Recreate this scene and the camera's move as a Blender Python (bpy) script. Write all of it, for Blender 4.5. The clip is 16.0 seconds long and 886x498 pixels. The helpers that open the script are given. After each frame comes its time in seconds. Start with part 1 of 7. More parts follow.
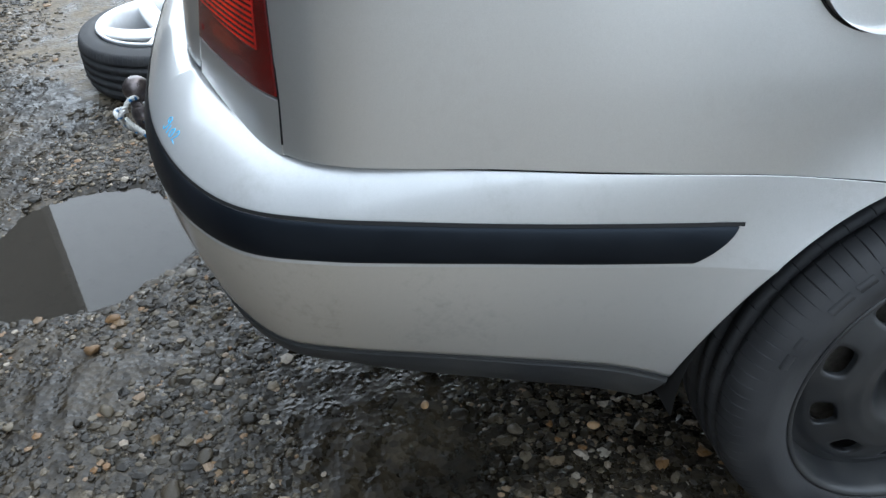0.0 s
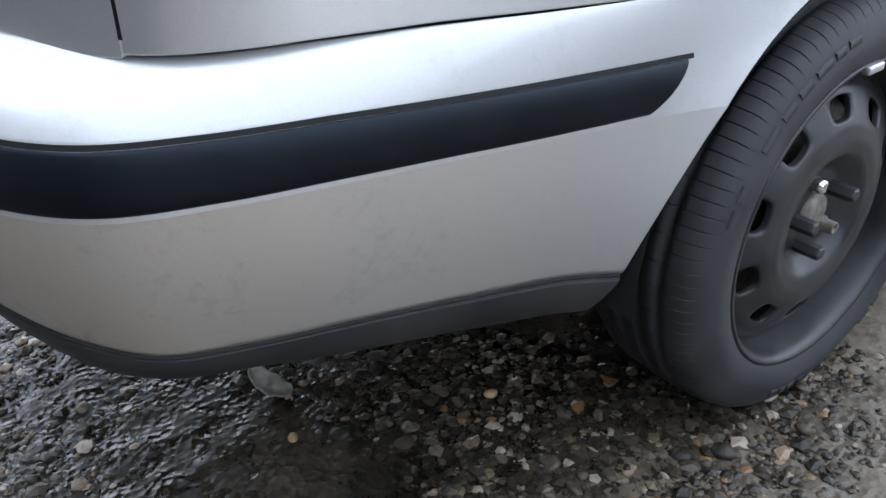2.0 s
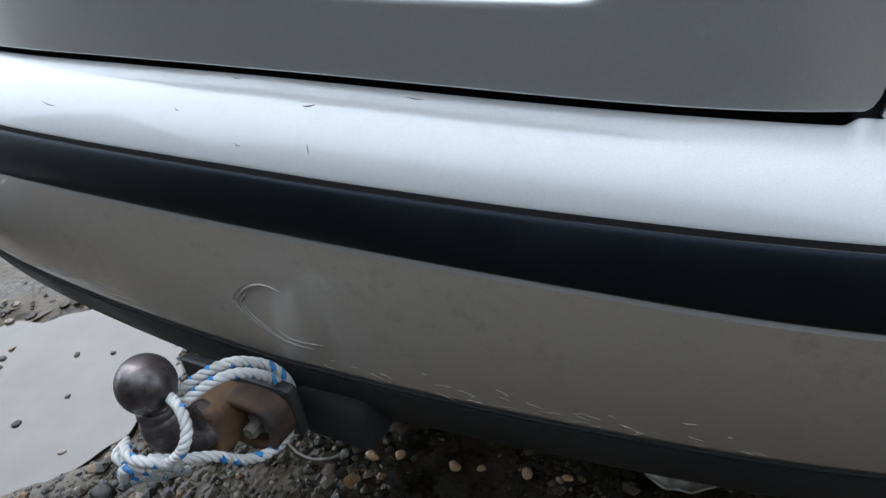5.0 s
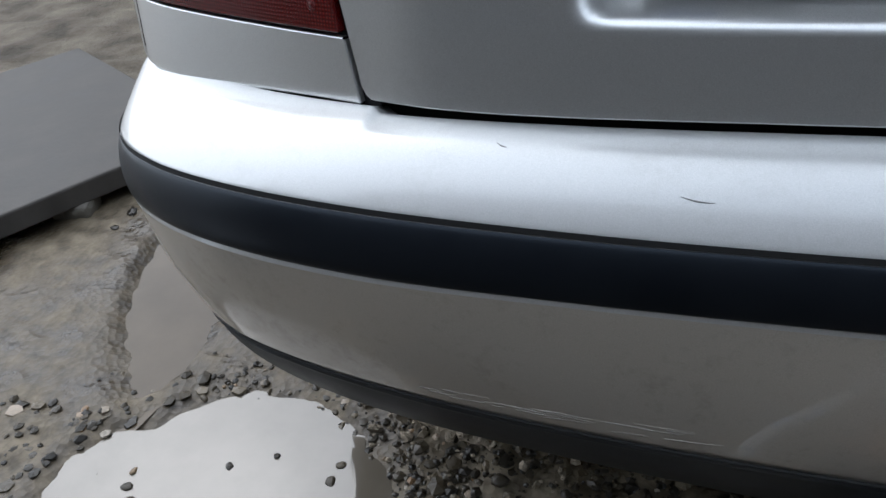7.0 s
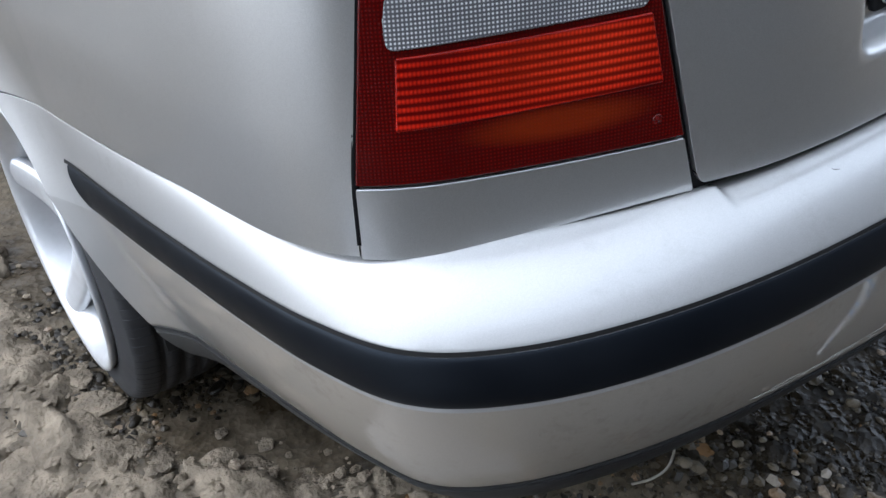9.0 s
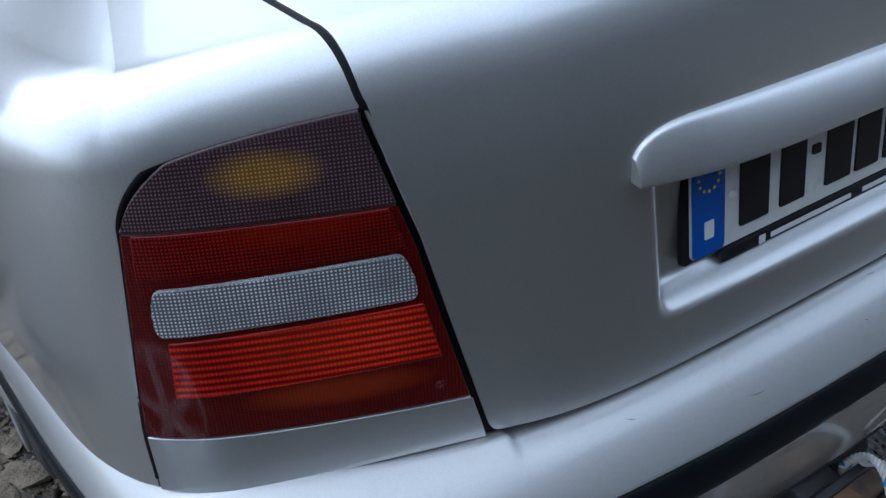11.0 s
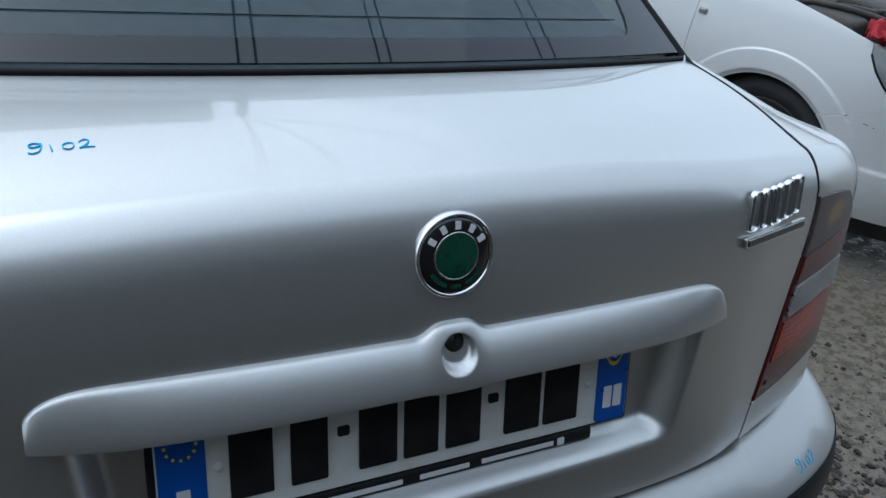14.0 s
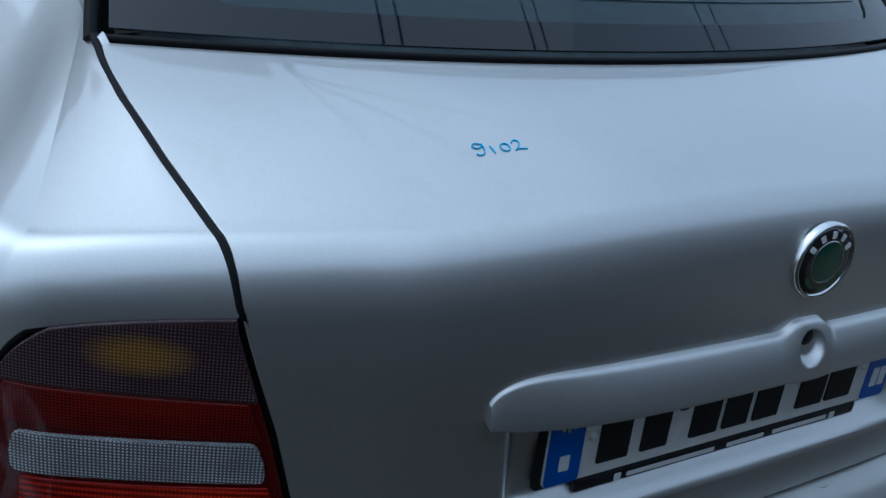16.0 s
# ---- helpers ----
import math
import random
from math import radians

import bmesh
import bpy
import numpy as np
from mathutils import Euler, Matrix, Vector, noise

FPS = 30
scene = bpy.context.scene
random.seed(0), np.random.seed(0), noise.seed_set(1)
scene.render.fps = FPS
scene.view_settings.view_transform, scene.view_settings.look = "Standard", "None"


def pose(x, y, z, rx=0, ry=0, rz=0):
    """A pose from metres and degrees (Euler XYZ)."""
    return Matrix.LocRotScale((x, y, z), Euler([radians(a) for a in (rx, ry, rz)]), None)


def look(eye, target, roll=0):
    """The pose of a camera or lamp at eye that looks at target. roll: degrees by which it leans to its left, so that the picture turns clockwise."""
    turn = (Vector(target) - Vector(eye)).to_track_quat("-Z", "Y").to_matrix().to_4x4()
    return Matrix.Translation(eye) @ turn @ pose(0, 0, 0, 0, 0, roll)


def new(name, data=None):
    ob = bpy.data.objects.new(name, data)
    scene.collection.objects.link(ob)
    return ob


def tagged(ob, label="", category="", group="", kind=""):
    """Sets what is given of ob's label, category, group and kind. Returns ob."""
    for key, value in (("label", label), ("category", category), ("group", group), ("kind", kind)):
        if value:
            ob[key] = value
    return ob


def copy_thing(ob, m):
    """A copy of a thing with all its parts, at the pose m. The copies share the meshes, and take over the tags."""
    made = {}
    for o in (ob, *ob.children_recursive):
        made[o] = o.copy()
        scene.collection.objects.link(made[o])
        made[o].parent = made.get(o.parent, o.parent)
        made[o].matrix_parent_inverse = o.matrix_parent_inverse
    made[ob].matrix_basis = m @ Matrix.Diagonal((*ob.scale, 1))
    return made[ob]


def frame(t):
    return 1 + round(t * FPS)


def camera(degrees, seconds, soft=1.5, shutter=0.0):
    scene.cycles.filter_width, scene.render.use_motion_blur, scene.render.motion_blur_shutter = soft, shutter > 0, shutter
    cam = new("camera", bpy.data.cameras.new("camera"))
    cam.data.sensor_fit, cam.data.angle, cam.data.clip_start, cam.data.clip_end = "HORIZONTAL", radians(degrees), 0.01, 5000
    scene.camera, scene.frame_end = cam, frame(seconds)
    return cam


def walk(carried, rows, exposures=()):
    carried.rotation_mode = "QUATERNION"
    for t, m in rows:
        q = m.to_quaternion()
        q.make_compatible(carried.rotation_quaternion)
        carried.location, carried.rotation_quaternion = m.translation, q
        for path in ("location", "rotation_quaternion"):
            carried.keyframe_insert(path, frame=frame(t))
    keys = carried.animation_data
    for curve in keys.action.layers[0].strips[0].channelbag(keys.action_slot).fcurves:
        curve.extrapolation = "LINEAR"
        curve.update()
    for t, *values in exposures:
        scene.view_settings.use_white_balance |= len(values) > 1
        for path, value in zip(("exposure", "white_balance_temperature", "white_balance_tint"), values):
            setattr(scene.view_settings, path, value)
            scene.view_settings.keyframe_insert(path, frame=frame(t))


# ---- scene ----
cam = camera(57.5, 16.0)
PATH = [
    (0, (1.561, 0.241, 1.139), (-0.073, 0.489, 0.013), -2.9),
    (0.5, (1.524, 0.221, 1.036), (-0.043, 0.725, -0.1), -1.7),
    (1, (1.485, 0.214, 0.94), (-0.04, 0.951, -0.123), 0.3),
    (1.5, (1.44, 0.169, 0.905), (-0.028, 1.062, -0.117), -2.0),
    (2, (1.348, 0.037, 0.898), (-0.057, 1.012, -0.14), -3.7),
    (2.5, (1.246, -0.11, 0.904), (-0.059, 0.992, -0.138), -3.7),
    (3, (1.123, -0.191, 0.916), (-0.045, 1.06, -0.12), -4.5),
    (3.5, (0.964, -0.236, 0.925), (-0.102, 1.079, -0.141), -5.1),
    (4, (0.792, -0.282, 0.94), (-0.214, 1.053, -0.157), -6.4),
    (4.5, (0.593, -0.369, 0.927), (-0.383, 1.009, -0.144), -5.5),
    (5, (0.472, -0.446, 0.964), (-0.418, 0.992, -0.103), -7.4),
    (5.2, (0.417, -0.463, 0.964), (-0.448, 0.989, -0.106), -8.4),
    (7.3, (-0.437, -0.467, 1.003), (-0.692, 1.139, -0.161), -3.6),
    (7.5, (-0.57, -0.46, 0.993), (-0.608, 1.163, -0.175), -2.3),
    (8, (-0.81, -0.345, 1.013), (-0.465, 1.243, -0.154), -3.8),
    (8.2, (-0.901, -0.266, 1.042), (-0.35, 1.217, -0.181), -2.9),
    (10.3, (-0.989, -0.278, 1.258), (-0.015, 0.979, 0.046), -4.2),
    (10.5, (-0.916, -0.282, 1.288), (-0.006, 1.014, 0.067), -5.4),
    (11, (-0.741, -0.283, 1.321), (0.06, 1.043, 0.056), -1.3),
    (11.5, (-0.546, -0.295, 1.304), (0.305, 0.94, -0.018), 6.5),
    (12, (-0.423, -0.371, 1.339), (0.458, 0.94, 0.112), 6.6),
    (12.5, (-0.349, -0.411, 1.351), (0.557, 0.976, 0.23), 6.4),
    (13, (-0.297, -0.439, 1.353), (0.639, 1.005, 0.335), 7.0),
    (13.5, (-0.295, -0.454, 1.371), (0.648, 1.028, 0.415), 7.0),
    (14, (-0.315, -0.428, 1.42), (0.559, 1.083, 0.444), 8.8),
    (14.5, (-0.364, -0.389, 1.428), (0.48, 1.07, 0.351), 10.8),
    (15, (-0.458, -0.327, 1.442), (0.363, 1.105, 0.312), 12.1),
    (15.5, (-0.563, -0.27, 1.467), (0.271, 1.12, 0.295), 13.4),
    (16, (-0.656, -0.278, 1.464), (0.212, 1.094, 0.297), 13.3),
]
EXPOSURES = [(0.0,2.37,5880,5),(1.0,2.48,5950,6),(2.0,2.6,5850,11),(3.0,2.36,5800,11),(3.5,2.2,5950,10),(4.0,1.84,5800,8),(5.0,1.92,5900,8),(7.5,1.8,5950,9),(8.0,2.0,5900,12),(10.5,1.98,5650,6),(11.0,1.26,5300,8),(11.5,1.4,5050,5),(12.0,1.42,5080,4),(12.5,1.2,5250,5),(13.0,1.08,5600,6),(13.5,1.05,5650,5),(14.0,0.9,5600,4),(14.5,0.58,5400,3),(15.0,0.5,5300,3),(16.0,0.28,4980,2)]
walk(cam, [(t, look(eye, target, roll)) for t, eye, target, roll in PATH], EXPOSURES)

# ---------------------------------------------------------------- world and light
world = bpy.data.worlds.new("sky")
scene.world = world
world.use_nodes = True
wn = world.node_tree
sky = wn.nodes.new("ShaderNodeTexSky")
sky.sky_type = "NISHITA"
sky.sun_disc = False
sky.sun_elevation = radians(52)
sky.sun_rotation = radians(314)
sky.air_density, sky.dust_density, sky.ozone_density = 1.0, 3.0, 1.0
wn.nodes["Background"].inputs["Strength"].default_value = 0.15
cloud = wn.nodes.new("ShaderNodeHueSaturation")  # thin overcast
cloud.inputs["Saturation"].default_value = 0.45
wn.links.new(sky.outputs["Color"], cloud.inputs["Color"])
way = wn.nodes.new("ShaderNodeTexCoord")
up = wn.nodes.new("ShaderNodeSeparateXYZ")
wn.links.new(way.outputs["Generated"], up.inputs["Vector"])
deck = wn.nodes.new("ShaderNodeValToRGB")  # an even cloud sheet, brighter overhead than at the horizon
deck.color_ramp.elements[0].color = (2.9, 3.05, 3.25, 1)
deck.color_ramp.elements[1].color = (3.7, 4.0, 4.4, 1)
wn.links.new(up.outputs["Z"], deck.inputs["Fac"])
sheet_mix = wn.nodes.new("ShaderNodeMixRGB")
sheet_mix.inputs["Fac"].default_value = 0.65
wn.links.new(cloud.outputs["Color"], sheet_mix.inputs["Color1"])
wn.links.new(deck.outputs["Color"], sheet_mix.inputs["Color2"])
wn.links.new(sheet_mix.outputs["Color"], wn.nodes["Background"].inputs["Color"])
sun_data = bpy.data.lights.new("sun", "SUN")
sun_data.energy = 0.3
sun_data.angle = radians(120)
sun_data.color = (1.0, 0.95, 0.88)
sun = new("sun", sun_data)
sun.matrix_world = look((-4.43, 4.28, 7.88), (0, 0, 0))


# ---------------------------------------------------------------- materials
def material(name, color, rough=0.5, metal=0.0, coat=0.0, spec=0.5):
    m = bpy.data.materials.new(name)
    m.use_nodes = True
    b = m.node_tree.nodes["Principled BSDF"]
    b.inputs["Base Color"].default_value = (*color, 1)
    b.inputs["Roughness"].default_value = rough
    b.inputs["Metallic"].default_value = metal
    b.inputs["Coat Weight"].default_value = coat
    b.inputs["Coat Roughness"].default_value = 0.06
    b.inputs["Specular IOR Level"].default_value = spec
    return m


def node(m, kind, **inputs):
    n = m.node_tree.nodes.new(kind)
    for key, value in inputs.items():
        n.inputs[key].default_value = value
    return n


def link(m, a, b):
    m.node_tree.links.new(a, b)


def bsdf(m):
    return m.node_tree.nodes["Principled BSDF"]


def noise_tex(m, scale, detail=6.0, rough=0.55, coords="Object"):
    tc = m.node_tree.nodes.new("ShaderNodeTexCoord")
    n = node(m, "ShaderNodeTexNoise", Scale=scale, Detail=detail, Roughness=rough)
    link(m, tc.outputs[coords], n.inputs["Vector"])
    return n


def ramp(m, source, stops):
    r = m.node_tree.nodes.new("ShaderNodeValToRGB")
    e = r.color_ramp.elements
    while len(e) < len(stops):
        e.new(0.5)
    for el, (p, c) in zip(e, stops):
        el.position, el.color = p, (*c, 1)
    link(m, source, r.inputs["Fac"])
    return r


def add_bump(m, height, strength=0.3, distance=0.002):
    b = node(m, "ShaderNodeBump", Strength=strength, Distance=distance)
    link(m, height, b.inputs["Height"])
    link(m, b.outputs["Normal"], bsdf(m).inputs["Normal"])
    return b


def two_tone(name, a, b, scale, rough=(0.5, 0.7), bump=0.2, distance=0.002, metal=0.0, coat=0.0, lo=0.35, hi=0.65, fine=None):
    """A material that varies between two colours by noise, with a second finer noise in its relief."""
    m = material(name, a, rough[0], metal, coat)
    n = noise_tex(m, scale)
    r = ramp(m, n.outputs["Fac"], [(lo, a), (hi, b)])
    link(m, r.outputs["Color"], bsdf(m).inputs["Base Color"])
    q = ramp(m, n.outputs["Fac"], [(lo, (rough[0],) * 3), (hi, (rough[1],) * 3)])
    link(m, q.outputs["Color"], bsdf(m).inputs["Roughness"])
    f = noise_tex(m, fine or scale * 7)
    add_bump(m, f.outputs["Fac"], bump, distance)
    return m


def paint(name, color, dirt, metal=0.8, rough=0.34):
    """Metallic car paint: fine flake, clear coat, and road film that thickens in blotches low down on the bodywork."""
    m = material(name, color, rough, metal, 1.0)
    b = bsdf(m)
    flake = noise_tex(m, 1400.0, 2.0)
    fr = ramp(m, flake.outputs["Fac"], [(0.3, tuple(c * 0.9 for c in color)), (0.7, tuple(min(1, c * 1.08) for c in color))])
    grime = noise_tex(m, 9.0, 8.0, 0.65)
    spots = noise_tex(m, 70.0, 5.0, 0.7)
    mul = node(m, "ShaderNodeMath")
    mul.operation = "MULTIPLY"
    link(m, grime.outputs["Fac"], mul.inputs[0])
    link(m, spots.outputs["Fac"], mul.inputs[1])
    g = ramp(m, mul.outputs["Value"], [(0.27, (0, 0, 0)), (0.46, (dirt,) * 3)])
    mix = m.node_tree.nodes.new("ShaderNodeMixRGB")
    link(m, g.outputs["Color"], mix.inputs["Fac"])
    link(m, fr.outputs["Color"], mix.inputs["Color1"])
    mix.inputs["Color2"].default_value = (0.24, 0.205, 0.16, 1)
    link(m, mix.outputs["Color"], b.inputs["Base Color"])
    rr = ramp(m, g.outputs["Color"], [(0.0, (rough,) * 3), (1.0, (0.75,) * 3)])
    link(m, rr.outputs["Color"], b.inputs["Roughness"])
    cr = ramp(m, grime.outputs["Fac"], [(0.3, (0.012,) * 3), (0.75, (0.06,) * 3)])
    link(m, cr.outputs["Color"], b.inputs["Coat Roughness"])
    peel = noise_tex(m, 55.0, 2.0)
    add_bump(m, peel.outputs["Fac"], 0.03, 0.001)
    return m


SILVER = (0.62, 0.622, 0.612)
mat_paint = paint("silver_paint", SILVER, 0.06, 0.86, 0.36)
# brown base: road film plus the ground's reflection, put into the colour
mat_paint_low = paint("silver_paint_film_ground_tone", (0.47, 0.425, 0.36), 0.4, 0.45, 0.45)
# blends into the upper bumper's tone along y, hiding the step past the strip
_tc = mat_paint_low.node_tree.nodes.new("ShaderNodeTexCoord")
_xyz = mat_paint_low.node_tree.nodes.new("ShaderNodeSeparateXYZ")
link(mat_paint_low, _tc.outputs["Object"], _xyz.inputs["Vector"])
_tone_blend = node(mat_paint_low, "ShaderNodeMapRange", Value=0.0)
link(mat_paint_low, _xyz.outputs["Y"], _tone_blend.inputs["Value"])
_tone_blend.inputs["From Min"].default_value = 0.22
_tone_blend.inputs["From Max"].default_value = 0.72
_tone_mix = mat_paint_low.node_tree.nodes.new("ShaderNodeMixRGB")
link(mat_paint_low, _tone_blend.outputs["Result"], _tone_mix.inputs["Fac"])
link(mat_paint_low, bsdf(mat_paint_low).inputs["Base Color"].links[0].from_socket, _tone_mix.inputs["Color1"])
_tone_mix.inputs["Color2"].default_value = (0.49, 0.49, 0.48, 1)
link(mat_paint_low, _tone_mix.outputs["Color"], bsdf(mat_paint_low).inputs["Base Color"])
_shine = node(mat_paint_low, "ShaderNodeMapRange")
link(mat_paint_low, _tone_blend.outputs["Result"], _shine.inputs["Value"])
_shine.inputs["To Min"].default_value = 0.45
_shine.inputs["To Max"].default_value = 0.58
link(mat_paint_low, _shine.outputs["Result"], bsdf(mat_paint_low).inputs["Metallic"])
mat_paint_top = paint("silver_bumper_paint", (0.49, 0.49, 0.48), 0.16, 0.58, 0.46)
mat_strip = two_tone("black_bumper_plastic", (0.0035, 0.0045, 0.0065), (0.006, 0.0072, 0.0095), 14, (0.34, 0.46), 0.12, 0.0006, fine=900)
bsdf(mat_strip).inputs["Specular IOR Level"].default_value = 0.23
bsdf(mat_strip).inputs["Specular Tint"].default_value = (0.72, 0.85, 1.0, 1)
mat_lip = two_tone("grey_plastic_lip", (0.02, 0.021, 0.023), (0.045, 0.044, 0.041), 9, (0.45, 0.7), 0.2, 0.0008, fine=600)
bsdf(mat_lip).inputs["Specular IOR Level"].default_value = 0.3
mat_black = material("black_rubber_seal", (0.006, 0.006, 0.007), 0.5, spec=0.15)
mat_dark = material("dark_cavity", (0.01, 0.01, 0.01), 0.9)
mat_liner = two_tone("wheel_arch_liner", (0.004, 0.004, 0.004), (0.010, 0.009, 0.008), 12, (0.7, 0.9))
mat_tyre = two_tone("tyre_rubber", (0.014, 0.015, 0.0175), (0.032, 0.032, 0.033), 11, (0.55, 0.75), 0.25, 0.001, fine=260)
mat_steel = two_tone("black_steel_wheel", (0.022, 0.024, 0.027), (0.045, 0.045, 0.045), 14, (0.28, 0.5), 0.08, 0.0006, 0.35, fine=220)
mat_alloy = two_tone("silver_alloy", (0.72, 0.73, 0.74), (0.62, 0.62, 0.62), 18, (0.3, 0.42), 0.05, 0.0005, 0.5)
mat_chrome = material("chrome", (0.8, 0.8, 0.8), 0.08, 1.0)
mat_hub = two_tone("corroded_hub", (0.22, 0.2, 0.17), (0.1, 0.085, 0.065), 60, (0.55, 0.8), 0.3, 0.0008, 0.3)
mat_glass = material("tinted_rear_glass", (0.15, 0.27, 0.32), 0.01)
bsdf(mat_glass).inputs["Transmission Weight"].default_value = 0.95
bsdf(mat_glass).inputs["IOR"].default_value = 1.45
mat_border = material("printed_glass_border", (0.004, 0.006, 0.012), 0.03)
mat_shelf = two_tone("grey_cloth", (0.10, 0.115, 0.125), (0.14, 0.155, 0.165), 30, (0.85, 0.95), 0.3, 0.001)
mat_pillar = two_tone("beige_trim", (0.36, 0.31, 0.24), (0.42, 0.37, 0.3), 25, (0.7, 0.85), 0.15)


# ---------------------------------------------------------------- mesh helpers
class Mb:
    """Vertices, faces and UVs on the way to one mesh."""

    def __init__(self):
        self.v, self.f, self.uv = [], [], []

    def grid(self, P, uv=None, flip=False, wrap_a=False, wrap_b=False):
        n, m = P.shape[:2]
        o = len(self.v)
        self.v += [tuple(p) for p in P.reshape(-1, 3)]
        if uv is None:
            uv = np.stack(np.meshgrid(np.linspace(0, 1, n), np.linspace(0, 1, m), indexing="ij"), -1)
        uv = uv.reshape(-1, 2)
        for i in range(n if wrap_a else n - 1):
            for j in range(m if wrap_b else m - 1):
                i2, j2 = (i + 1) % n, (j + 1) % m
                q = [i * m + j, i2 * m + j, i2 * m + j2, i * m + j2]
                if flip:
                    q.reverse()
                self.f.append([o + k for k in q])
                self.uv += [tuple(uv[k]) for k in q]
        return self

    def poly(self, pts, flip=False):
        o = len(self.v)
        self.v += [tuple(p) for p in pts]
        q = list(range(o, o + len(pts)))
        if flip:
            q.reverse()
        self.f.append(q)
        self.uv += [(p[0], p[1]) for p in pts]
        return self

    def join(self, other, m=None):
        o = len(self.v)
        self.v += [tuple(m @ Vector(p)) for p in other.v] if m else other.v
        self.f += [[o + k for k in q] for q in other.f]
        self.uv += other.uv
        return self


def part(name, mb, mat, parent=None, label="", smooth=True, at=None):
    me = bpy.data.meshes.new(name)
    if isinstance(mb, bmesh.types.BMesh):
        mb.to_mesh(me)
        mb.free()
    else:
        me.from_pydata(mb.v, [], mb.f)
        layer = me.uv_layers.new(name="UVMap")
        layer.data.foreach_set("uv", np.array(mb.uv, dtype=np.float32).ravel())
    if smooth:
        me.polygons.foreach_set("use_smooth", [True] * len(me.polygons))
    me.materials.append(mat)
    me.update()
    ob = new(name, me)
    if parent is not None:
        ob.parent = parent
    if at is not None:
        ob.matrix_basis = at
    if label:
        tagged(ob, label)
    return ob


def thing(name, label, category, at=None, group="", kind=""):
    ob = new(name)
    ob.empty_display_size = 0.1
    if at is not None:
        ob.matrix_basis = at
    return tagged(ob, label, category, group, kind)


def spline(points, steps=16):
    """A Catmull-Rom curve through the points."""
    P = np.array(points, float)
    Q = np.vstack([2 * P[0] - P[1], P, 2 * P[-1] - P[-2]])
    out = []
    for i in range(1, len(Q) - 2):
        p0, p1, p2, p3 = Q[i - 1 : i + 3]
        for t in np.arange(steps) / steps:
            out.append(0.5 * (2 * p1 + (p2 - p0) * t + (2 * p0 - 5 * p1 + 4 * p2 - p3) * t * t + (3 * p1 - p0 - 3 * p2 + p3) * t**3))
    out.append(P[-1])
    return np.array(out)


def lines(n, eps=0.0):
    a = np.linspace(0, 1, n + 1)
    return np.unique(np.r_[a, eps, 1 - eps]) if eps else a


def patch(fn, A, B, flip=False, roll=0.0015, depth=0.012, sides="abcd"):
    """A sheet P = fn(a, b), with its borders rolled over and turned in. Sides: a = start of A, b = its end, c = start of B, d = its end."""
    a, b = np.meshgrid(A, B, indexing="ij")
    P, uv = fn(a, b)
    mb = Mb().grid(P, uv, flip)
    da, db = np.gradient(P, axis=0), np.gradient(P, axis=1)
    N = np.cross(da, db)
    N /= np.linalg.norm(N, axis=-1, keepdims=True) + 1e-12
    if flip:
        N = -N
    rows = {"a": (P[0], P[1], N[0]), "b": (P[-1], P[-2], N[-1]), "c": (P[:, 0], P[:, 1], N[:, 0]), "d": (P[:, -1], P[:, -2], N[:, -1])}
    for s in sides:
        e, inner, nn = rows[s]
        t = e - inner
        t -= nn * (t * nn).sum(-1, keepdims=True)
        t /= np.linalg.norm(t, axis=-1, keepdims=True) + 1e-12
        ring = [e]
        for ang in (30, 60, 90):
            ring.append(e + t * roll * math.sin(radians(ang)) - nn * roll * (1 - math.cos(radians(ang))))
        ring.append(ring[-1] - nn * depth)
        R = np.array(ring)
        mb.grid(R, None, flip != (s in "ad"))
    return mb


def lathe(profile, n=48, axis="x", arc=2 * math.pi):
    """Turns (radius, height) pairs round an axis. Heights run along the axis."""
    pr = np.array(profile, float)
    th = np.linspace(0, arc, n, endpoint=False) if arc > 6.28 else np.linspace(0, arc, n)
    r, h = pr[:, 0][None], pr[:, 1][None]
    c, s = np.cos(th)[:, None], np.sin(th)[:, None]
    P = {"x": (h + 0 * c, r * c, r * s), "z": (r * c, r * s, h + 0 * c), "y": (r * s, h + 0 * c, r * c)}[axis]
    return Mb().grid(np.stack(np.broadcast_arrays(*P), -1), None, True, wrap_a=arc > 6.28)


def tube(points, radius, n=10, caps=True):
    P = np.array(points, float)
    t = np.gradient(P, axis=0)
    t /= np.linalg.norm(t, axis=1)[:, None] + 1e-12
    ref = np.array((0.0, 0.0, 1.0))
    rows = []
    rad = np.broadcast_to(radius, len(P))
    u = np.cross(t[0], ref)
    if np.linalg.norm(u) < 1e-3:
        u = np.cross(t[0], (1.0, 0, 0))
    for p, d, r in zip(P, t, rad):
        u = u - d * (u @ d)
        u /= np.linalg.norm(u)
        w = np.cross(d, u)
        th = np.linspace(0, 2 * math.pi, n, endpoint=False)
        rows.append(p + r * (np.cos(th)[:, None] * u + np.sin(th)[:, None] * w))
    mb = Mb().grid(np.array(rows), None, True, wrap_b=True)
    if caps:
        mb.poly(rows[0], False)
        mb.poly(rows[-1], True)
    return mb


def box(sx, sy, sz, bevel=0.004, segments=2, shift=(0, 0, 0)):
    bm = bmesh.new()
    bmesh.ops.create_cube(bm, size=1, matrix=Matrix.Translation(shift) @ Matrix.Diagonal((sx, sy, sz, 1)))
    if bevel:
        bmesh.ops.bevel(bm, geom=bm.edges[:], offset=bevel, segments=segments, affect="EDGES", profile=0.5)
    return bm


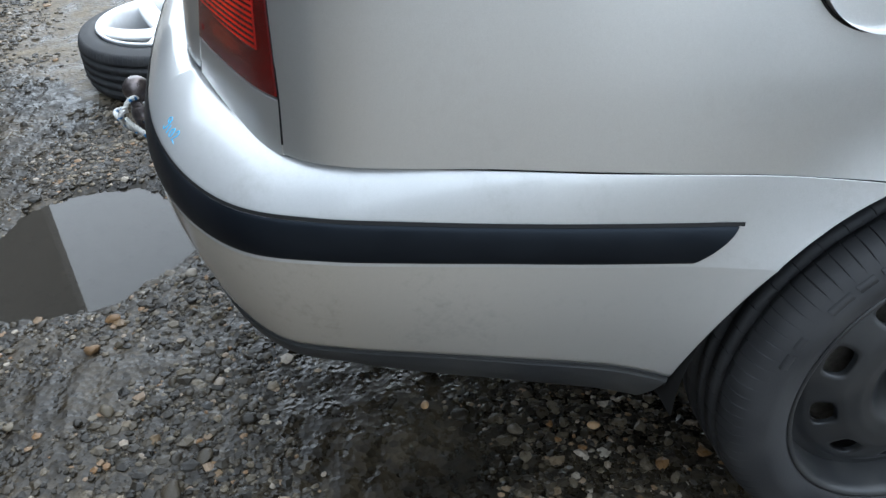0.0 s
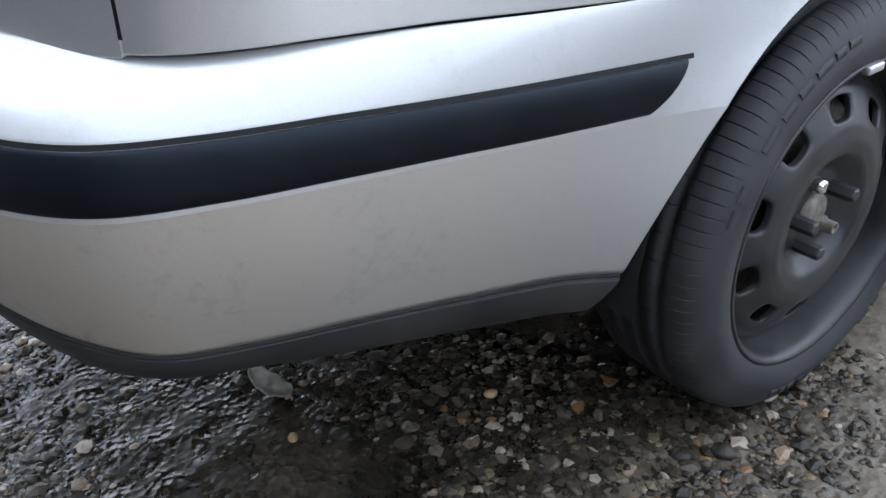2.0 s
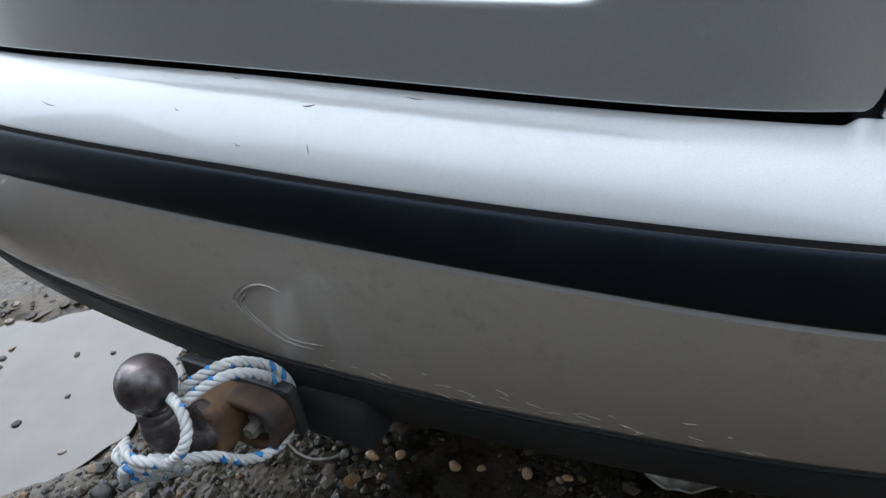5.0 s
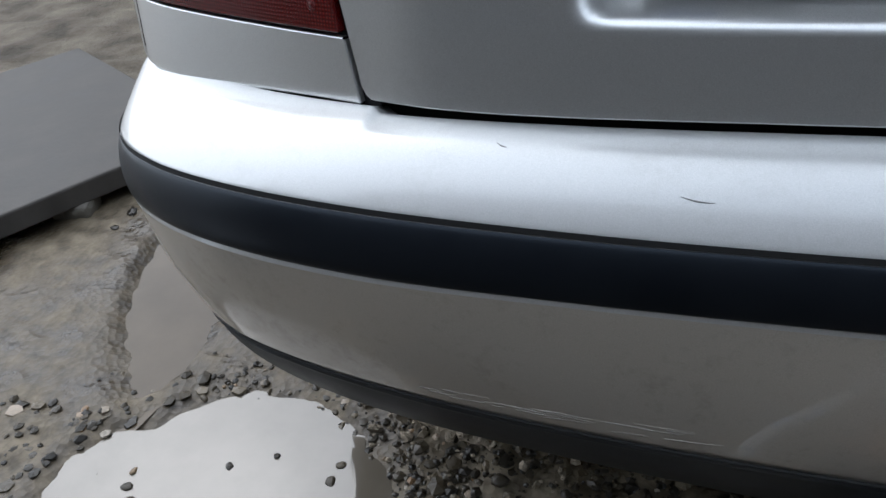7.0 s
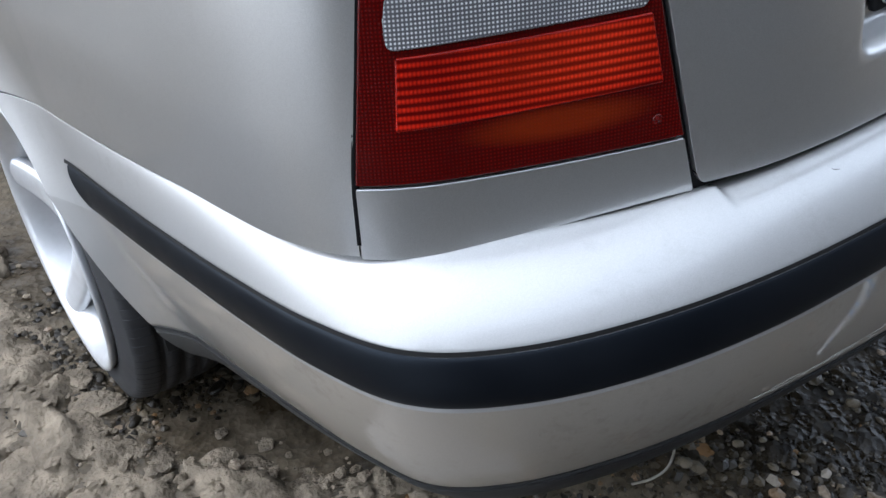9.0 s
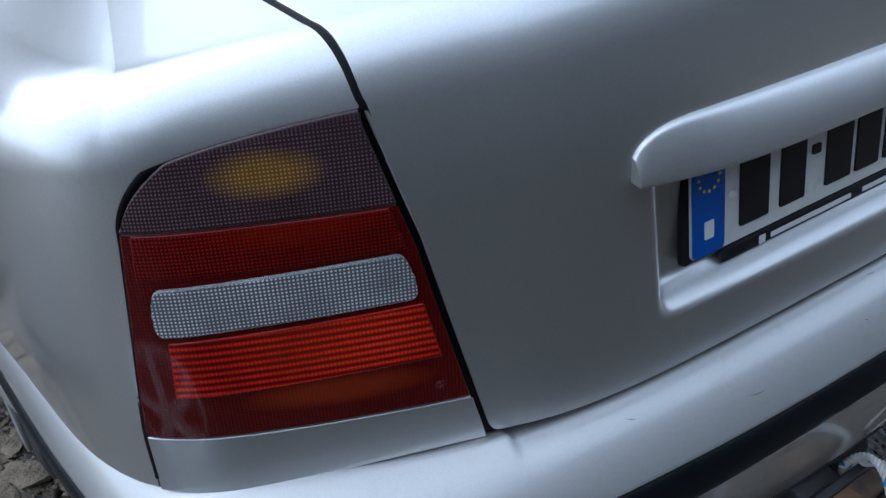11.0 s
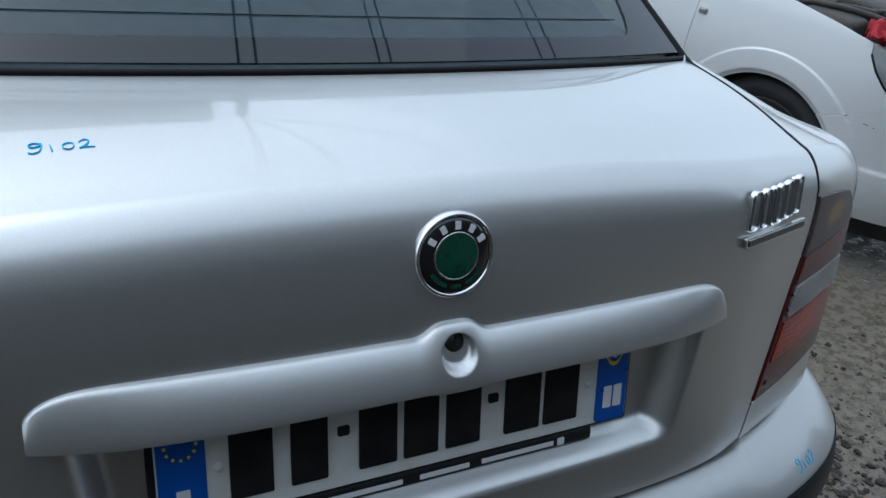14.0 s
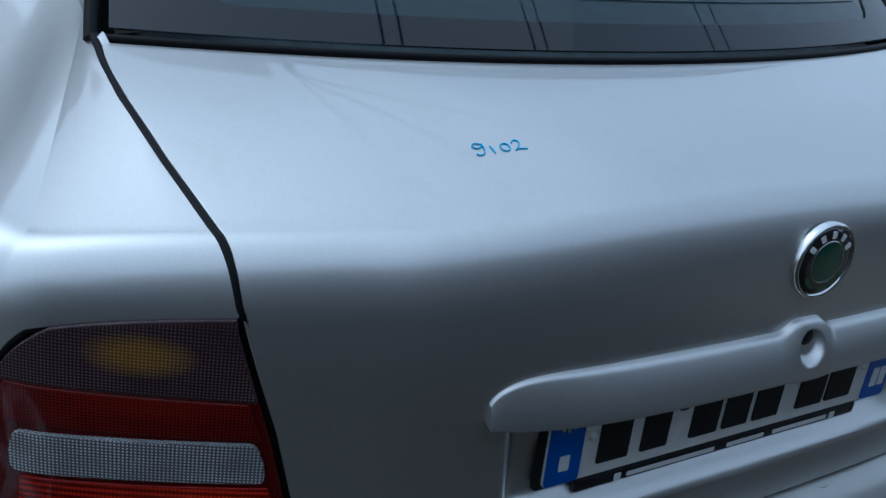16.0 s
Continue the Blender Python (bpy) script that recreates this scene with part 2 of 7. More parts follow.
def flat_poly(outline, normal_y=-1, thick=0.002):
    """A thin plate in the x-z plane, facing -y."""
    mb = Mb()
    front = [(x, 0.0, z) for x, z in outline]
    back = [(x, thick, z) for x, z in outline]
    mb.poly(front)
    mb.poly(back, True)
    for i in range(len(front)):
        j = (i + 1) % len(front)
        mb.poly([front[j], front[i], back[i], back[j]])
    return mb


def smooth01(x):
    x = np.clip(x, 0, 1)
    return x * x * (3 - 2 * x)


# ---------------------------------------------------------------- the silver car: its surfaces
HUB_Y, HUB_Z, ARCH = 1.045, 0.312, 0.402
FRONT_HUB_Y = HUB_Y + 2.512

# Half plan of the body from the middle of the tailgate round the side to the middle of the nose.
PLAN = spline([(0, 0.045), (0.15, 0.047), (0.30, 0.053), (0.40, 0.066), (0.475, 0.089), (0.55, 0.114), (0.634, 0.146), (0.694, 0.174),
               (0.738, 0.208), (0.766, 0.252), (0.785, 0.31), (0.806, 0.42), (0.828, 0.54), (0.852, 0.70), (0.868, 0.88), (0.872, 1.1),
               (0.866, 1.5), (0.866, 2.4), (0.864, 3.2), (0.84, 3.75), (0.78, 4.12), (0.62, 4.33), (0.35, 4.42), (0, 4.45)])
ARC = np.r_[0, np.cumsum(np.linalg.norm(np.diff(PLAN, axis=0), axis=1))]
_d = np.gradient(PLAN, axis=0)
_d[0], _d[-1] = (1, 0), (-1, 0)
PLAN_N = np.stack([_d[:, 1], -_d[:, 0]], 1)
PLAN_N /= np.linalg.norm(PLAN_N, axis=1)[:, None]
for _k in range(6):
    PLAN_N[1:-1] = (PLAN_N[:-2] + 2 * PLAN_N[1:-1] + PLAN_N[2:]) / 4
PLAN_N /= np.linalg.norm(PLAN_N, axis=1)[:, None]


def u_at_x(x):
    n = np.argmax(PLAN[:, 1] > 0.30)
    return np.interp(x, PLAN[:n, 0], ARC[:n])


def u_at_y(y):
    i = np.argmax(PLAN[:, 1] > 0.15)
    return np.interp(y, PLAN[i:, 1], ARC[i:])


U_WIN = float(u_at_x(0.60))


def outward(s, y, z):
    """How far the flank stands out: a flared lip round the rear arch, and the left flank widened to fit the camera's
    view.
    """
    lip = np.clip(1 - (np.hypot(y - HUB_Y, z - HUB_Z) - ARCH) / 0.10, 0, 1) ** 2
    left_fit = np.clip((y - 0.06) / 0.64, 0, 1) * np.clip((2.4 - y) / 0.9, 0, 1) * np.clip((1.02 - z) / 0.2, 0, 1)
    return lip * np.where(s < 0, 0.026, 0.014) + np.where(s < 0, 0.018, 0.0) * left_fit


def body(u, v):
    """The car's skin. u: metres round the plan from the tailgate's middle, signed by side. v: 0..1 the upright face from z 0.70,
    1..2 the roll over the shoulder, 2..3 inward to the glass (or the middle of the bonnet); below 0 down to the sill."""
    s, w = np.where(u < 0, -1.0, 1.0), np.abs(u)
    x, y = np.interp(w, ARC, PLAN[:, 0]), np.interp(w, ARC, PLAN[:, 1])
    nx, ny = np.interp(w, ARC, PLAN_N[:, 0]), np.interp(w, ARC, PLAN_N[:, 1])
    rear = np.clip(-ny, 0, 1) * (y < 2)
    z1 = shoulder(w)
    nose = smooth01((y - 2.9) / 1.4)
    h = 0.05 * rear + 0.07 * (1 - rear)
    a = 0.033 * rear + 0.075 * (1 - rear)
    vv = np.clip(v, -1, 1)
    z = np.where(vv >= 0, 0.70 + vv * (z1 - 0.70), 0.22 + (vv + 1) * 0.48)
    zc = np.minimum(z, z1)
    lean = rear * (0.13 * (zc - 0.748) + np.clip(zc - 0.98, 0, 1) ** 2) + (1 - rear) * (0.035 * np.clip(z - 0.80, 0, 1) ** 1.0 + 0.25 * np.clip(z - 0.86, 0, 1) ** 2)
    lean = lean + 0.05 * np.clip(-v, 0, 1) ** 2
    th = np.clip(v - 1, 0, 1) * math.pi / 2
    slope = rear * (0.13 + 2 * np.clip(z1 - 0.98, 0, 1))
    inset = lean + slope * h * np.sin(th) + a * (1 - np.cos(th)) * (1 - 0.5 * nose)
    z = z + h * np.sin(th)
    px, py = x - nx * inset, y - ny * inset
    t = np.clip(v - 2, 0, 1)
    tx = np.where(y < 2.95, np.where(w < U_WIN, 0.60 * w / U_WIN, 0.60 + 0.09 * smooth01((y - 0.2) / 0.7)), 0.0)
    ty = np.where(w < U_WIN, 0.385 + 0.115 * (w / U_WIN) ** 2, np.where(y < 2.95, np.maximum(0.5 + (w - U_WIN) * 0.55, y), y))
    ty = np.minimum(ty, 4.2)
    tz = np.where(w < U_WIN, 1.138 - 0.025 * (w / U_WIN) ** 2, 1.113)
    tz = np.where(y < 2.95, tz, 1.06 - 0.30 * np.clip((y - 2.95) / 1.4, 0, 1) ** 1.6)
    crown = 0.010 * np.sin(t * math.pi) * (1 - smooth01((w - U_WIN + 0.05) / 0.35)) + 0.02 * np.sin(t * math.pi) * (y >= 2.95)
    px, py, z = px + (tx - px) * t, py + (ty - py) * t, z + (tz - z) * t**2 + crown
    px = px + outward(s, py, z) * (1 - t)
    return np.stack([s * px, py, z], -1)


def shoulder(w):
    """Height at which the upright face starts to roll over, round the plan."""
    x, y = np.interp(w, ARC, PLAN[:, 0]), np.interp(w, ARC, PLAN[:, 1])
    rear = 1.082 - 0.040 * np.clip(x / 0.6, 0, 1.2) ** 2
    side = 0.992
    f = smooth01((y - 0.13) / 0.3)
    z = rear * (1 - f) + side * f
    return z - 0.36 * smooth01((y - 2.9) / 1.5)


def v_of(u, z):
    """The v at which the skin stands at height z, on its upright face."""
    z1 = shoulder(np.abs(u))
    return np.where(z >= 0.70, (z - 0.70) / (z1 - 0.70), (z - 0.70) / 0.48)


def seam_u(v):
    """Half width of the tailgate, along the plan."""
    return np.interp(v, [0.0, 0.1, 0.7, 1.0, 1.4, 1.7, 2.0, 2.3, 2.6, 3.0], [float(u_at_x(q)) for q in (0.462, 0.467, 0.514, 0.545, 0.553, 0.562, 0.573, 0.586, 0.594, 0.599)])


def arch_z(y, hub):
    q = ARCH**2 - (y - hub) ** 2
    return np.where(q > 0, HUB_Z + np.sqrt(np.clip(q, 0, None)), 0.0)


car = thing("silver_hatchback_car", "silver metallic liftback car with black-trimmed rear bumper, parked on wet gravel", "car")


# tailgate ----------------------------------------------------
def recess(x, z):
    half = 0.293 + 0.12 * (z - 0.81)
    mx = smooth01((half - np.abs(x)) / 0.032 + 0.5)
    mz = smooth01((z - 0.806) / 0.019) * smooth01((0.985 - z) / 0.02)
    return 0.034 * mx * mz


def tailgate_fn(a, b):
    start = float(v_of(np.array(0.47), np.array(0.742)))
    v = np.where(b <= 1, start + (1 - start) * b, b)
    g = seam_u(v) + 0.0045 - 0.0045 * np.clip(b - 0.9, 0, 1)
    u = (2 * a - 1) * g
    lo = 0.748 - 0.010 * (np.abs(u) / 0.48) ** 2
    edge = np.clip((np.abs(2 * a - 1) - 0.975) / 0.025, 0, 1)
    lo = lo + 0.010 * edge**3
    v0 = v_of(u, lo)
    v = np.where(b <= 1, v0 + (1 - v0) * b, b)
    P = body(u, v)
    P[..., 1] += recess(P[..., 0], P[..., 2]) * (v < 1)
    return P, np.stack([P[..., 0], P[..., 2]], -1)


tg_b = np.r_[0, 0.004, np.linspace(0.012, 1, 84), np.linspace(1, 2, 22)[1:], np.linspace(2, 2.985, 14)[1:]]
tailgate = part("tailgate", patch(tailgate_fn, lines(230, 0.001), tg_b), mat_paint, car, "silver tailgate with a number-plate recess")


# quarter panels, doors, wings ---------------------------------
LAMP_U = float(u_at_x(0.729)) - 0.002          # outer edge of the lamp, at its foot
LAMP_Z0, LAMP_Z1 = 0.786, 1.067


def lamp_u(z, s=1):
    """Outer edge of the lamp along the plan, at height z; offset per side to fit the camera's view."""
    return LAMP_U - 0.10 * np.clip(z - LAMP_Z0, 0, 0.19) + (0.010 if s < 0 else -0.007)


def lamp_top(u, inner, s=1):
    """Upper edge of the lamp, from the tailgate seam to its rounded outer corner."""
    q = np.clip((u - inner) / (lamp_u(0.97, s) - inner), 0, 1)
    return 0.972 + (LAMP_Z1 - 0.972) * np.clip(1 - q**2.0, 0, 1) ** 0.5


def above_lamp(s):
    def fn(a, b):
        aa = 1 - (1 - a) ** 2.2
        inner = seam_u(1.0)
        u0 = inner + (lamp_u(0.97, s) - inner) * aa
        v0 = v_of(u0, lamp_top(u0, inner, s) + 0.0035)
        v = v0 + (2.98 - v0) * b
        inn = seam_u(np.maximum(v, 0.99)) + 0.0088
        u = inn + (lamp_u(0.97, s) - inn) * aa
        P = body(s * u, v)
        return P, np.stack([u, P[..., 2]], -1)
    return fn


def side_fn(s, y0, y1, u0=None):
    ua, ub = (u0 if u0 else float(u_at_y(y0))), float(u_at_y(y1))

    def fn(a, b):
        u = ua + (ub - ua) * a
        first = u
        y = np.interp(u, ARC, PLAN[:, 1])
        z = np.where(y < HUB_Y - 0.155, np.interp(y, [0.1, 0.22, 0.32, 0.42, 0.54, 0.70, 0.88], [0.7255, 0.7215, 0.719, 0.7145, 0.7055, 0.694, 0.674]), np.where(y < HUB_Y, 0.6, 0.24))
        z = np.maximum(z, np.maximum(arch_z(y, HUB_Y), arch_z(y, FRONT_HUB_Y)))
        v0 = v_of(u, z)
        v = v0 + (2.98 - v0) * b
        if u0:
            hgt = 0.70 + v * (shoulder(u) - 0.70)
            u = u + (lamp_u(hgt, s) - LAMP_U) * np.clip(1 - (first - ua) / 0.25, 0, 1)
        P = body(s * u, v)
        return P, np.stack([u, P[..., 2]], -1)
    return fn


for s in (1, -1):
    q = patch(above_lamp(s), lines(40), lines(70, 0.004), s < 0, sides="ac")
    q.join(patch(side_fn(s, 0, 1.47, LAMP_U), lines(190, 0.0015), lines(90, 0.004), s < 0, depth=0.02, sides="bc"))
    part("quarter_panel", q, mat_paint, car, "silver rear quarter panel")
    part("rear_door", patch(side_fn(s, 1.476, 2.32), lines(60, 0.003), lines(50, 0.004), s < 0), mat_paint, car)
    part("front_door", patch(side_fn(s, 2.326, 3.0), lines(50, 0.003), lines(50, 0.004), s < 0), mat_paint, car)
    ue = ARC[-1]

    def nose(a, b, s=s):
        ua = float(u_at_y(3.006))
        u = ua + (ue - 0.002 - ua) * a
        y = np.interp(u, ARC, PLAN[:, 1])
        z = np.maximum(0.24, arch_z(y, FRONT_HUB_Y))
        v0 = v_of(u, z)
        P = body(s * u, v0 + (2.98 - v0) * b)
        return P, np.stack([u, P[..., 2]], -1)

    part("front_wing", patch(nose, lines(90, 0.003), lines(50, 0.004), s < 0, sides="ac"), mat_paint, car)


# rear bumper -------------------------------------------------
BPLAN = [(0, -.022), (.15, -.0195), (.30, -.012), (.45, .003), (.575, .032), (.675, .076), (.745, .135), (.783, .22), (.806, .32), (.822, .42), (.838, .54), (.856, .70), (.870, .88)]
BP = spline(BPLAN)
_t = np.gradient(BP, axis=0)
_t[0] = (1, 0)
BN = np.stack([_t[:, 1], -_t[:, 0]], 1)
BN /= np.linalg.norm(BN, axis=1)[:, None]
for _k in range(8):
    BN[1:-1] = (BN[:-2] + 2 * BN[1:-1] + BN[2:]) / 4
BN /= np.linalg.norm(BN, axis=1)[:, None]
BI = np.arange(len(BP)) / 16.0


def along(values):
    return spline([(q,) for q in values])[:, 0]


SEAM_OFF = along([-.067, -.067, -.066, -.068, -.078, -.080, -.066, -.040, -.026, -.018, -.010, -.003, .003])
SEAM_Z = along([.747, .745, .742, .738, .731, .726, .721, .716, .714, .710, .702, .692, .672])
TOP_Z = along([.691, .690, .689, .688, .684, .677, .671, .666, .660, .652, .643, .633, .625])
LOW_OFF = along([.010, .011, .013, .014, .014, .012, .009, .005, .003, .002, .003, .004, .004])
LOW_Z = along([.634, .634, .633, .629, .624, .616, .609, .605, .600, .593, .584, .574, .566])
LIP_OFF = along([-.006, -.008, -.012, -.018, -.022, -.026, -.032, -.037, -.038, -.038, -.038, -.036, -.036])
LIP_Z = along([.479, .481, .482, .481, .476, .463, .449, .442, .433, .419, .399, .367, .345])
END_OFF = along([-.045, -.050, -.050, -.050, -.050, -.050, -.057, -.063, -.062, -.062, -.060, -.052, -.05])
END_Z = along([.385, .392, .401, .408, .409, .406, .402, .394, .378, .360, .336, .308, .29])


def bumper_at(i, off, z):
    """A point of the bumper: i runs along its plan (signed by side), off outward from the plan."""
    s, w = np.where(i < 0, -1.0, 1.0), np.abs(i)
    x, y = np.interp(w, BI, BP[:, 0]), np.interp(w, BI, BP[:, 1])
    nx, ny = np.interp(w, BI, BN[:, 0]), np.interp(w, BI, BN[:, 1])
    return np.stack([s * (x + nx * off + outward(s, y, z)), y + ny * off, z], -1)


def bumper_row(curve_off, curve_z, stop):
    """Off, z and the last i of a row that ends where stop(y, z) says."""
    P = bumper_at(BI, curve_off, curve_z)
    past = stop(P[:, 1], P[:, 2])
    k = int(np.argmax(past > 0))
    if past[k] <= 0:
        return BI[-1]
    return BI[k - 1] + (BI[k] - BI[k - 1]) * past[k - 1] / (past[k - 1] - past[k])


def arch_stop(y, z):
    return ARCH - np.hypot(y - HUB_Y, z - HUB_Z)


def bumper_sheet(rows, na, stops, flip=False, roll=0.0, sides=""):
    """rows: (off curve, z curve) pairs from top to bottom."""
    def fn(a, b):
        out = np.zeros(a.shape + (3,))
        for j in range(a.shape[1]):
            f = b[0, j] * (len(rows) - 1)
            k = min(int(f), len(rows) - 2)
            g = f - k
            off = rows[k][0] * (1 - g) + rows[k + 1][0] * g
            zz = rows[k][1] * (1 - g) + rows[k + 1][1] * g
            stop = stops[k] if isinstance(stops, list) else stops
            end = bumper_row(off, zz, stop)
            w = 2 * a[:, j] - 1
            i = np.sign(w) * np.where(np.abs(w) < 0.6, np.abs(w) / 0.6 * 6.0, 6.0 + (np.abs(w) - 0.6) / 0.4 * (end - 6.0))
            out[:, j] = bumper_at(i, np.interp(np.abs(i), BI, off), np.interp(np.abs(i), BI, zz))
        return out, np.stack([a * 3.2, out[..., 2]], -1)
    n = len(rows)
    fold = 0.5 + 0.5 * np.interp(0.472, BP[:96, 0], BI[:96]) / 10.0 + 0.0011 * np.arange(-4, 5)
    return patch(fn, np.unique(np.r_[lines(na, 0.0012), fold, 1 - fold]), np.linspace(0, 1, 2 * n - 1) if not sides else lines(2 * n), True ^ flip, roll or 0.002, 0.012, sides)


def shelf(q):
    """The painted shelf from the seam (q = 0) down to the strip (q = 1)."""
    T = radians(66)
    t = q * T
    fold = 0.0055 * (BP[:, 0] < 0.474) * max(0.0, 1 - 2.4 * q) ** 1.5
    out = 0.6 * math.sin(t) / math.sin(T) + 0.4 * q
    drop = 0.6 * (math.cos(t) - math.cos(T)) / (1 - math.cos(T)) + 0.4 * (1 - q)
    return SEAM_OFF * (1 - out), TOP_Z + (SEAM_Z - TOP_Z) * drop - fold


FOLD = 0.0055 * (BP[:, 0] < 0.474)
rows_up = [(SEAM_OFF - 0.025, SEAM_Z - 0.012 - FOLD), (SEAM_OFF - 0.006, SEAM_Z - 0.003 - FOLD)] + [shelf(q) for q in np.linspace(0, 1, 13)]
rows_up += [(LOW_OFF * q - 0.002 * q, TOP_Z + (LOW_Z - TOP_Z) * q) for q in (0.2, 0.5, 0.8, 1.0)]
bumper = part("bumper", bumper_sheet(rows_up, 260, arch_stop), mat_paint_top, car, "silver painted rear bumper with black insert")
low_rows = [(LOW_OFF - 0.002, LOW_Z)]
for q in np.linspace(0.02, 1, 10):
    low_rows.append((LOW_OFF - 0.002 + (LIP_OFF - LOW_OFF + 0.002) * q + 0.006 * math.sin(q * math.pi), LOW_Z + (LIP_Z - LOW_Z) * q))
low_rows.append((LIP_OFF - 0.012, LIP_Z - 0.002))
part("lower_skin", bumper_sheet(low_rows, 260, arch_stop, sides="ab"), mat_paint_low, bumper, "silver lower bumper face, brown from road film and a painted ground reflection")


def strip_stop(y, z):
    return y - 0.694 + 0.052 * np.clip((0.643 - z) / 0.06, 0, 1) ** 1.6


strip_rows = []
for q in np.linspace(0, 1, 15):
    bulge = 0.011 * min(1, math.sin(math.pi * min(max(q, 0.0), 1.0)) ** 0.35 * 1.0)
    strip_rows.append((0 * BI - 0.003 + (LOW_OFF - 0.002) * q + bulge - 0.002, TOP_Z - 0.0015 + (LOW_Z - TOP_Z + 0.003) * q))
strip_rows = [(strip_rows[0][0] - 0.012, strip_rows[0][1])] + strip_rows + [(strip_rows[-1][0] - 0.012, strip_rows[-1][1])]
part("rubbing_strip", bumper_sheet(strip_rows, 260, strip_stop, sides="ab"), mat_strip, bumper, "matt black plastic rubbing strip")
# dark sheet on the skin: the joint's shadow above the strip, as colour
groove = [(0 * BI + 0.0006, TOP_Z + 0.0012), (0 * BI + 0.0012, TOP_Z - 0.004)]
part("groove", bumper_sheet(groove, 260, lambda y, z: y - 0.696), mat_dark, bumper)


def lip_stop(y, z):
    return np.maximum(arch_stop(y, z), y - 0.652 + 0.55 * (0.38 - z))


lip_rows = [(LIP_OFF - 0.014, LIP_Z - 0.002), (LIP_OFF - 0.0035, LIP_Z - 0.003), (LIP_OFF - 0.002, LIP_Z - 0.010)]
for q in np.linspace(0.15, 1, 8):
    lip_rows.append((LIP_OFF + (END_OFF - LIP_OFF) * q + 0.004 * math.sin(q * math.pi), LIP_Z + (END_Z - LIP_Z) * q))
lip_rows += [(END_OFF - 0.006, END_Z - 0.004), (END_OFF - 0.05, END_Z - 0.002), (END_OFF - 0.06, END_Z + 0.05)]
part("bumper_lip", bumper_sheet(lip_rows, 260, lip_stop, sides="ab"), mat_lip, bumper, "grey black plastic lower lip")
lip_end = bumper_row(LIP_OFF, LIP_Z, lip_stop) - 0.02
gi = np.linspace(-lip_end, lip_end, 240)
gp = bumper_at(gi, np.interp(np.abs(gi), BI, LIP_OFF) - 0.0012, np.interp(np.abs(gi), BI, LIP_Z) - 0.0022)
part("lip_groove", tube(gp, 0.0022, 6), mat_dark, bumper, "dark joint above the lip")
backing = [(SEAM_OFF - 0.03, SEAM_Z - 0.005), (0 * BI - 0.10, TOP_Z), (0 * BI - 0.10, LIP_Z)]
part("backing", bumper_sheet(backing, 120, lambda y, z: y - 0.60), mat_dark, bumper)


# near-black shell added behind the panels: shade in their gaps, put in as colour
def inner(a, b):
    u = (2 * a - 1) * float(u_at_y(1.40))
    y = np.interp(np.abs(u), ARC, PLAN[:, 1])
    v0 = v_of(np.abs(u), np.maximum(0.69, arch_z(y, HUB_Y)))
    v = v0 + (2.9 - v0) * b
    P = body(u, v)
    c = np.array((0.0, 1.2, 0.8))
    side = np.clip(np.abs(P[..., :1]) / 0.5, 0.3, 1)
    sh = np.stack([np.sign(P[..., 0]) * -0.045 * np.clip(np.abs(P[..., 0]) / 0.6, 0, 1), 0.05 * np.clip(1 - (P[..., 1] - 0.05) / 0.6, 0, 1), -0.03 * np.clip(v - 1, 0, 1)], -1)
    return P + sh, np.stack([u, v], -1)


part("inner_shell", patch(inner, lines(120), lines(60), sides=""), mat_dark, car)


# tail lamps -------------------------------------------------
def lens_material(name, deep, bright, scale_u, scale_v, rough=0.18, contrast=0.5, rows=0.0):
    """Moulded plastic: small prisms in a grid behind a smooth outer face."""
    m = material(name, deep, rough, 0.0, 0.35, 0.15)
    uv = m.node_tree.nodes.new("ShaderNodeUVMap")
    outs = []
    for axis, sc in (("X", scale_u), ("Y", scale_v)):
        w = node(m, "ShaderNodeTexWave", Scale=sc)
        w.bands_direction = axis
        link(m, uv.outputs["UV"], w.inputs["Vector"])
        outs.append(w.outputs["Fac"])
    mx = node(m, "ShaderNodeMath")
    mx.operation = "MULTIPLY"
    soft = ramp(m, outs[0], [(0.0, (rows,) * 3), (1.0, (1.0,) * 3)])  # rows: how far the upright ribs fade against the level ones
    link(m, soft.outputs["Color"], mx.inputs[0])
    link(m, outs[1], mx.inputs[1])
    n = noise_tex(m, 16.0)
    mm = node(m, "ShaderNodeMath")
    mm.operation = "MULTIPLY"
    link(m, mx.outputs["Value"], mm.inputs[0])
    link(m, n.outputs["Fac"], mm.inputs[1])
    r = ramp(m, mm.outputs["Value"], [(0.06, deep), (contrast, bright)])
    link(m, r.outputs["Color"], bsdf(m).inputs["Base Color"])
    b = add_bump(m, mx.outputs["Value"], 0.35, 0.0012)
    return m


mat_lens_red = lens_material("red_lens", (0.055, 0.001, 0.001), (0.26, 0.006, 0.004), 105, 105, contrast=0.50)
mat_lens_dark = lens_material("deep_red_lens", (0.055, 0.0008, 0.0008), (0.13, 0.002, 0.0015), 105, 105, contrast=0.5)
mat_lens_bright = lens_material("red_reflector_lens", (0.10, 0.0016, 0.0012), (0.62, 0.016, 0.005), 100, 48, contrast=0.50, rows=0.55)
mat_lens_white = lens_material("clear_reversing_lens", (0.11, 0.11, 0.115), (0.80, 0.80, 0.80), 100, 100, contrast=0.44)
mat_lens_smoke = lens_material("smoked_indicator_lens", (0.032, 0.016, 0.019), (0.17, 0.115, 0.125), 110, 110, contrast=0.50)
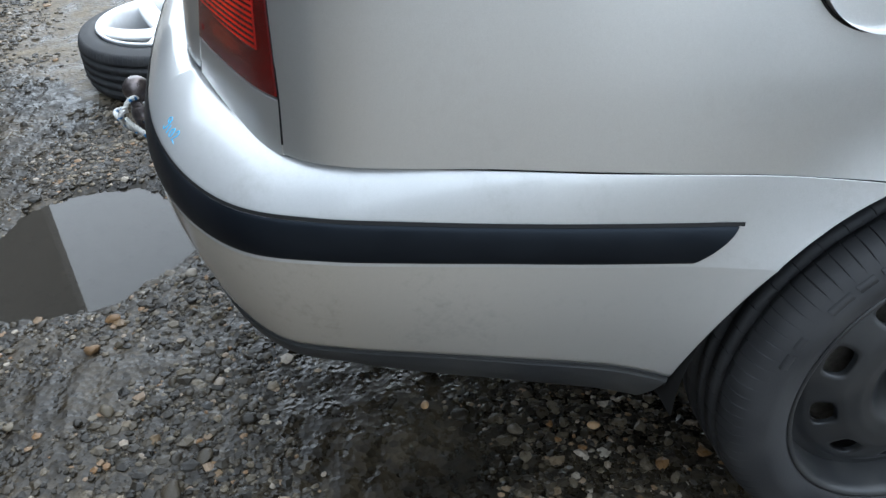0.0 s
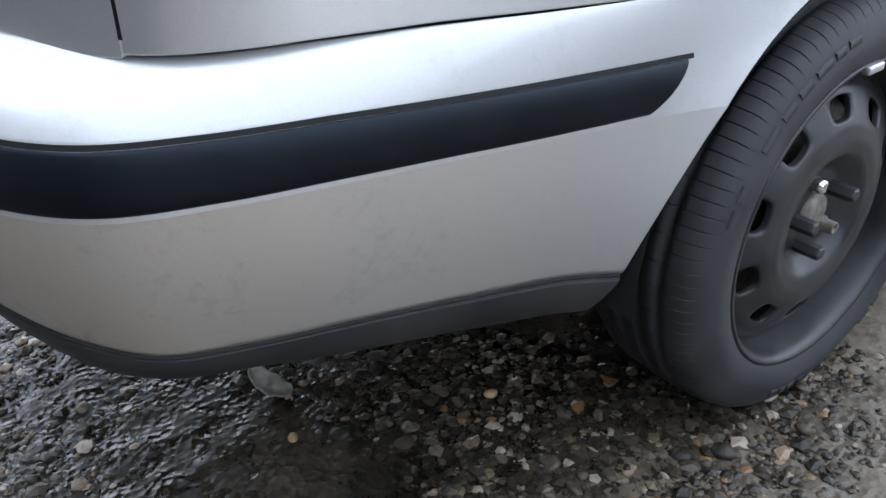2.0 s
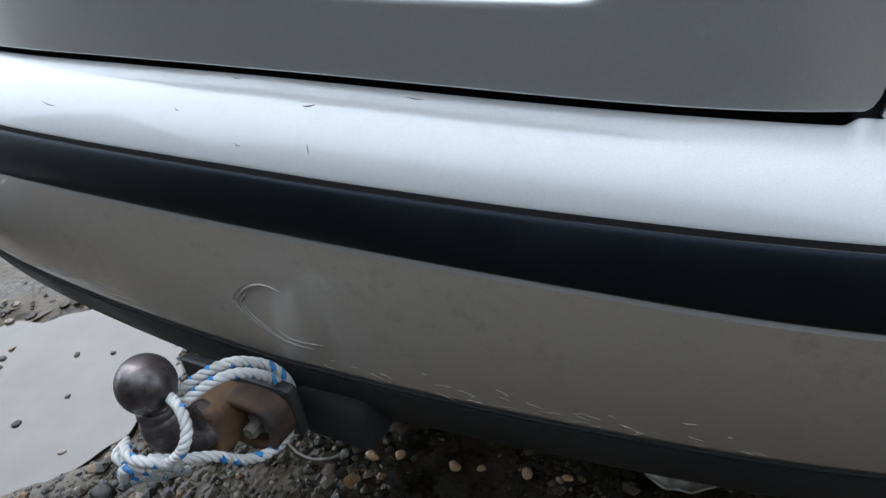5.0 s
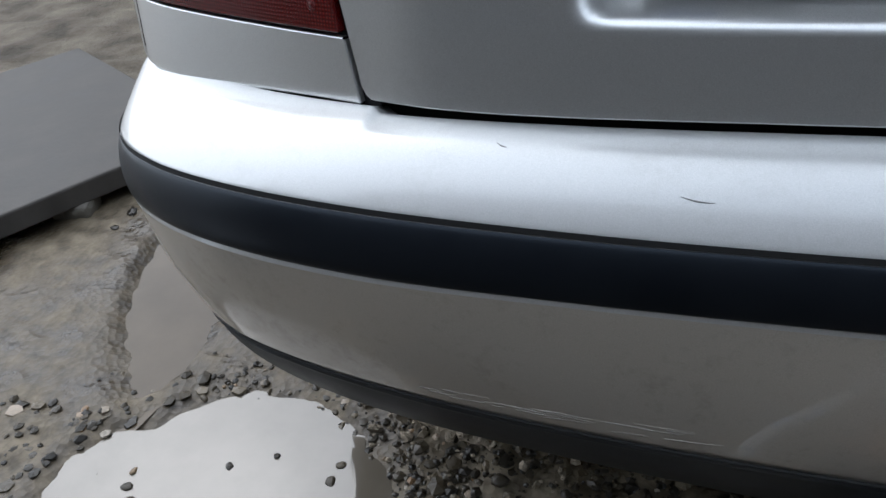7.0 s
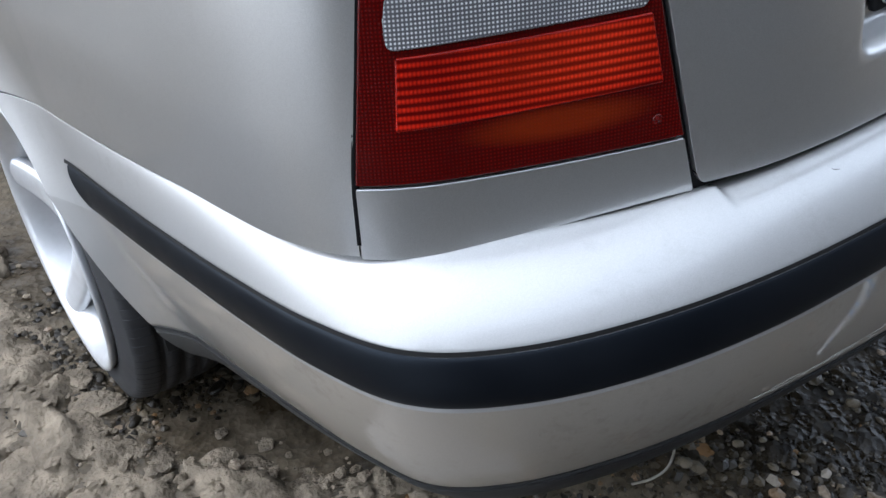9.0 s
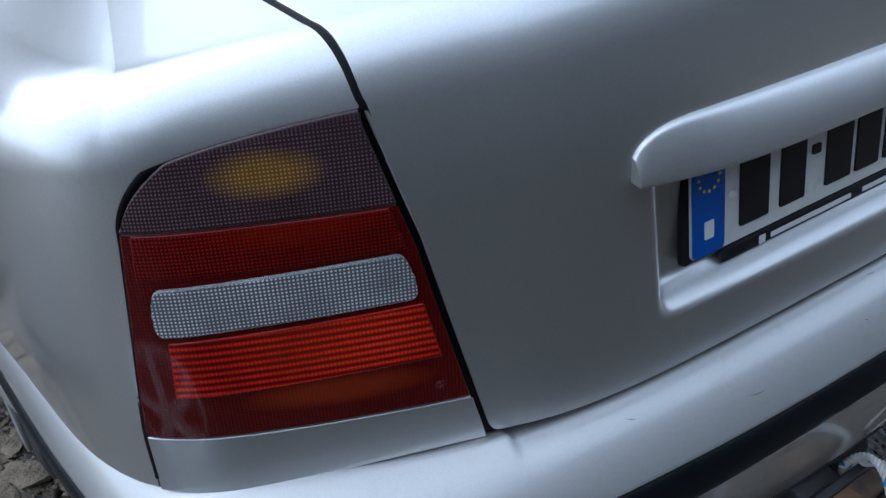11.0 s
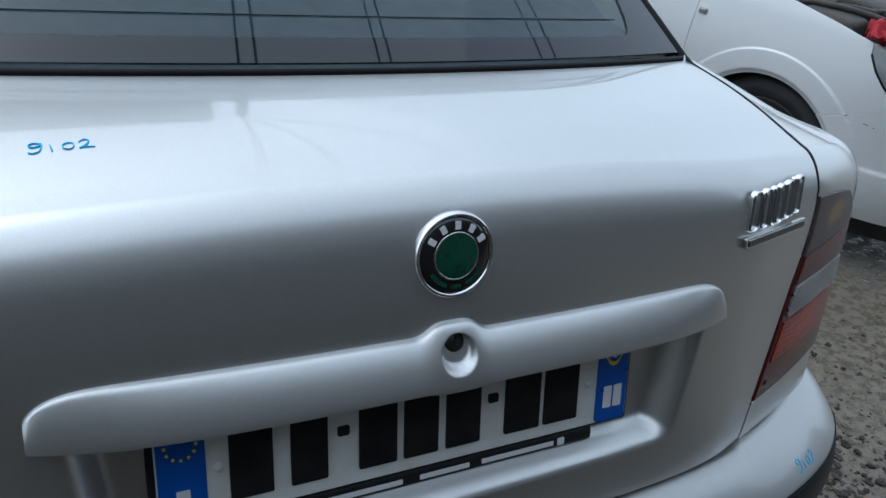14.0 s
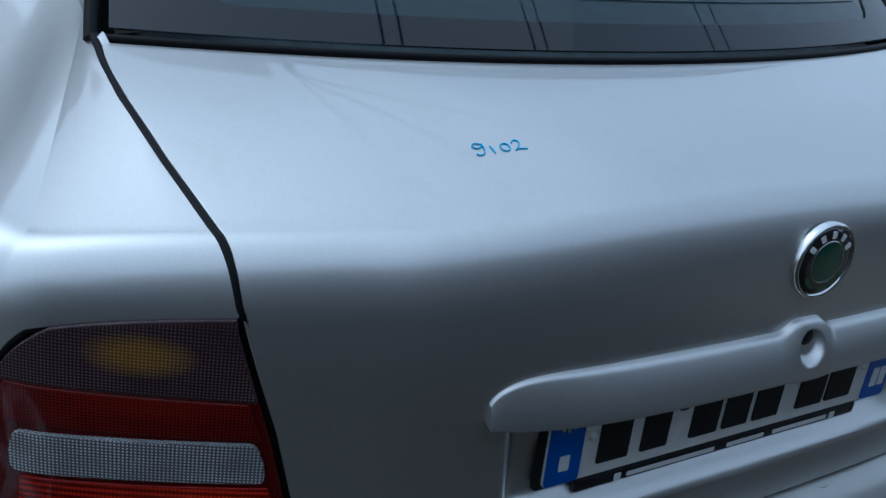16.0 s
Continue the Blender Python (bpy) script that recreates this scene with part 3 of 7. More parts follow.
# an amber bulb and, in the red lenses, a light glow painted into their colour
def bulb_and_glow(m, cu, cz, ru, rz, color, most):
    uv = m.node_tree.nodes.new("ShaderNodeUVMap")
    place = node(m, "ShaderNodeMapping", Location=(-cu / ru, -cz / rz, 0), Scale=(1 / ru, 1 / rz, 1))
    link(m, uv.outputs["UV"], place.inputs["Vector"])
    spot = node(m, "ShaderNodeTexGradient")
    spot.gradient_type = "SPHERICAL"
    link(m, place.outputs["Vector"], spot.inputs["Vector"])
    old = bsdf(m).inputs["Base Color"].links[0].from_socket
    mix = m.node_tree.nodes.new("ShaderNodeMixRGB")
    link(m, ramp(m, spot.outputs["Fac"], [(0.0, (0, 0, 0)), (0.6, (most,) * 3)]).outputs["Color"], mix.inputs["Fac"])
    link(m, old, mix.inputs["Color1"])
    ribs = m.node_tree.nodes.new("ShaderNodeMixRGB")
    ribs.blend_type = "MULTIPLY"
    ribs.inputs["Fac"].default_value = 1.0
    link(m, ramp(m, old, [(0.03, (0.22,) * 3), (0.16, (1.0,) * 3)]).outputs["Color"], ribs.inputs["Color1"])
    ribs.inputs["Color2"].default_value = color + (1,)
    link(m, ribs.outputs["Color"], mix.inputs["Color2"])
    link(m, mix.outputs["Color"], bsdf(m).inputs["Base Color"])


bulb_and_glow(mat_lens_smoke, 0.632, 1.016, 0.045, 0.020, (0.98, 0.52, 0.08), 0.62)
bulb_and_glow(mat_lens_dark, 0.600, 0.820, 0.085, 0.017, (0.95, 0.10, 0.015), 0.7)
bulb_and_glow(mat_lens_red, 0.620, 0.976, 0.075, 0.022, (0.85, 0.035, 0.010), 0.45)
bulb_and_glow(mat_lens_bright, 0.590, 0.868, 0.10, 0.040, (0.98, 0.05, 0.012), 0.7)


def lamp_uz(s, uq, z, lift=0.0):
    """A place on the lamp's face: uq 0 at the tailgate seam, 1 at the outer edge."""
    v1 = v_of(np.full_like(z, 0.6), z)
    inn = seam_u(np.clip(v1, 0, 1.0)) + 0.0105
    u = inn + (lamp_u(z, s) - 0.004 - inn) * uq
    v = v_of(u, z)
    P = body(s * u, v)
    d = 1e-3
    Pu = (body(s * (u + d), v) - P) / d
    Pv = (body(s * u, v + d) - P) / d
    N = np.cross(Pu, Pv) * s
    N /= np.linalg.norm(N, axis=-1, keepdims=True) + 1e-12
    return P + N * lift, u


def lamp_cap(uq):
    """Top of the lens at uq."""
    return 0.972 + (LAMP_Z1 - 0.007 - 0.972) * np.clip(1 - uq**2.0, 0, 1) ** 0.5


def lamp_zone(s, z0, z1, u0=0.0, u1=1.0, lift=0.002, top=False, round_=0.0, tilt=0.0):
    def fn(a, b):
        aa = u0 + (u1 - u0) * ((1 - (1 - a) ** 1.7) if top else a)
        hi = np.minimum(lamp_cap(aa), 9) if top else z1 + 0 * aa
        lo = z0 + 0 * aa
        lo, hi = lo + tilt * aa, hi + tilt * aa
        if round_:
            e = np.minimum(a, 1 - a) * (u1 - u0) * 0.29
            cut = round_ - np.sqrt(np.clip(round_**2 - np.clip(round_ - e, 0, None) ** 2, 0, None))
            lo, hi = lo + cut, hi - cut
        hi = np.maximum(hi, lo + 0.0005)
        z = lo + (hi - lo) * b
        P, u = lamp_uz(s, aa, z, lift)
        return P, np.stack([u, z], -1)
    return fn


for s in (1, -1):
    lamp = part("tail_lamp", patch(lamp_zone(s, LAMP_Z0, 0.976, lift=-0.003), lines(40), lines(30), s < 0, sides=""), mat_lens_dark, car, "red and smoked tail lamp with a clear reversing band")
    part("lens_bottom", patch(lamp_zone(s, LAMP_Z0 + 0.002, 0.979, top=False), lines(44, 0.004), lines(40, 0.01), s < 0), mat_lens_dark, lamp, "deep red lens")
    part("lens_upper_red", patch(lamp_zone(s, 0.944, 0.978, 0.03, 0.96, 0.0035), lines(44, 0.004), lines(14, 0.03), s < 0, 0.0012, 0.004), mat_lens_red, lamp)
    part("reversing_lens", patch(lamp_zone(s, 0.899, 0.939, 0.04, 0.92, 0.0045, round_=0.010, tilt=-0.007), np.r_[np.linspace(0, 0.08, 12), np.linspace(0.08, 0.92, 40)[1:-1], np.linspace(0.92, 1, 12)], lines(14, 0.03), s < 0, 0.0014, 0.005), mat_lens_white, lamp, "clear ribbed reversing lens")
    part("reflector", patch(lamp_zone(s, 0.838, 0.891, 0.04, 0.88, 0.0035, tilt=-0.007), lines(44, 0.004), lines(14, 0.03), s < 0, 0.0012, 0.004), mat_lens_bright, lamp, "bright red reflector band")
    part("indicator_lens", patch(lamp_zone(s, 0.982, 1.06, 0.0, 1.0, 0.003, top=True), lines(60), lines(30, 0.01), s < 0, 0.0015, 0.006), mat_lens_smoke, lamp, "smoked indicator lens")

    edge_, _ = lamp_uz(s, np.array([0.075]), np.array([0.806]), 0.002)
    part("lens_screw", lathe([(0.0, -0.0012), (0.0022, -0.0012), (0.0026, -0.0004), (0.0034, -0.0010), (0.0042, -0.0008), (0.0045, 0.002)], 18, "y"), mat_lens_red, lamp, "moulded screw boss", at=Matrix.Translation(edge_[0]) @ Euler((radians(-7), 0, radians(18 * s))).to_matrix().to_4x4())

    # body-coloured panel under the lamp
    def filler(a, b, s=s):
        lo = 0.7335 - 0.014 * smooth01(a)
        z = lo + (LAMP_Z0 - 0.004 - lo) * b
        v1 = v_of(np.full_like(z, 0.6), z)
        inn = seam_u(np.clip(v1, 0, 1)) + 0.0095
        u = inn + (lamp_u(z, s) - 0.002 - inn) * a
        P = body(s * u, v_of(u, z))
        return P, np.stack([u, z], -1)

    part("lamp_filler_panel", patch(filler, lines(40, 0.004), lines(12, 0.03), s < 0), mat_paint, car)

    # black seal along the tailgate seam and over the lamp
    def ribbon(a, b, s=s):
        u = seam_u(b) - 0.008 + 0.030 * a
        P = body(s * u, b)
        d = 1e-3
        N = np.cross((body(s * (u + d), b) - P) / d, (body(s * u, b + d) - P) / d) * s
        N /= np.linalg.norm(N, axis=-1, keepdims=True) + 1e-12
        return P - N * 0.006, np.stack([a, b], -1)

    part("seam_seal", patch(ribbon, lines(6), np.r_[np.linspace(0.0, 1.0, 30), np.linspace(1, 2, 16)[1:], np.linspace(2, 2.995, 20)[1:]], s < 0, sides=""), mat_black, car, "black rubber tailgate seal")
    vs_ = np.linspace(0.90, 2.99, 94)
    us_ = np.convolve(np.pad(seam_u(vs_), 8, mode="reflect", reflect_type="odd"), np.ones(17) / 17, mode="valid") + 0.006
    rub = body(s * us_, vs_)
    dv_ = np.gradient(rub, axis=0)
    du_ = body(s * (us_ + 1e-3), vs_) - rub
    nn_ = np.cross(du_, dv_) * s
    nn_ /= np.linalg.norm(nn_, axis=-1, keepdims=True)
    part("seam_rubber", tube(rub - nn_ * 0.0025, 0.0022 + 0.0016 * smooth01((vs_ - 0.93) / 0.22), 8), mat_black, car, "black rubber tailgate seal")
    inner_u = float(seam_u(1.0))
    uu = inner_u + (lamp_u(0.97, s) - inner_u) * (1 - (1 - np.linspace(0, 0.999, 40)) ** 2.2)
    tz_ = lamp_top(uu, inner_u, s)
    P = body(s * uu, v_of(uu, tz_ + 0.002))
    low = np.linspace(tz_[-1], 0.73, 16)[1:]
    P2 = body(s * lamp_u(low, s), v_of(lamp_u(low, s), low))
    pts = np.vstack([P, P2])
    ctr = np.array((s * 0.45, 0.45, 0.92))
    inward = ctr - pts
    inward /= np.linalg.norm(inward, axis=1)[:, None]
    part("lamp_seal", tube(pts + inward * 0.004, 0.0040, 8), mat_black, lamp)


# handle bar over the number plate ------------------------------
def skin_y(x, z):
    """The tailgate's y at a place, without its recess."""
    u = u_at_x(np.abs(x))
    return np.interp(u, ARC, PLAN[:, 1]) + 0.13 * (z - 0.748) + np.clip(z - 0.98, 0, 1) ** 2


def bar(x):
    e = np.clip((np.abs(x) - 0.262) / 0.086, 0, 1)
    zt = 1.004 - 0.032 * (1 - np.sqrt(np.clip(1 - e**3.6, 0, 1)))
    zt = zt + 0.012 * np.exp(-((x / 0.027) ** 4))
    zb = 0.964 - 0.003 * (x / 0.3) ** 2 - 0.003 * np.exp(-((x / 0.026) ** 4))
    d = 0.010 + 0.019 * np.clip(1.0 - (np.abs(x) / 0.352) ** 5, 0, 1)
    return zt, zb, d


BAR_OUT = [-0.30, 0.10, 0.20, 0.27, 0.34, 0.44, 0.60, 0.76, 0.90, 0.975, 1.0, 1.0, 0.97, 0.90, 0.30, -0.30]
BAR_Z = [1.0, 1.0, 0.99, 0.965, 0.92, 0.84, 0.70, 0.52, 0.32, 0.16, 0.08, 0.04, 0.012, 0.0, 0.0, 0.0]


def soft_profile(values):
    q = np.interp(np.linspace(0, len(values) - 1, 151), np.arange(len(values)), values)
    for _ in range(3):
        q = np.convolve(np.pad(q, 5, mode="edge"), np.ones(11) / 11, mode="valid")
    return q


SOFT_OUT, SOFT_Z = soft_profile(BAR_OUT), soft_profile(BAR_Z)


def bar_fn(a, b):
    x = (a - 0.5) * 2 * 0.346
    zt, zb, d = bar(x)
    k = b * 150
    idx = np.arange(151)
    z = zb + (zt - zb) * np.interp(k, idx, SOFT_Z)
    y = skin_y(x, z) - d * np.interp(k, idx, SOFT_OUT)
    dish = np.clip(1 - ((x / 0.018) ** 2 + ((z - 0.993) / 0.0165) ** 2), 0, 1)
    y = y + 0.012 * smooth01(dish * 2.2)
    return np.stack([x, y, z], -1), np.stack([x, z], -1)


xs = np.unique(np.r_[np.linspace(0, 0.06, 24), np.linspace(0.06, 0.44, 50), np.linspace(0.44, 0.56, 70), np.linspace(0.56, 0.94, 50), np.linspace(0.94, 1, 24)])
bar_mesh = patch(bar_fn, xs, np.linspace(0, 1, 76), False, sides="")
for q_, f_ in ((0.0, True), (1.0, False)):
    end_, _ = bar_fn(np.full(31, q_), np.linspace(0, 1, 31))
    bar_mesh.poly(end_, f_)
handle = part("handle_bar", bar_mesh, mat_paint, tailgate, "silver grip bar with a lock boss")
part("lock_barrel", lathe([(0.0, -0.004), (0.0085, -0.004), (0.0098, -0.002), (0.0098, 0.02)], 32, "y"), material("lock_metal", (0.06, 0.06, 0.06), 0.3, 0.8), handle, "dark keyhole barrel",
     at=Matrix.Translation((0.0, 0.0735, 0.9975)) @ Euler((radians(-28), 0, 0)).to_matrix().to_4x4())
part("keyhole", flat_poly([(-0.0012, -0.005), (0.0012, -0.005), (0.0012, 0.005), (-0.0012, 0.005)]), mat_dark, handle, at=Matrix.Translation((0.0, 0.0690, 1.0000)) @ Euler((radians(-28), radians(20), 0)).to_matrix().to_4x4())

# number plate ---------------------------------------------------
plate = thing("number_plate", "white number plate with blue end bands in a black holder", "number plate",
              at=Matrix.Translation((-0.005, 0.0955, 0.889)) @ Euler((radians(-14), 0, 0)).to_matrix().to_4x4() @ Matrix.Diagonal((0.968, 1, 1, 1)))


def rounded(w, h, r, n=6, cx=0.0, cz=0.0):
    pts = []
    for qx, qz, a0 in ((1, 1, 0), (-1, 1, 90), (-1, -1, 180), (1, -1, 270)):
        for k in range(n + 1):
            a = radians(a0 + 90 * k / n)
            pts.append((cx + qx * (w / 2 - r) + r * math.cos(a), cz + qz * (h / 2 - r) + r * math.sin(a)))
    return pts[::-1]


mat_plate_white = two_tone("plate_white", (0.74, 0.74, 0.71), (0.66, 0.65, 0.61), 20, (0.25, 0.4), 0.03)
mat_plate_blue = two_tone("plate_blue", (0.006, 0.085, 0.42), (0.008, 0.10, 0.46), 20, (0.25, 0.4), 0.03)
mat_ink = two_tone("plate_black", (0.012, 0.012, 0.014), (0.02, 0.02, 0.02), 30, (0.3, 0.45), 0.03)
bsdf(mat_ink).inputs["Specular IOR Level"].default_value = 0.15
mat_yellow = material("star_yellow", (0.75, 0.62, 0.04), 0.4)
mat_white_ink = material("white_print", (0.78, 0.78, 0.78), 0.4)
hold = box(0.531, 0.010, 0.116, 0.004, 2, (0, 0.006, 0))
part("holder", hold, mat_ink, plate, "black plastic plate holder")
part("holder_text_bar", box(0.43, 0.008, 0.016, 0.003, 2, (0.0, 0.003, -0.0635)), mat_ink, plate)
part("plate_sheet", flat_poly(rounded(0.518, 0.108, 0.006)), mat_plate_white, plate, at=Matrix.Translation((0, -0.0015, 0.002)))
for cx in (-0.2365, 0.2365):
    part("blue_band", flat_poly(rounded(0.042, 0.107, 0.005, cx=cx)), mat_plate_blue, plate, at=Matrix.Translation((0, -0.0028, 0.002)))
for k in range(12):
    a = k * math.pi / 6
    part("star", flat_poly([(-0.2365 + 0.0135 * math.cos(a) + 0.0016 * math.cos(b), 0.026 + 0.0135 * math.sin(a) + 0.0016 * math.sin(b)) for b in np.linspace(0, -2 * math.pi, 6)[:-1]], thick=0.0008), mat_yellow, plate, at=Matrix.Translation((0, -0.0036, 0.0)))
part("band_mark", flat_poly(rounded(0.012, 0.018, 0.001, cx=-0.2365, cz=-0.026)), mat_white_ink, plate, at=Matrix.Translation((0, -0.0036, 0)))
part("band_mark", flat_poly(rounded(0.011, 0.026, 0.001, cx=0.231, cz=-0.022)), mat_white_ink, plate, at=Matrix.Translation((0, -0.0036, 0)))
part("band_mark", flat_poly(rounded(0.011, 0.026, 0.001, cx=0.245, cz=-0.022)), mat_white_ink, plate, at=Matrix.Translation((0, -0.0036, 0)))
part("band_shield", flat_poly([(0.2365 + 0.012 * math.cos(a) * (1 if math.sin(a) > -0.2 else 0.8), 0.028 + 0.013 * math.sin(a)) for a in np.linspace(0, -2 * math.pi, 20)[:-1]]), mat_yellow, plate, at=Matrix.Translation((0, -0.0036, 0)))
part("band_shield_core", flat_poly([(0.2365 + 0.0085 * math.cos(a), 0.029 + 0.009 * math.sin(a)) for a in np.linspace(0, -2 * math.pi, 20)[:-1]]), mat_plate_blue, plate, at=Matrix.Translation((0, -0.0041, 0)))
part("band_shield_tip", flat_poly(rounded(0.005, 0.022, 0.002, cx=0.2365, cz=0.036)), mat_white_ink, plate, at=Matrix.Translation((0, -0.0047, 0)))
for cx, wid, hgt in ((-0.175, 0.040, 0.090), (-0.120, 0.036, 0.090), (-0.086, 0.012, 0.010), (-0.050, 0.040, 0.090), (-0.003, 0.038, 0.090), (0.045, 0.040, 0.090), (0.080, 0.012, 0.010), (0.117, 0.044, 0.090), (0.167, 0.044, 0.090)):
    part("character_bar", flat_poly(rounded(wid, hgt, 0.002, cx=cx, cz=0.007)), mat_ink, plate, at=Matrix.Translation((0, -0.0036, 0)))
for cx in (-0.2045, 0.2045):
    part("plate_screw", lathe([(0.0, -0.002), (0.0038, -0.002), (0.0046, 0.0005), (0.0046, 0.002)], 16, "y"), mat_plate_white, plate, at=Matrix.Translation((cx, -0.003, -0.002)))
for cx, wid in ((-0.085, 0.125), (0.026, 0.058), (0.116, 0.092)):
    part("holder_print_bar", flat_poly(rounded(wid, 0.0055, 0.001, cx=cx, cz=-0.0645), thick=0.0006), mat_white_ink, plate, at=Matrix.Translation((0, -0.0018, 0)))
for cx in (-0.160, 0.172):
    part("holder_print_square", flat_poly(rounded(0.009, 0.009, 0.001, cx=cx, cz=-0.0645), thick=0.0006), mat_white_ink, plate, at=Matrix.Translation((0, -0.0018, 0)))

# round badge ---------------------------------------------------
badge_at = Matrix.Translation((0.0, float(skin_y(np.array(0.0), np.array(1.0745))) - 0.001, 1.0745)) @ Euler((radians(-15), 0, 0)).to_matrix().to_4x4()
mat_green = two_tone("badge_green", (0.003, 0.05, 0.027), (0.004, 0.072, 0.038), 60, (0.15, 0.25), 0.02, coat=1.0)
mat_badge_black = material("badge_black", (0.008, 0.008, 0.01), 0.15, 0.0, 1.0)
roundel = part("round_badge", lathe([(0.0390, 0.004), (0.0390, -0.001), (0.0378, -0.0035), (0.0362, -0.0042), (0.0348, -0.003), (0.034, -0.002)], 72, "y"), mat_chrome, tailgate, "round badge with chrome rim, black ring and green centre", at=badge_at)
part("badge_ring", lathe([(0.0342, -0.0018), (0.033, -0.0030), (0.027, -0.0042), (0.0215, -0.0044)], 72, "y"), mat_badge_black, roundel)
part("badge_inner_rim", lathe([(0.0218, -0.0042), (0.0212, -0.0052), (0.0204, -0.0046)], 72, "y"), mat_chrome, roundel)
part("badge_centre", lathe([(0.0206, -0.0044), (0.012, -0.0052), (0.0, -0.0055)], 72, "y"), mat_green, roundel, "glossy green badge centre")
for ang in (-58, -28, 2, 32, 60):
    m_ = Matrix.Translation((0, -0.0044, 0)) @ Euler((0, radians(ang), 0)).to_matrix().to_4x4() @ Matrix.Translation((0, 0, 0.0275))
    part("badge_mark", flat_poly(rounded(0.0055, 0.0075, 0.001), thick=0.001), mat_white_ink, roundel, at=m_)
for ang in (130, 150, 180, 210, 230):
    m_ = Matrix.Translation((0, -0.0044, 0)) @ Euler((0, radians(ang), 0)).to_matrix().to_4x4() @ Matrix.Translation((0, 0, 0.0275))
    part("badge_leaf", flat_poly(rounded(0.010, 0.004, 0.001), thick=0.001), mat_green, roundel, at=m_)

# chrome model badge --------------------------------
def lozenge(w, h, r, rim, thick=0.005):
    """A tall chrome outline with a bevelled face and an open middle."""
    lean = lambda pts: [(px + pz * 0.10, pz) for px, pz in pts]
    o = lean(rounded(w, h, r))
    n_ = lean(rounded(w - 2 * rim, h - 2 * rim, max(r - rim, 0.0008)))
    m_ = [((p[0] + q[0]) / 2, (p[1] + q[1]) / 2) for p, q in zip(o, n_)]
    rows = [[(x, thick, z) for x, z in o], [(x, 0.001, z) for x, z in o], [(x, -0.001, z) for x, z in m_], [(x, 0.001, z) for x, z in n_], [(x, thick, z) for x, z in n_]]
    return Mb().grid(np.array(rows), None, True, wrap_b=True)


for k, (cx, wq) in enumerate(((0.377, 0.017), (0.396, 0.014), (0.4115, 0.010), (0.426, 0.014), (0.444, 0.014), (0.4585, 0.0062), (0.471, 0.014))):
    yy = float(skin_y(np.array(cx), np.array(1.073)))
    part("chrome_shape", lozenge(wq, 0.046, min(0.0068, wq * 0.42), 0.0028), mat_chrome, tailgate, "slanted chrome badge shape", smooth=False,
         at=Matrix.Translation((cx, yy - 0.0045, 1.072)) @ Euler((radians(-14), 0, radians(12))).to_matrix().to_4x4())
yy = float(skin_y(np.array(0.42), np.array(1.04)))
part("chrome_under_bar", flat_poly(rounded(0.125, 0.011, 0.001), thick=0.004), mat_chrome, tailgate, at=Matrix.Translation((0.425, yy - 0.003, 1.0395)) @ Euler((radians(-11), 0, radians(13))).to_matrix().to_4x4())
part("under_bar_field", flat_poly(rounded(0.117, 0.007, 0.001), thick=0.001), mat_badge_black, tailgate, at=Matrix.Translation((0.425, yy - 0.0042, 1.0395)) @ Euler((radians(-11), 0, radians(13))).to_matrix().to_4x4())

# glass, roof, cabin ------------------------------------------------
def row_base(a):
    u = (2 * a - 1) * U_WIN
    P = body(u, np.full_like(u, 3.0))
    return P


def rear_window(a, b, shrink=0.0):
    base = row_base(a)
    w = 2 * a - 1
    top = np.stack([w * 0.50, 1.16 + 0.03 * w**2, 1.405 - 0.02 * w**2], -1)
    bow = 0.035 * np.sin(b * math.pi)[..., None] * np.array((0, -0.35, 0.9))
    P = base * (1 - b[..., None]) + top * b[..., None] + bow
    return P, np.stack([w, b], -1)


def flat01(fn, a0, a1, b0, b1):
    return lambda a, b: fn(a0 + (a1 - a0) * a, b0 + (b1 - b0) * b)


window = part("rear_window", patch(flat01(rear_window, 0.012, 0.988, 0.018, 0.96), lines(60), lines(24), sides=""), mat_glass, car, "curved tinted rear window")
window.visible_shadow = False


def border(a, b):
    """The printed black band along the foot of the glass; it climbs at both ends."""
    w = np.abs(2 * a - 1)
    top = BAND + 0.5 * np.clip((w - 0.80) / 0.17, 0, 1) ** 2.5
    P, uv = rear_window(0.012 + 0.976 * a, 0.018 + (top - 0.018) * b)
    return P + np.array((0, -0.0008, 0.0022)), uv


BAND = 0.066
part("window_border", patch(border, lines(90), lines(8), sides=""), mat_border, window, "black printed border of the glass")
for k in range(7):
    heat, _ = rear_window(np.linspace(0.10, 0.90, 40), np.full(40, BAND + 0.045 + 0.075 * k))
    part("heater_wire", tube(heat + np.array((0, -0.0003, 0.0010)), 0.0007, 5), mat_border, window, "thin heater wire")
base = row_base(np.linspace(0.0, 1.0, 60))
part("window_seal", tube(base + np.array((0, 0.003, 0.001)), 0.0048, 8), mat_black, car, "black rubber window seal")


for q_ in (0.0, 1.0):
    edge_, _ = rear_window(np.full(24, q_), np.linspace(0, 0.97, 24))
    part("window_seal", tube(edge_ + np.array((0, 0.004, -0.002)), 0.0075, 8), mat_black, car, "black rubber window seal")


def roof_fn(a, b):
    w = 2 * a - 1
    y = 1.17 + 0.02 * w**2 + (2.45 - 1.17) * b
    x = w * (0.52 + 0.03 * np.sin(b * math.pi))
    z = 1.405 - 0.035 * np.abs(w) ** 3 + 0.03 * np.sin(b * math.pi)
    return np.stack([x, y, z], -1), np.stack([x, y], -1)


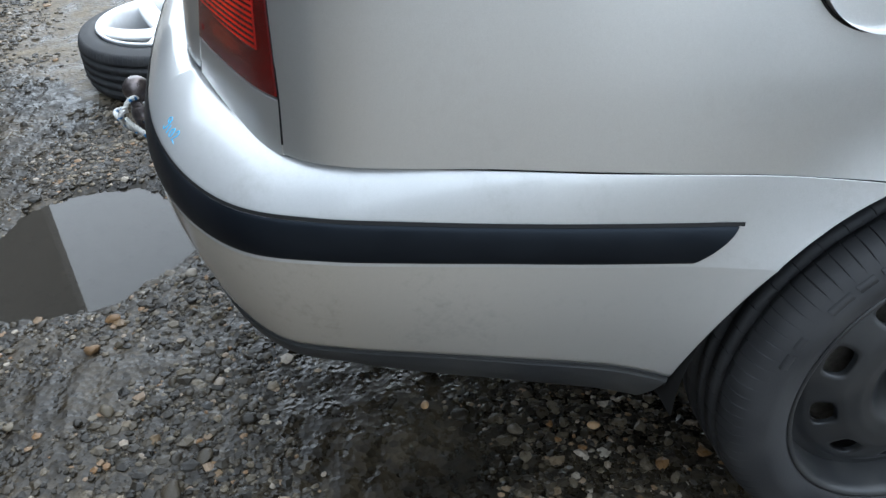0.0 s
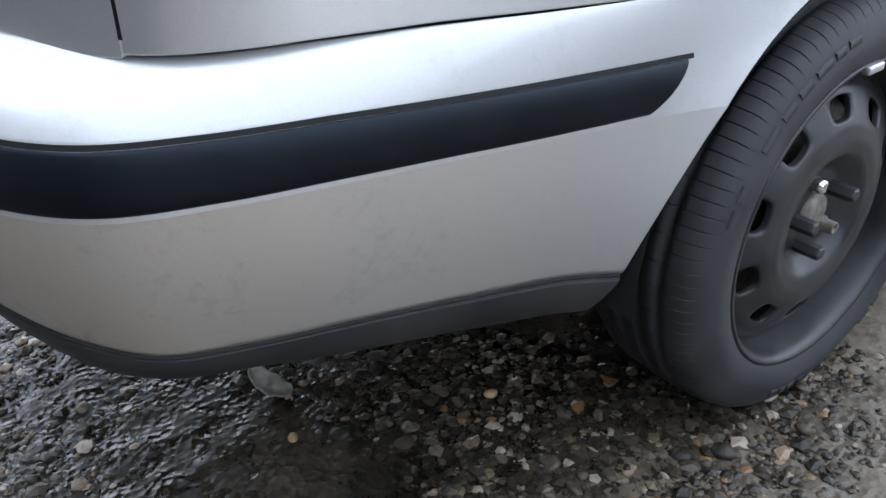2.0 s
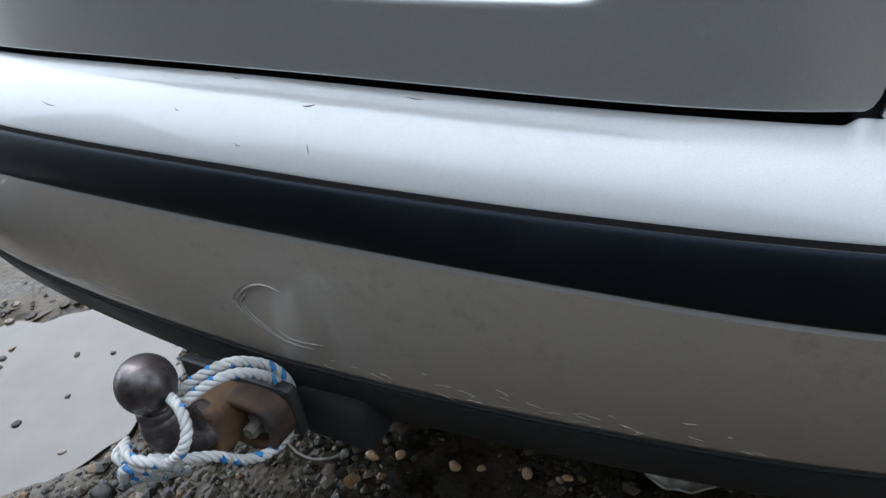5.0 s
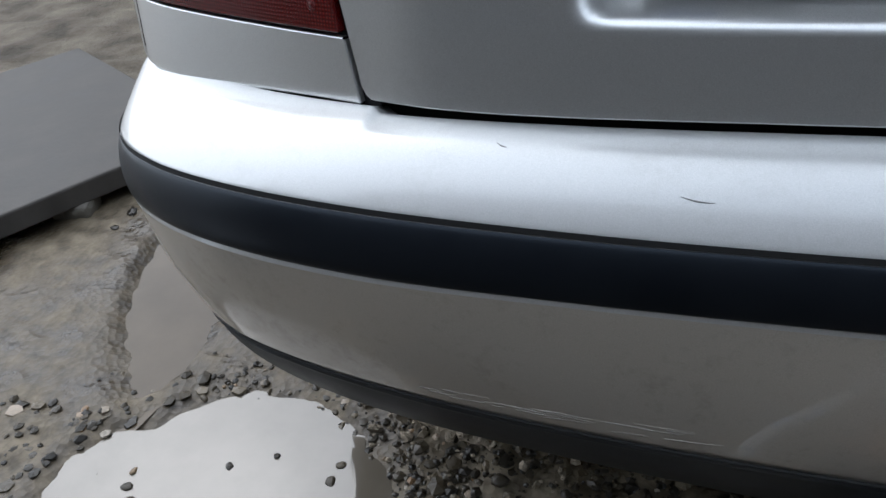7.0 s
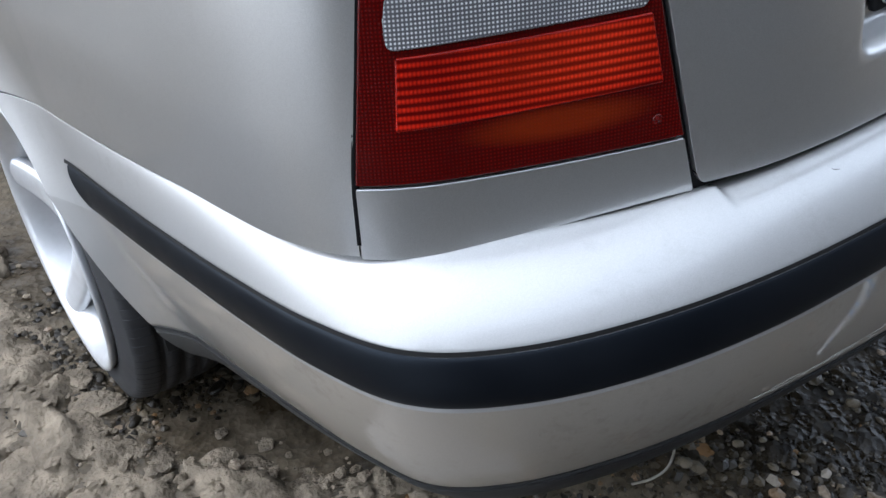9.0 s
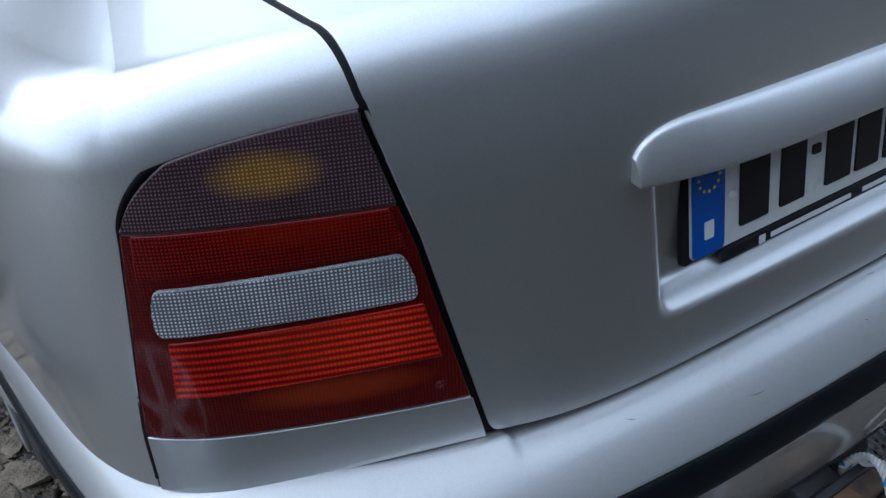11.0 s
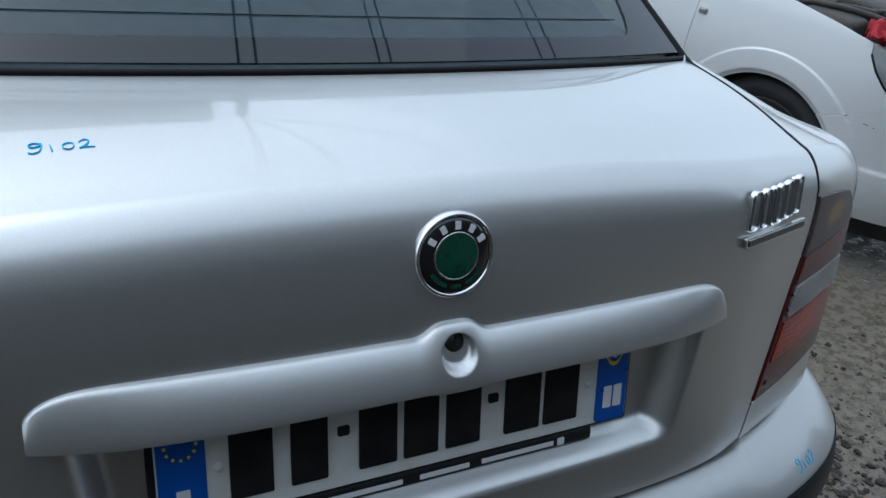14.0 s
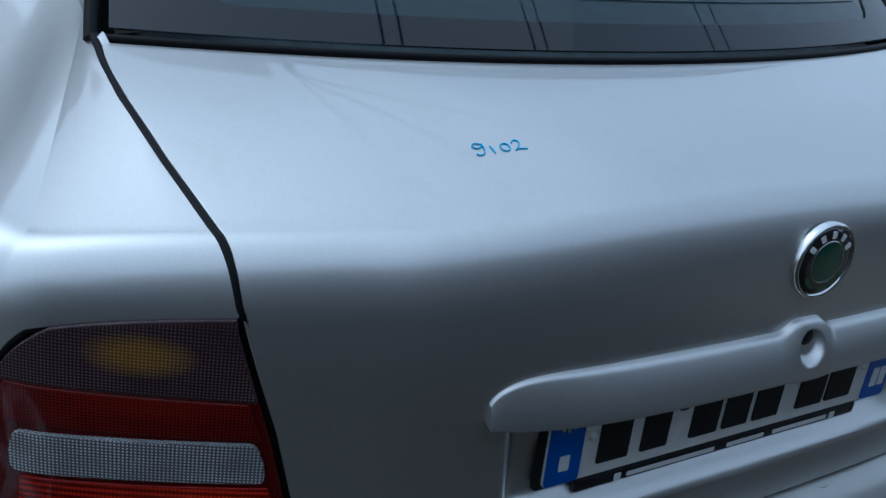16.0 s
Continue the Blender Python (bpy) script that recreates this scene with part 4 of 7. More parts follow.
part("roof", patch(roof_fn, lines(40), lines(30), sides=""), mat_paint, car, "silver roof")
wind = part("windscreen", patch(lambda a, b: (np.stack([(2 * a - 1) * (0.55 + 0.12 * (1 - b)), 2.45 + 0.72 * (1 - b) + 0.08 * np.cos((2 * a - 1) * 1.5) * (1 - b), 1.06 + 0.335 * b - 0.03 * np.abs(2 * a - 1) ** 3 * b], -1), np.stack([a, b], -1)), lines(30), lines(16), True, sides=""), mat_glass, car)
for s in (1, -1):
    # sail panel between the rear window and the side glass
    def pillar(a, b, s=s):
        u = U_WIN + 0.012 + (float(u_at_y(1.05)) - U_WIN - 0.012) * a
        lo = body(s * u, np.full_like(a, 2.979))
        before = body(s * u, np.full_like(a, 2.85))
        hi = np.stack([s * (0.520 + 0.010 * a), 1.20 + 0.25 * a, 1.385 - 0.01 * a], -1)
        run = lo - before
        run /= np.linalg.norm(run, axis=-1, keepdims=True)
        mid_ = lo + run * 0.05 * (0.3 + a[..., None]) + (hi - lo) * 0.25
        t = b[..., None]
        P = lo * (1 - t) ** 2 + mid_ * 2 * t * (1 - t) + hi * t**2
        P[..., 0] += s * 0.012 * np.sin(b * math.pi)
        return P, np.stack([a, b], -1)
    part("rear_pillar", patch(pillar, lines(30), lines(30), s < 0, sides=""), mat_paint, car, "silver rear roof pillar")

    def glass(a, b, s=s):
        lo = body(s * (float(u_at_y(1.07)) + (float(u_at_y(3.0)) - float(u_at_y(1.07))) * a), np.full_like(a, 2.96))
        hi = np.stack([s * (0.53 + 0.02 * np.sin(a * math.pi)), 1.45 + 1.02 * a, 1.385 + 0.01 * np.sin(a * math.pi)], -1)
        t = b[..., None]
        P = lo * (1 - t) + hi * t
        P[..., 0] += s * 0.03 * np.sin(b * math.pi)
        return P, np.stack([a, b], -1)
    part("side_window", patch(glass, lines(24), lines(12), s < 0, sides=""), mat_glass, car).visible_shadow = False
    # trim inside the rear pillar
    def trim(a, b, s=s):
        edge_, _ = rear_window(np.full_like(a, 0.5 + 0.488 * s), 0.02 + 0.94 * b)
        P = edge_ + np.stack([-s * (0.006 + 0.085 * a), 0.012 + 0.09 * a, -0.012 + 0.0 * a], -1)
        P[..., 2] -= 0.02 * np.sin(a * math.pi / 2)
        return P, np.stack([a, b], -1)
    part("pillar_trim", patch(trim, lines(10), lines(20), s > 0, sides=""), mat_pillar, car, "beige trim inside the pillar")
part("parcel_shelf", box(1.10, 0.62, 0.02, 0.004, 2, (0, 0.80, 1.085)), mat_shelf, car, "dark grey parcel shelf")
part("cabin_floor", box(1.30, 2.6, 0.04, 0.004, 2, (0, 2.0, 0.40)), mat_shelf, car)
for sx in (-0.36, 0.36):
    part("seat_back", box(0.5, 0.16, 0.62, 0.05, 4, (sx, 1.35, 0.90)), mat_shelf, car)
part("underbody", box(1.10, 3.6, 0.08, 0.02, 2, (0, 2.45, 0.42)), mat_dark, car)
for hub in (HUB_Y, FRONT_HUB_Y):
    for s in (1, -1):
        th = np.linspace(0.02, math.pi - 0.02, 40)
        P = np.array([[(s * xx, hub + 0.395 * math.cos(t), HUB_Z + 0.395 * math.sin(t)) for xx in (0.56, 0.70, 0.80, 0.845)] for t in th])
        w_ = Mb().grid(P, None, s > 0)
        w_.poly([(s * 0.56, hub + 0.395 * math.cos(t), HUB_Z + 0.395 * math.sin(t)) for t in th])
        part("wheel_arch_liner", w_, mat_liner, car)


# round fuel flap on the right flank ------------------------------
def flap(a, b):
    r = 0.0815 * b
    y, z = 0.803 + r * np.cos(2 * math.pi * a), 0.930 + r * np.sin(2 * math.pi * a)
    u = u_at_y(y)
    P = body(u, v_of(u, z))
    P[..., 0] += 0.0012
    return P, np.stack([y, z], -1)


flap_lid = part("fuel_flap", patch(flap, np.linspace(0, 1, 73), np.linspace(0.02, 1, 10), False, sides="d"), mat_paint, car, "round silver fuel flap")
ring, _ = flap(np.linspace(0, 1, 73)[:-1], np.full(72, 1.035))
part("flap_groove", tube(np.vstack([ring, ring[:1]]) - np.array((0.0012, 0, 0)), 0.0018, 8, False), mat_dark, flap_lid)


# ---------------------------------------------------------------- wheels
def tyre_mesh(grooves=104, low=False):
    """A worn road tyre round the x axis, its outer side at +x. Fine cross cuts run over the shoulders."""
    pitch = 2 * math.pi / grooves
    steps = np.array([0.0, 0.0030, 0.0052, 0.016, 0.030, 0.044, pitch - 0.0052, pitch - 0.0030])
    n = grooves * len(steps)
    prof = [(0.224, 0.088), (0.229, 0.094), (0.238, 0.0985), (0.248, 0.102), (0.257, 0.1035), (0.264, 0.1035), (0.268, 0.1025), (0.281, 0.099),
            (0.295, 0.093), (0.303, 0.087), (0.3085, 0.079), (0.3115, 0.070), (0.3138, 0.060), (0.3145, 0.052), (0.3065, 0.050), (0.3065, 0.043), (0.3150, 0.041),
            (0.3160, 0.020), (0.308, 0.018), (0.308, 0.010), (0.3162, 0.008), (0.3162, -0.008), (0.308, -0.010), (0.308, -0.018), (0.316, -0.02), (0.315, -0.041), (0.3065, -0.043), (0.3065, -0.05),
            (0.3145, -0.052), (0.311, -0.070), (0.302, -0.087), (0.280, -0.099), (0.245, -0.103), (0.224, -0.088)]
    if low:  # low sidewall on the larger alloy rim
        prof = [(0.236, 0.085), (0.240, 0.092), (0.247, 0.0955), (0.256, 0.0965), (0.264, 0.0965), (0.268, 0.0962), (0.272, 0.0955), (0.283, 0.093), (0.296, 0.089)] + prof[9:]
    pr = np.array(prof)
    th = (np.arange(grooves)[:, None] * pitch + steps).ravel()
    r = np.repeat(pr[None, :, 0], n, 0)
    h = np.repeat(pr[None, :, 1], n, 0)
    cut = (np.arange(n) % 8 == 0)
    for j, (rr, hh) in enumerate(prof):
        if rr > 0.300 and abs(hh) > 0.045:
            r[cut, j] -= 0.0085 if abs(hh) > 0.06 else 0.006
        elif rr > 0.312:
            r[(np.arange(n) % 16) == 0, j] -= 0.007
    P = np.stack([h, r * np.cos(th)[:, None], r * np.sin(th)[:, None]], -1)
    return Mb().grid(P, None, True, wrap_a=True)


def raised_marks(r, x, spans, height, width=0.012):
    """Moulded bars on a sidewall; spans are (start, length) in degrees."""
    mb = Mb()
    for a0, da in spans:
        th = np.radians(np.linspace(a0, a0 + da, 4))
        for rr0, rr1 in ((r - width / 2, r + width / 2),):
            P = np.array([[(x - 0.002, rr0 * math.cos(t), rr0 * math.sin(t)), (x + height, (rr0 + 0.001) * math.cos(t), (rr0 + 0.001) * math.sin(t)), (x + height, (rr1 - 0.001) * math.cos(t), (rr1 - 0.001) * math.sin(t)), (x - 0.002, rr1 * math.cos(t), rr1 * math.sin(t))] for t in th])
            mb.grid(P, None, True)
            mb.poly(P[0], False).poly(P[-1], True)
    return mb


def disc_height(r):
    """The face of the steel wheel: heights along the axle by radius."""
    return np.interp(r, [0.0, 0.030, 0.034, 0.066, 0.074, 0.095, 0.115, 0.135, 0.160, 0.184, 0.196, 0.209], [-0.008, -0.008, -0.010, -0.010, -0.004, 0.014, 0.017, 0.014, 0.003, -0.008, -0.018, -0.022])


def steel_disc():
    """The pressed disc with ten oval holes, one welded sheet."""
    mb = lathe([(r, disc_height(r)) for r in np.r_[0.030, 0.034, np.linspace(0.04, 0.135, 20)]], 80)
    mb.join(lathe([(r, disc_height(r)) for r in np.r_[np.linspace(0.1825, 0.2, 7), 0.209]], 80))
    turn_ = Euler((radians(17 - 18), 0, 0)).to_matrix().to_4x4()
    out = Mb().join(mb, turn_)
    half, m = math.pi / 10, 8
    side = np.linspace(-1, 1, m + 1)[:-1]
    ring = [(t, -1.0) for t in side] + [(1.0, t) for t in side] + [(-t, 1.0) for t in side] + [(-1.0, -t) for t in side]
    for i in range(10):
        c = radians(17 + 36 * i)
        rows = []
        for f in (-0.02, 0.0, 0.06, 0.3, 0.65, 1.0):
            ff, row = max(f, 0), []
            for du, dr in ring:
                q = (abs(du) ** 3 + abs(dr) ** 3) ** (-1 / 3)
                a0, r0 = c + du * q * 0.0235 / 0.160, 0.160 + dr * q * 0.0165
                a1, r1 = c + du * half, 0.15875 + dr * 0.02375
                a, r = a0 + (a1 - a0) * ff, r0 + (r1 - r0) * ff
                x = disc_height(r) - (0.010 if f < 0 else (0.0025 if f == 0 else 0))
                row.append((x, r * math.cos(a), r * math.sin(a)))
            rows.append(row)
        out.grid(np.array(rows), None, True, wrap_b=True)
    bm = bmesh.new()
    vs_ = [bm.verts.new(v) for v in out.v]
    for f in out.f:
        bm.faces.new([vs_[k] for k in f])
    bmesh.ops.remove_doubles(bm, verts=bm.verts[:], dist=2e-4)
    bmesh.ops.recalc_face_normals(bm, faces=bm.faces[:])
    return bm


def steel_wheel():
    w = thing("steel_wheel", "black pressed-steel wheel with exposed bolts and a worn tyre", "wheel")
    tyre = part("tyre", tyre_mesh(), mat_tyre, w, "worn black tyre")
    for span in [(100, 5), (106.5, 4), (112, 6), (120, 5), (127, 5), (134, 7), (150, 4), (156, 5), (250, 4), (255.5, 3), (260, 4), (266, 5), (300, 6), (308, 4), (330, 5)]:
        part("sidewall_mark", raised_marks(0.276, 0.0995, [span], 0.0022, 0.015), mat_tyre, tyre)
    part("rim", lathe([(0.220, 0.080), (0.224, 0.088), (0.2285, 0.091), (0.2298, 0.094), (0.228, 0.0965), (0.224, 0.096), (0.219, 0.090), (0.2165, 0.080), (0.214, 0.066), (0.212, 0.052), (0.208, 0.040), (0.207, -0.09), (0.22, -0.10), (0.226, -0.1)], 120), mat_steel, w, "black steel rim")
    part("disc", steel_disc(), mat_steel, w, "black steel disc with oval holes", at=Matrix.Translation((0.066, 0, 0)))
    part("hub_drum", lathe([(0.0, 0.025), (0.10, 0.025), (0.16, 0.02), (0.172, 0.0), (0.172, -0.07)], 48), mat_hub, w, "rusty brake disc behind the holes")
    part("hub_cap", lathe([(0.0, 0.067), (0.020, 0.0665), (0.0285, 0.064), (0.031, 0.058), (0.031, 0.05)], 48), mat_hub, w, "corroded hub centre")
    mat_cap = two_tone("black_bolt_cap", (0.015, 0.016, 0.018), (0.03, 0.03, 0.03), 40, (0.35, 0.5), 0.05)
    for i in range(5):
        a = radians(102 + 72 * i)
        at = Matrix.Translation((0.056, 0.05 * math.cos(a), 0.05 * math.sin(a)))
        if i in (0,):
            b = part("lock_bolt", lathe([(0.0, 0.020), (0.006, 0.021), (0.009, 0.020), (0.0115, 0.015), (0.0125, 0.008), (0.0125, -0.005)], 10), mat_chrome, w, "chrome locking wheel bolt", at=at)
        elif i == 3:
            b = part("bolt_head", lathe([(0.0, 0.012), (0.005, 0.012), (0.0052, 0.022), (0.0095, 0.023), (0.010, 0.02), (0.010, 0.005), (0.013, 0.004), (0.013, -0.005)], 18), mat_hub, w, "bare corroded wheel bolt", at=at)
        else:
            b = part("bolt_cap", lathe([(0.0, 0.040), (0.008, 0.040), (0.0105, 0.038), (0.0112, 0.034), (0.0115, -0.004)], 6), mat_cap, w, "black plastic bolt cap", smooth=False, at=at)
    part("valve", tube([(0.055, 0.204, 0.035), (0.075, 0.196, 0.036), (0.095, 0.186, 0.036)], [0.0055, 0.0045, 0.004], 12), mat_black, w, "rubber tyre valve")
    part("balance_weight", box(0.012, 0.036, 0.012, 0.003, 2, (0.097, 0.004, 0.222)), material("zinc_weight", (0.55, 0.55, 0.55), 0.4, 0.7), w, "clip-on balance weight")
    return w


def spoke_mesh(width0, width1, r0, r1, depth):
    rows = []
    for t in np.linspace(0, 1, 12):
        r = r0 + (r1 - r0) * t
        half = width0 + (width1 - width0) * t**1.3
        x = 0.066 + 0.034 * t - 0.010 * math.sin(t * math.pi)
        row = []
        for q in np.linspace(0, math.pi, 9):
            row.append((x + depth * (math.sin(q) ** 0.5 - 1) * 0.6, -half * math.cos(q), r))
        row += [(x - depth, half * 0.8, r), (x - depth, -half * 0.8, r)]
        rows.append(row)
    return Mb().grid(np.array(rows), None, False, wrap_b=True)


def alloy_wheel(name="alloy_wheel", label="silver five-spoke alloy wheel with a worn tyre"):
    w = thing(name, label, "wheel")
    part("tyre", tyre_mesh(104, True), mat_tyre, w, "black tyre")
    part("rim", lathe([(0.234, 0.085), (0.240, 0.096), (0.244, 0.103), (0.242, 0.1075), (0.234, 0.107), (0.225, 0.098), (0.216, 0.07), (0.210, 0.02), (0.208, -0.09), (0.232, -0.1)], 96), mat_alloy, w, "silver alloy rim")
    for i in range(5):
        part("spoke", spoke_mesh(0.040, 0.034, 0.035, 0.229, 0.03), mat_alloy, w, at=Euler((radians(72 * i + 10), 0, 0)).to_matrix().to_4x4())
    part("hub_face", lathe([(0.0, 0.068), (0.027, 0.068), (0.031, 0.064), (0.034, 0.066), (0.062, 0.064), (0.066, 0.05), (0.066, 0.0)], 48), mat_alloy, w)
    part("brake_back", lathe([(0.0, 0.005), (0.14, 0.005), (0.18, -0.02)], 48), mat_dark, w)
    return w


X_WHEEL = 0.770
wheel = steel_wheel()
wheel.matrix_basis = Matrix.Translation((X_WHEEL, HUB_Y, HUB_Z))
copy_thing(wheel, Matrix.Translation((0.755, FRONT_HUB_Y, HUB_Z)))
alloy = alloy_wheel()
alloy.matrix_basis = Matrix.Translation((-0.808, HUB_Y, HUB_Z)) @ Euler((0, radians(3.5), radians(3))).to_matrix().to_4x4() @ Euler((0, 0, math.pi)).to_matrix().to_4x4()  # tilted and turned so that the rim shows to the camera
copy_thing(alloy, Matrix.Translation((-0.755, FRONT_HUB_Y, HUB_Z)) @ Euler((0, 0, math.pi)).to_matrix().to_4x4())
loose = alloy_wheel("loose_wheel", "loose tyre on a silver five-spoke alloy wheel, lying on wet gravel")
loose.matrix_basis = Matrix.Translation((-1.50, -0.28, 0.112)) @ Euler((0, 0, radians(15))).to_matrix().to_4x4() @ Euler((0, radians(-87), 0)).to_matrix().to_4x4()

# ---------------------------------------------------------------- tow hitch and rope
hitch = thing("tow_hitch", "rusty tow ball hitch with bolted bracket under the bumper", "tow hitch")
mat_ball = two_tone("worn_ball_steel", (0.20, 0.175, 0.17), (0.055, 0.045, 0.044), 45, (0.22, 0.45), 0.1, 0.0006, 0.8)
mat_rust = two_tone("rusty_iron", (0.10, 0.055, 0.03), (0.03, 0.025, 0.022), 30, (0.6, 0.85), 0.35, 0.001, 0.2)
mat_rust_top = two_tone("orange_rust", (0.22, 0.12, 0.055), (0.07, 0.042, 0.026), 22, (0.55, 0.8), 0.3, 0.001, 0.1)
mat_iron = two_tone("black_iron", (0.018, 0.019, 0.021), (0.04, 0.038, 0.035), 25, (0.4, 0.65), 0.2, 0.0008, 0.3)
BALL = np.array((-0.050, -0.120, 0.517))
th = np.linspace(0.06, math.pi - 0.35, 22)
part("ball", lathe([(0.0, 0.0252), (0.0085, 0.0252)] + [(0.027 * math.sin(t), 0.027 * math.cos(t)) for t in th if t > 0.37], 48, "z"), mat_ball, hitch, "worn dark steel tow ball", at=Matrix.Translation(BALL))
neck = spline([BALL + (0, 0, -0.02), BALL + (0.002, 0.001, -0.036), BALL + (0.004, 0.004, -0.052), BALL + (0.008, 0.018, -0.072), BALL + (0.012, 0.04, -0.076)])
part("neck", tube(neck, np.interp(np.arange(len(neck)), [0, 10, 16, 34, len(neck)], [0.0135, 0.016, 0.021, 0.025, 0.024]), 24), mat_ball, hitch, "forged steel neck")
part("collar", lathe([(0.0155, 0.006), (0.0185, 0.004), (0.019, 0.0), (0.0185, -0.004), (0.016, -0.006)], 32, "z"), mat_ball, hitch, at=Matrix.Translation(BALL + (0.001, 0, -0.030)))
part("block", box(0.044, 0.058, 0.050, 0.006, 3), mat_rust_top, hitch, "orange rusted forged block", smooth=False, at=Matrix.Translation((-0.037, -0.068, 0.438)) @ Euler((radians(-3), 0, radians(3))).to_matrix().to_4x4())


def flange():
    """A pressed iron U round the bolt, facing the rear and open towards the block."""
    rows = []
    for t in np.linspace(-0.78 * math.pi, 0.72 * math.pi, 40):
        q = (abs(math.cos(t)) ** 3.2 + abs(math.sin(t)) ** 3.2) ** (-1 / 3.2)
        x, z = 0.034 * q * math.cos(t), 0.028 * q * math.sin(t)
        xi, zi = 0.024 * q * math.cos(t), 0.019 * q * math.sin(t)
        rows.append([(x, 0.012, z), (x, -0.016, z), (x * 0.97, -0.020, z * 0.97), (xi * 1.05, -0.020, zi * 1.05), (xi, -0.016, zi), (xi, 0.006, zi), (0, 0.006, 0)])
    return Mb().grid(np.array(rows), None, False)


part("flange", flange(), mat_rust, hitch, "rusty pressed flange round the bolt", at=Matrix.Translation((-0.002, -0.050, 0.437)))
part("bracket_plate", box(0.138, 0.014, 0.062, 0.004, 2), mat_iron, hitch, "black steel bracket plate", smooth=False, at=Matrix.Translation((-0.034, -0.035, 0.438)) @ Euler((radians(4), 0, 0)).to_matrix().to_4x4())
part("bolt", lathe([(0.0, -0.030), (0.0065, -0.030), (0.0075, -0.028), (0.0075, -0.016), (0.0120, -0.016), (0.0135, -0.014), (0.0135, 0.0)], 6, "y"), mat_hub, hitch, "hexagonal bolt", smooth=False, at=Matrix.Translation((0.004, -0.046, 0.434)))
part("washer", lathe([(0.0, -0.004), (0.0165, -0.004), (0.018, -0.002), (0.018, 0.004)], 28, "y"), mat_hub, hitch, at=Matrix.Translation((0.004, -0.045, 0.434)))
part("drawbar", box(0.07, 0.40, 0.055, 0.006, 2), mat_iron, hitch, at=Matrix.Translation((-0.04, 0.165, 0.42)))

# near-black box added in place of the shaded gap under the lip
part("side_bracket", box(0.09, 0.14, 0.065, 0.015, 3), mat_dark, hitch, "near-black box filling the shaded gap behind the plate", at=Matrix.Translation((0.045, 0.060, 0.402)))

mat_rope = two_tone("white_rope", (0.62, 0.61, 0.58), (0.42, 0.41, 0.38), 40, (0.75, 0.9), 0.4, 0.001)
mat_rope_blue = two_tone("blue_rope_fleck", (0.02, 0.16, 0.42), (0.03, 0.22, 0.5), 40, (0.75, 0.9), 0.3, 0.001)


def rope(parent, points, radius=0.0048, turns_per_m=42):
    """A three-strand laid rope along the points, with short blue flecks on two strands."""
    C = spline(points, 24)
    L = np.r_[0, np.cumsum(np.linalg.norm(np.diff(C, axis=0), axis=1))]
    n = max(30, int(L[-1] / 0.0015))
    S = np.linspace(0, L[-1], n)
    C = np.stack([np.interp(S, L, C[:, k]) for k in range(3)], -1)
    t = np.gradient(C, axis=0)
    t /= np.linalg.norm(t, axis=1)[:, None]
    ref = np.array((0.3, 0.2, 0.93))
    u = np.cross(t, ref)
    u /= np.linalg.norm(u, axis=1)[:, None]
    w = np.cross(t, u)
    for k in range(3):
        ph = 2 * math.pi * (S * turns_per_m + k / 3)
        P = C + radius * 0.56 * (np.cos(ph)[:, None] * u + np.sin(ph)[:, None] * w)
        part("rope_strand", tube(P, radius * 0.56, 8), mat_rope, parent, "white twisted polypropylene strand")
        if k < 2:
            step = 26
            for i in range(6 + 11 * k, n - 10, step):
                part("blue_fleck", tube(P[i : i + 6] + 0.0, radius * 0.595, 8), mat_rope_blue, parent)


ropes = thing("tow_rope", "white rope with blue flecks knotted round the tow ball neck", "rope")
EYE_R, EYE_U, EYE_D = np.array((0.85, 0.527, 0.0)), np.array((-0.281, 0.453, 0.846)), np.array((-0.446, 0.719, -0.533))


def knot(rows):
    """Points given to the right of, above and beyond the ball."""
    return [BALL + r * EYE_R + u * EYE_U + (d + 1.2 * max(0.0, -u - 0.055)) * EYE_D for r, u, d in rows]


rope(ropes, knot([(0.022, -0.012, 0.02), (0.046, 0.000, 0.022), (0.068, 0.006, 0.030), (0.090, 0.000, 0.046), (0.103, -0.014, 0.066), (0.107, -0.034, 0.088), (0.105, -0.060, 0.086), (0.100, -0.076, 0.050), (0.085, -0.086, 0.020), (0.064, -0.086, 0.004), (0.045, -0.074, -0.006), (0.020, -0.070, -0.014), (-0.006, -0.066, -0.012)]))
rope(ropes, knot([(0.026, -0.022, 0.012), (0.050, -0.009, 0.016), (0.072, -0.004, 0.024), (0.092, -0.011, 0.042), (0.102, -0.028, 0.070), (0.103, -0.046, 0.086)]))
rope(ropes, knot([(0.018, -0.012, -0.002), (0.034, -0.020, -0.024), (0.041, -0.038, -0.032), (0.035, -0.055, -0.033), (0.015, -0.068, -0.030), (-0.010, -0.076, -0.022), (-0.030, -0.086, -0.015), (-0.045, -0.10, 0.030), (-0.052, -0.113, 0.065), (-0.056, -0.122, 0.10), (-0.050, -0.130, 0.13)]))
rope(ropes, knot([(-0.026, -0.048, 0.004), (-0.014, -0.058, -0.024), (0.010, -0.068, -0.030), (0.012, -0.080, -0.016), (-0.012, -0.074, -0.020), (-0.034, -0.062, -0.006), (-0.030, -0.052, 0.010)]))
rope(ropes, knot([(-0.008, -0.070, -0.026), (-0.028, -0.072, -0.022), (-0.038, -0.086, -0.014), (-0.052, -0.095, 0.030), (-0.060, -0.108, 0.065), (-0.062, -0.125, 0.10)]))

# ---------------------------------------------------------------- ground


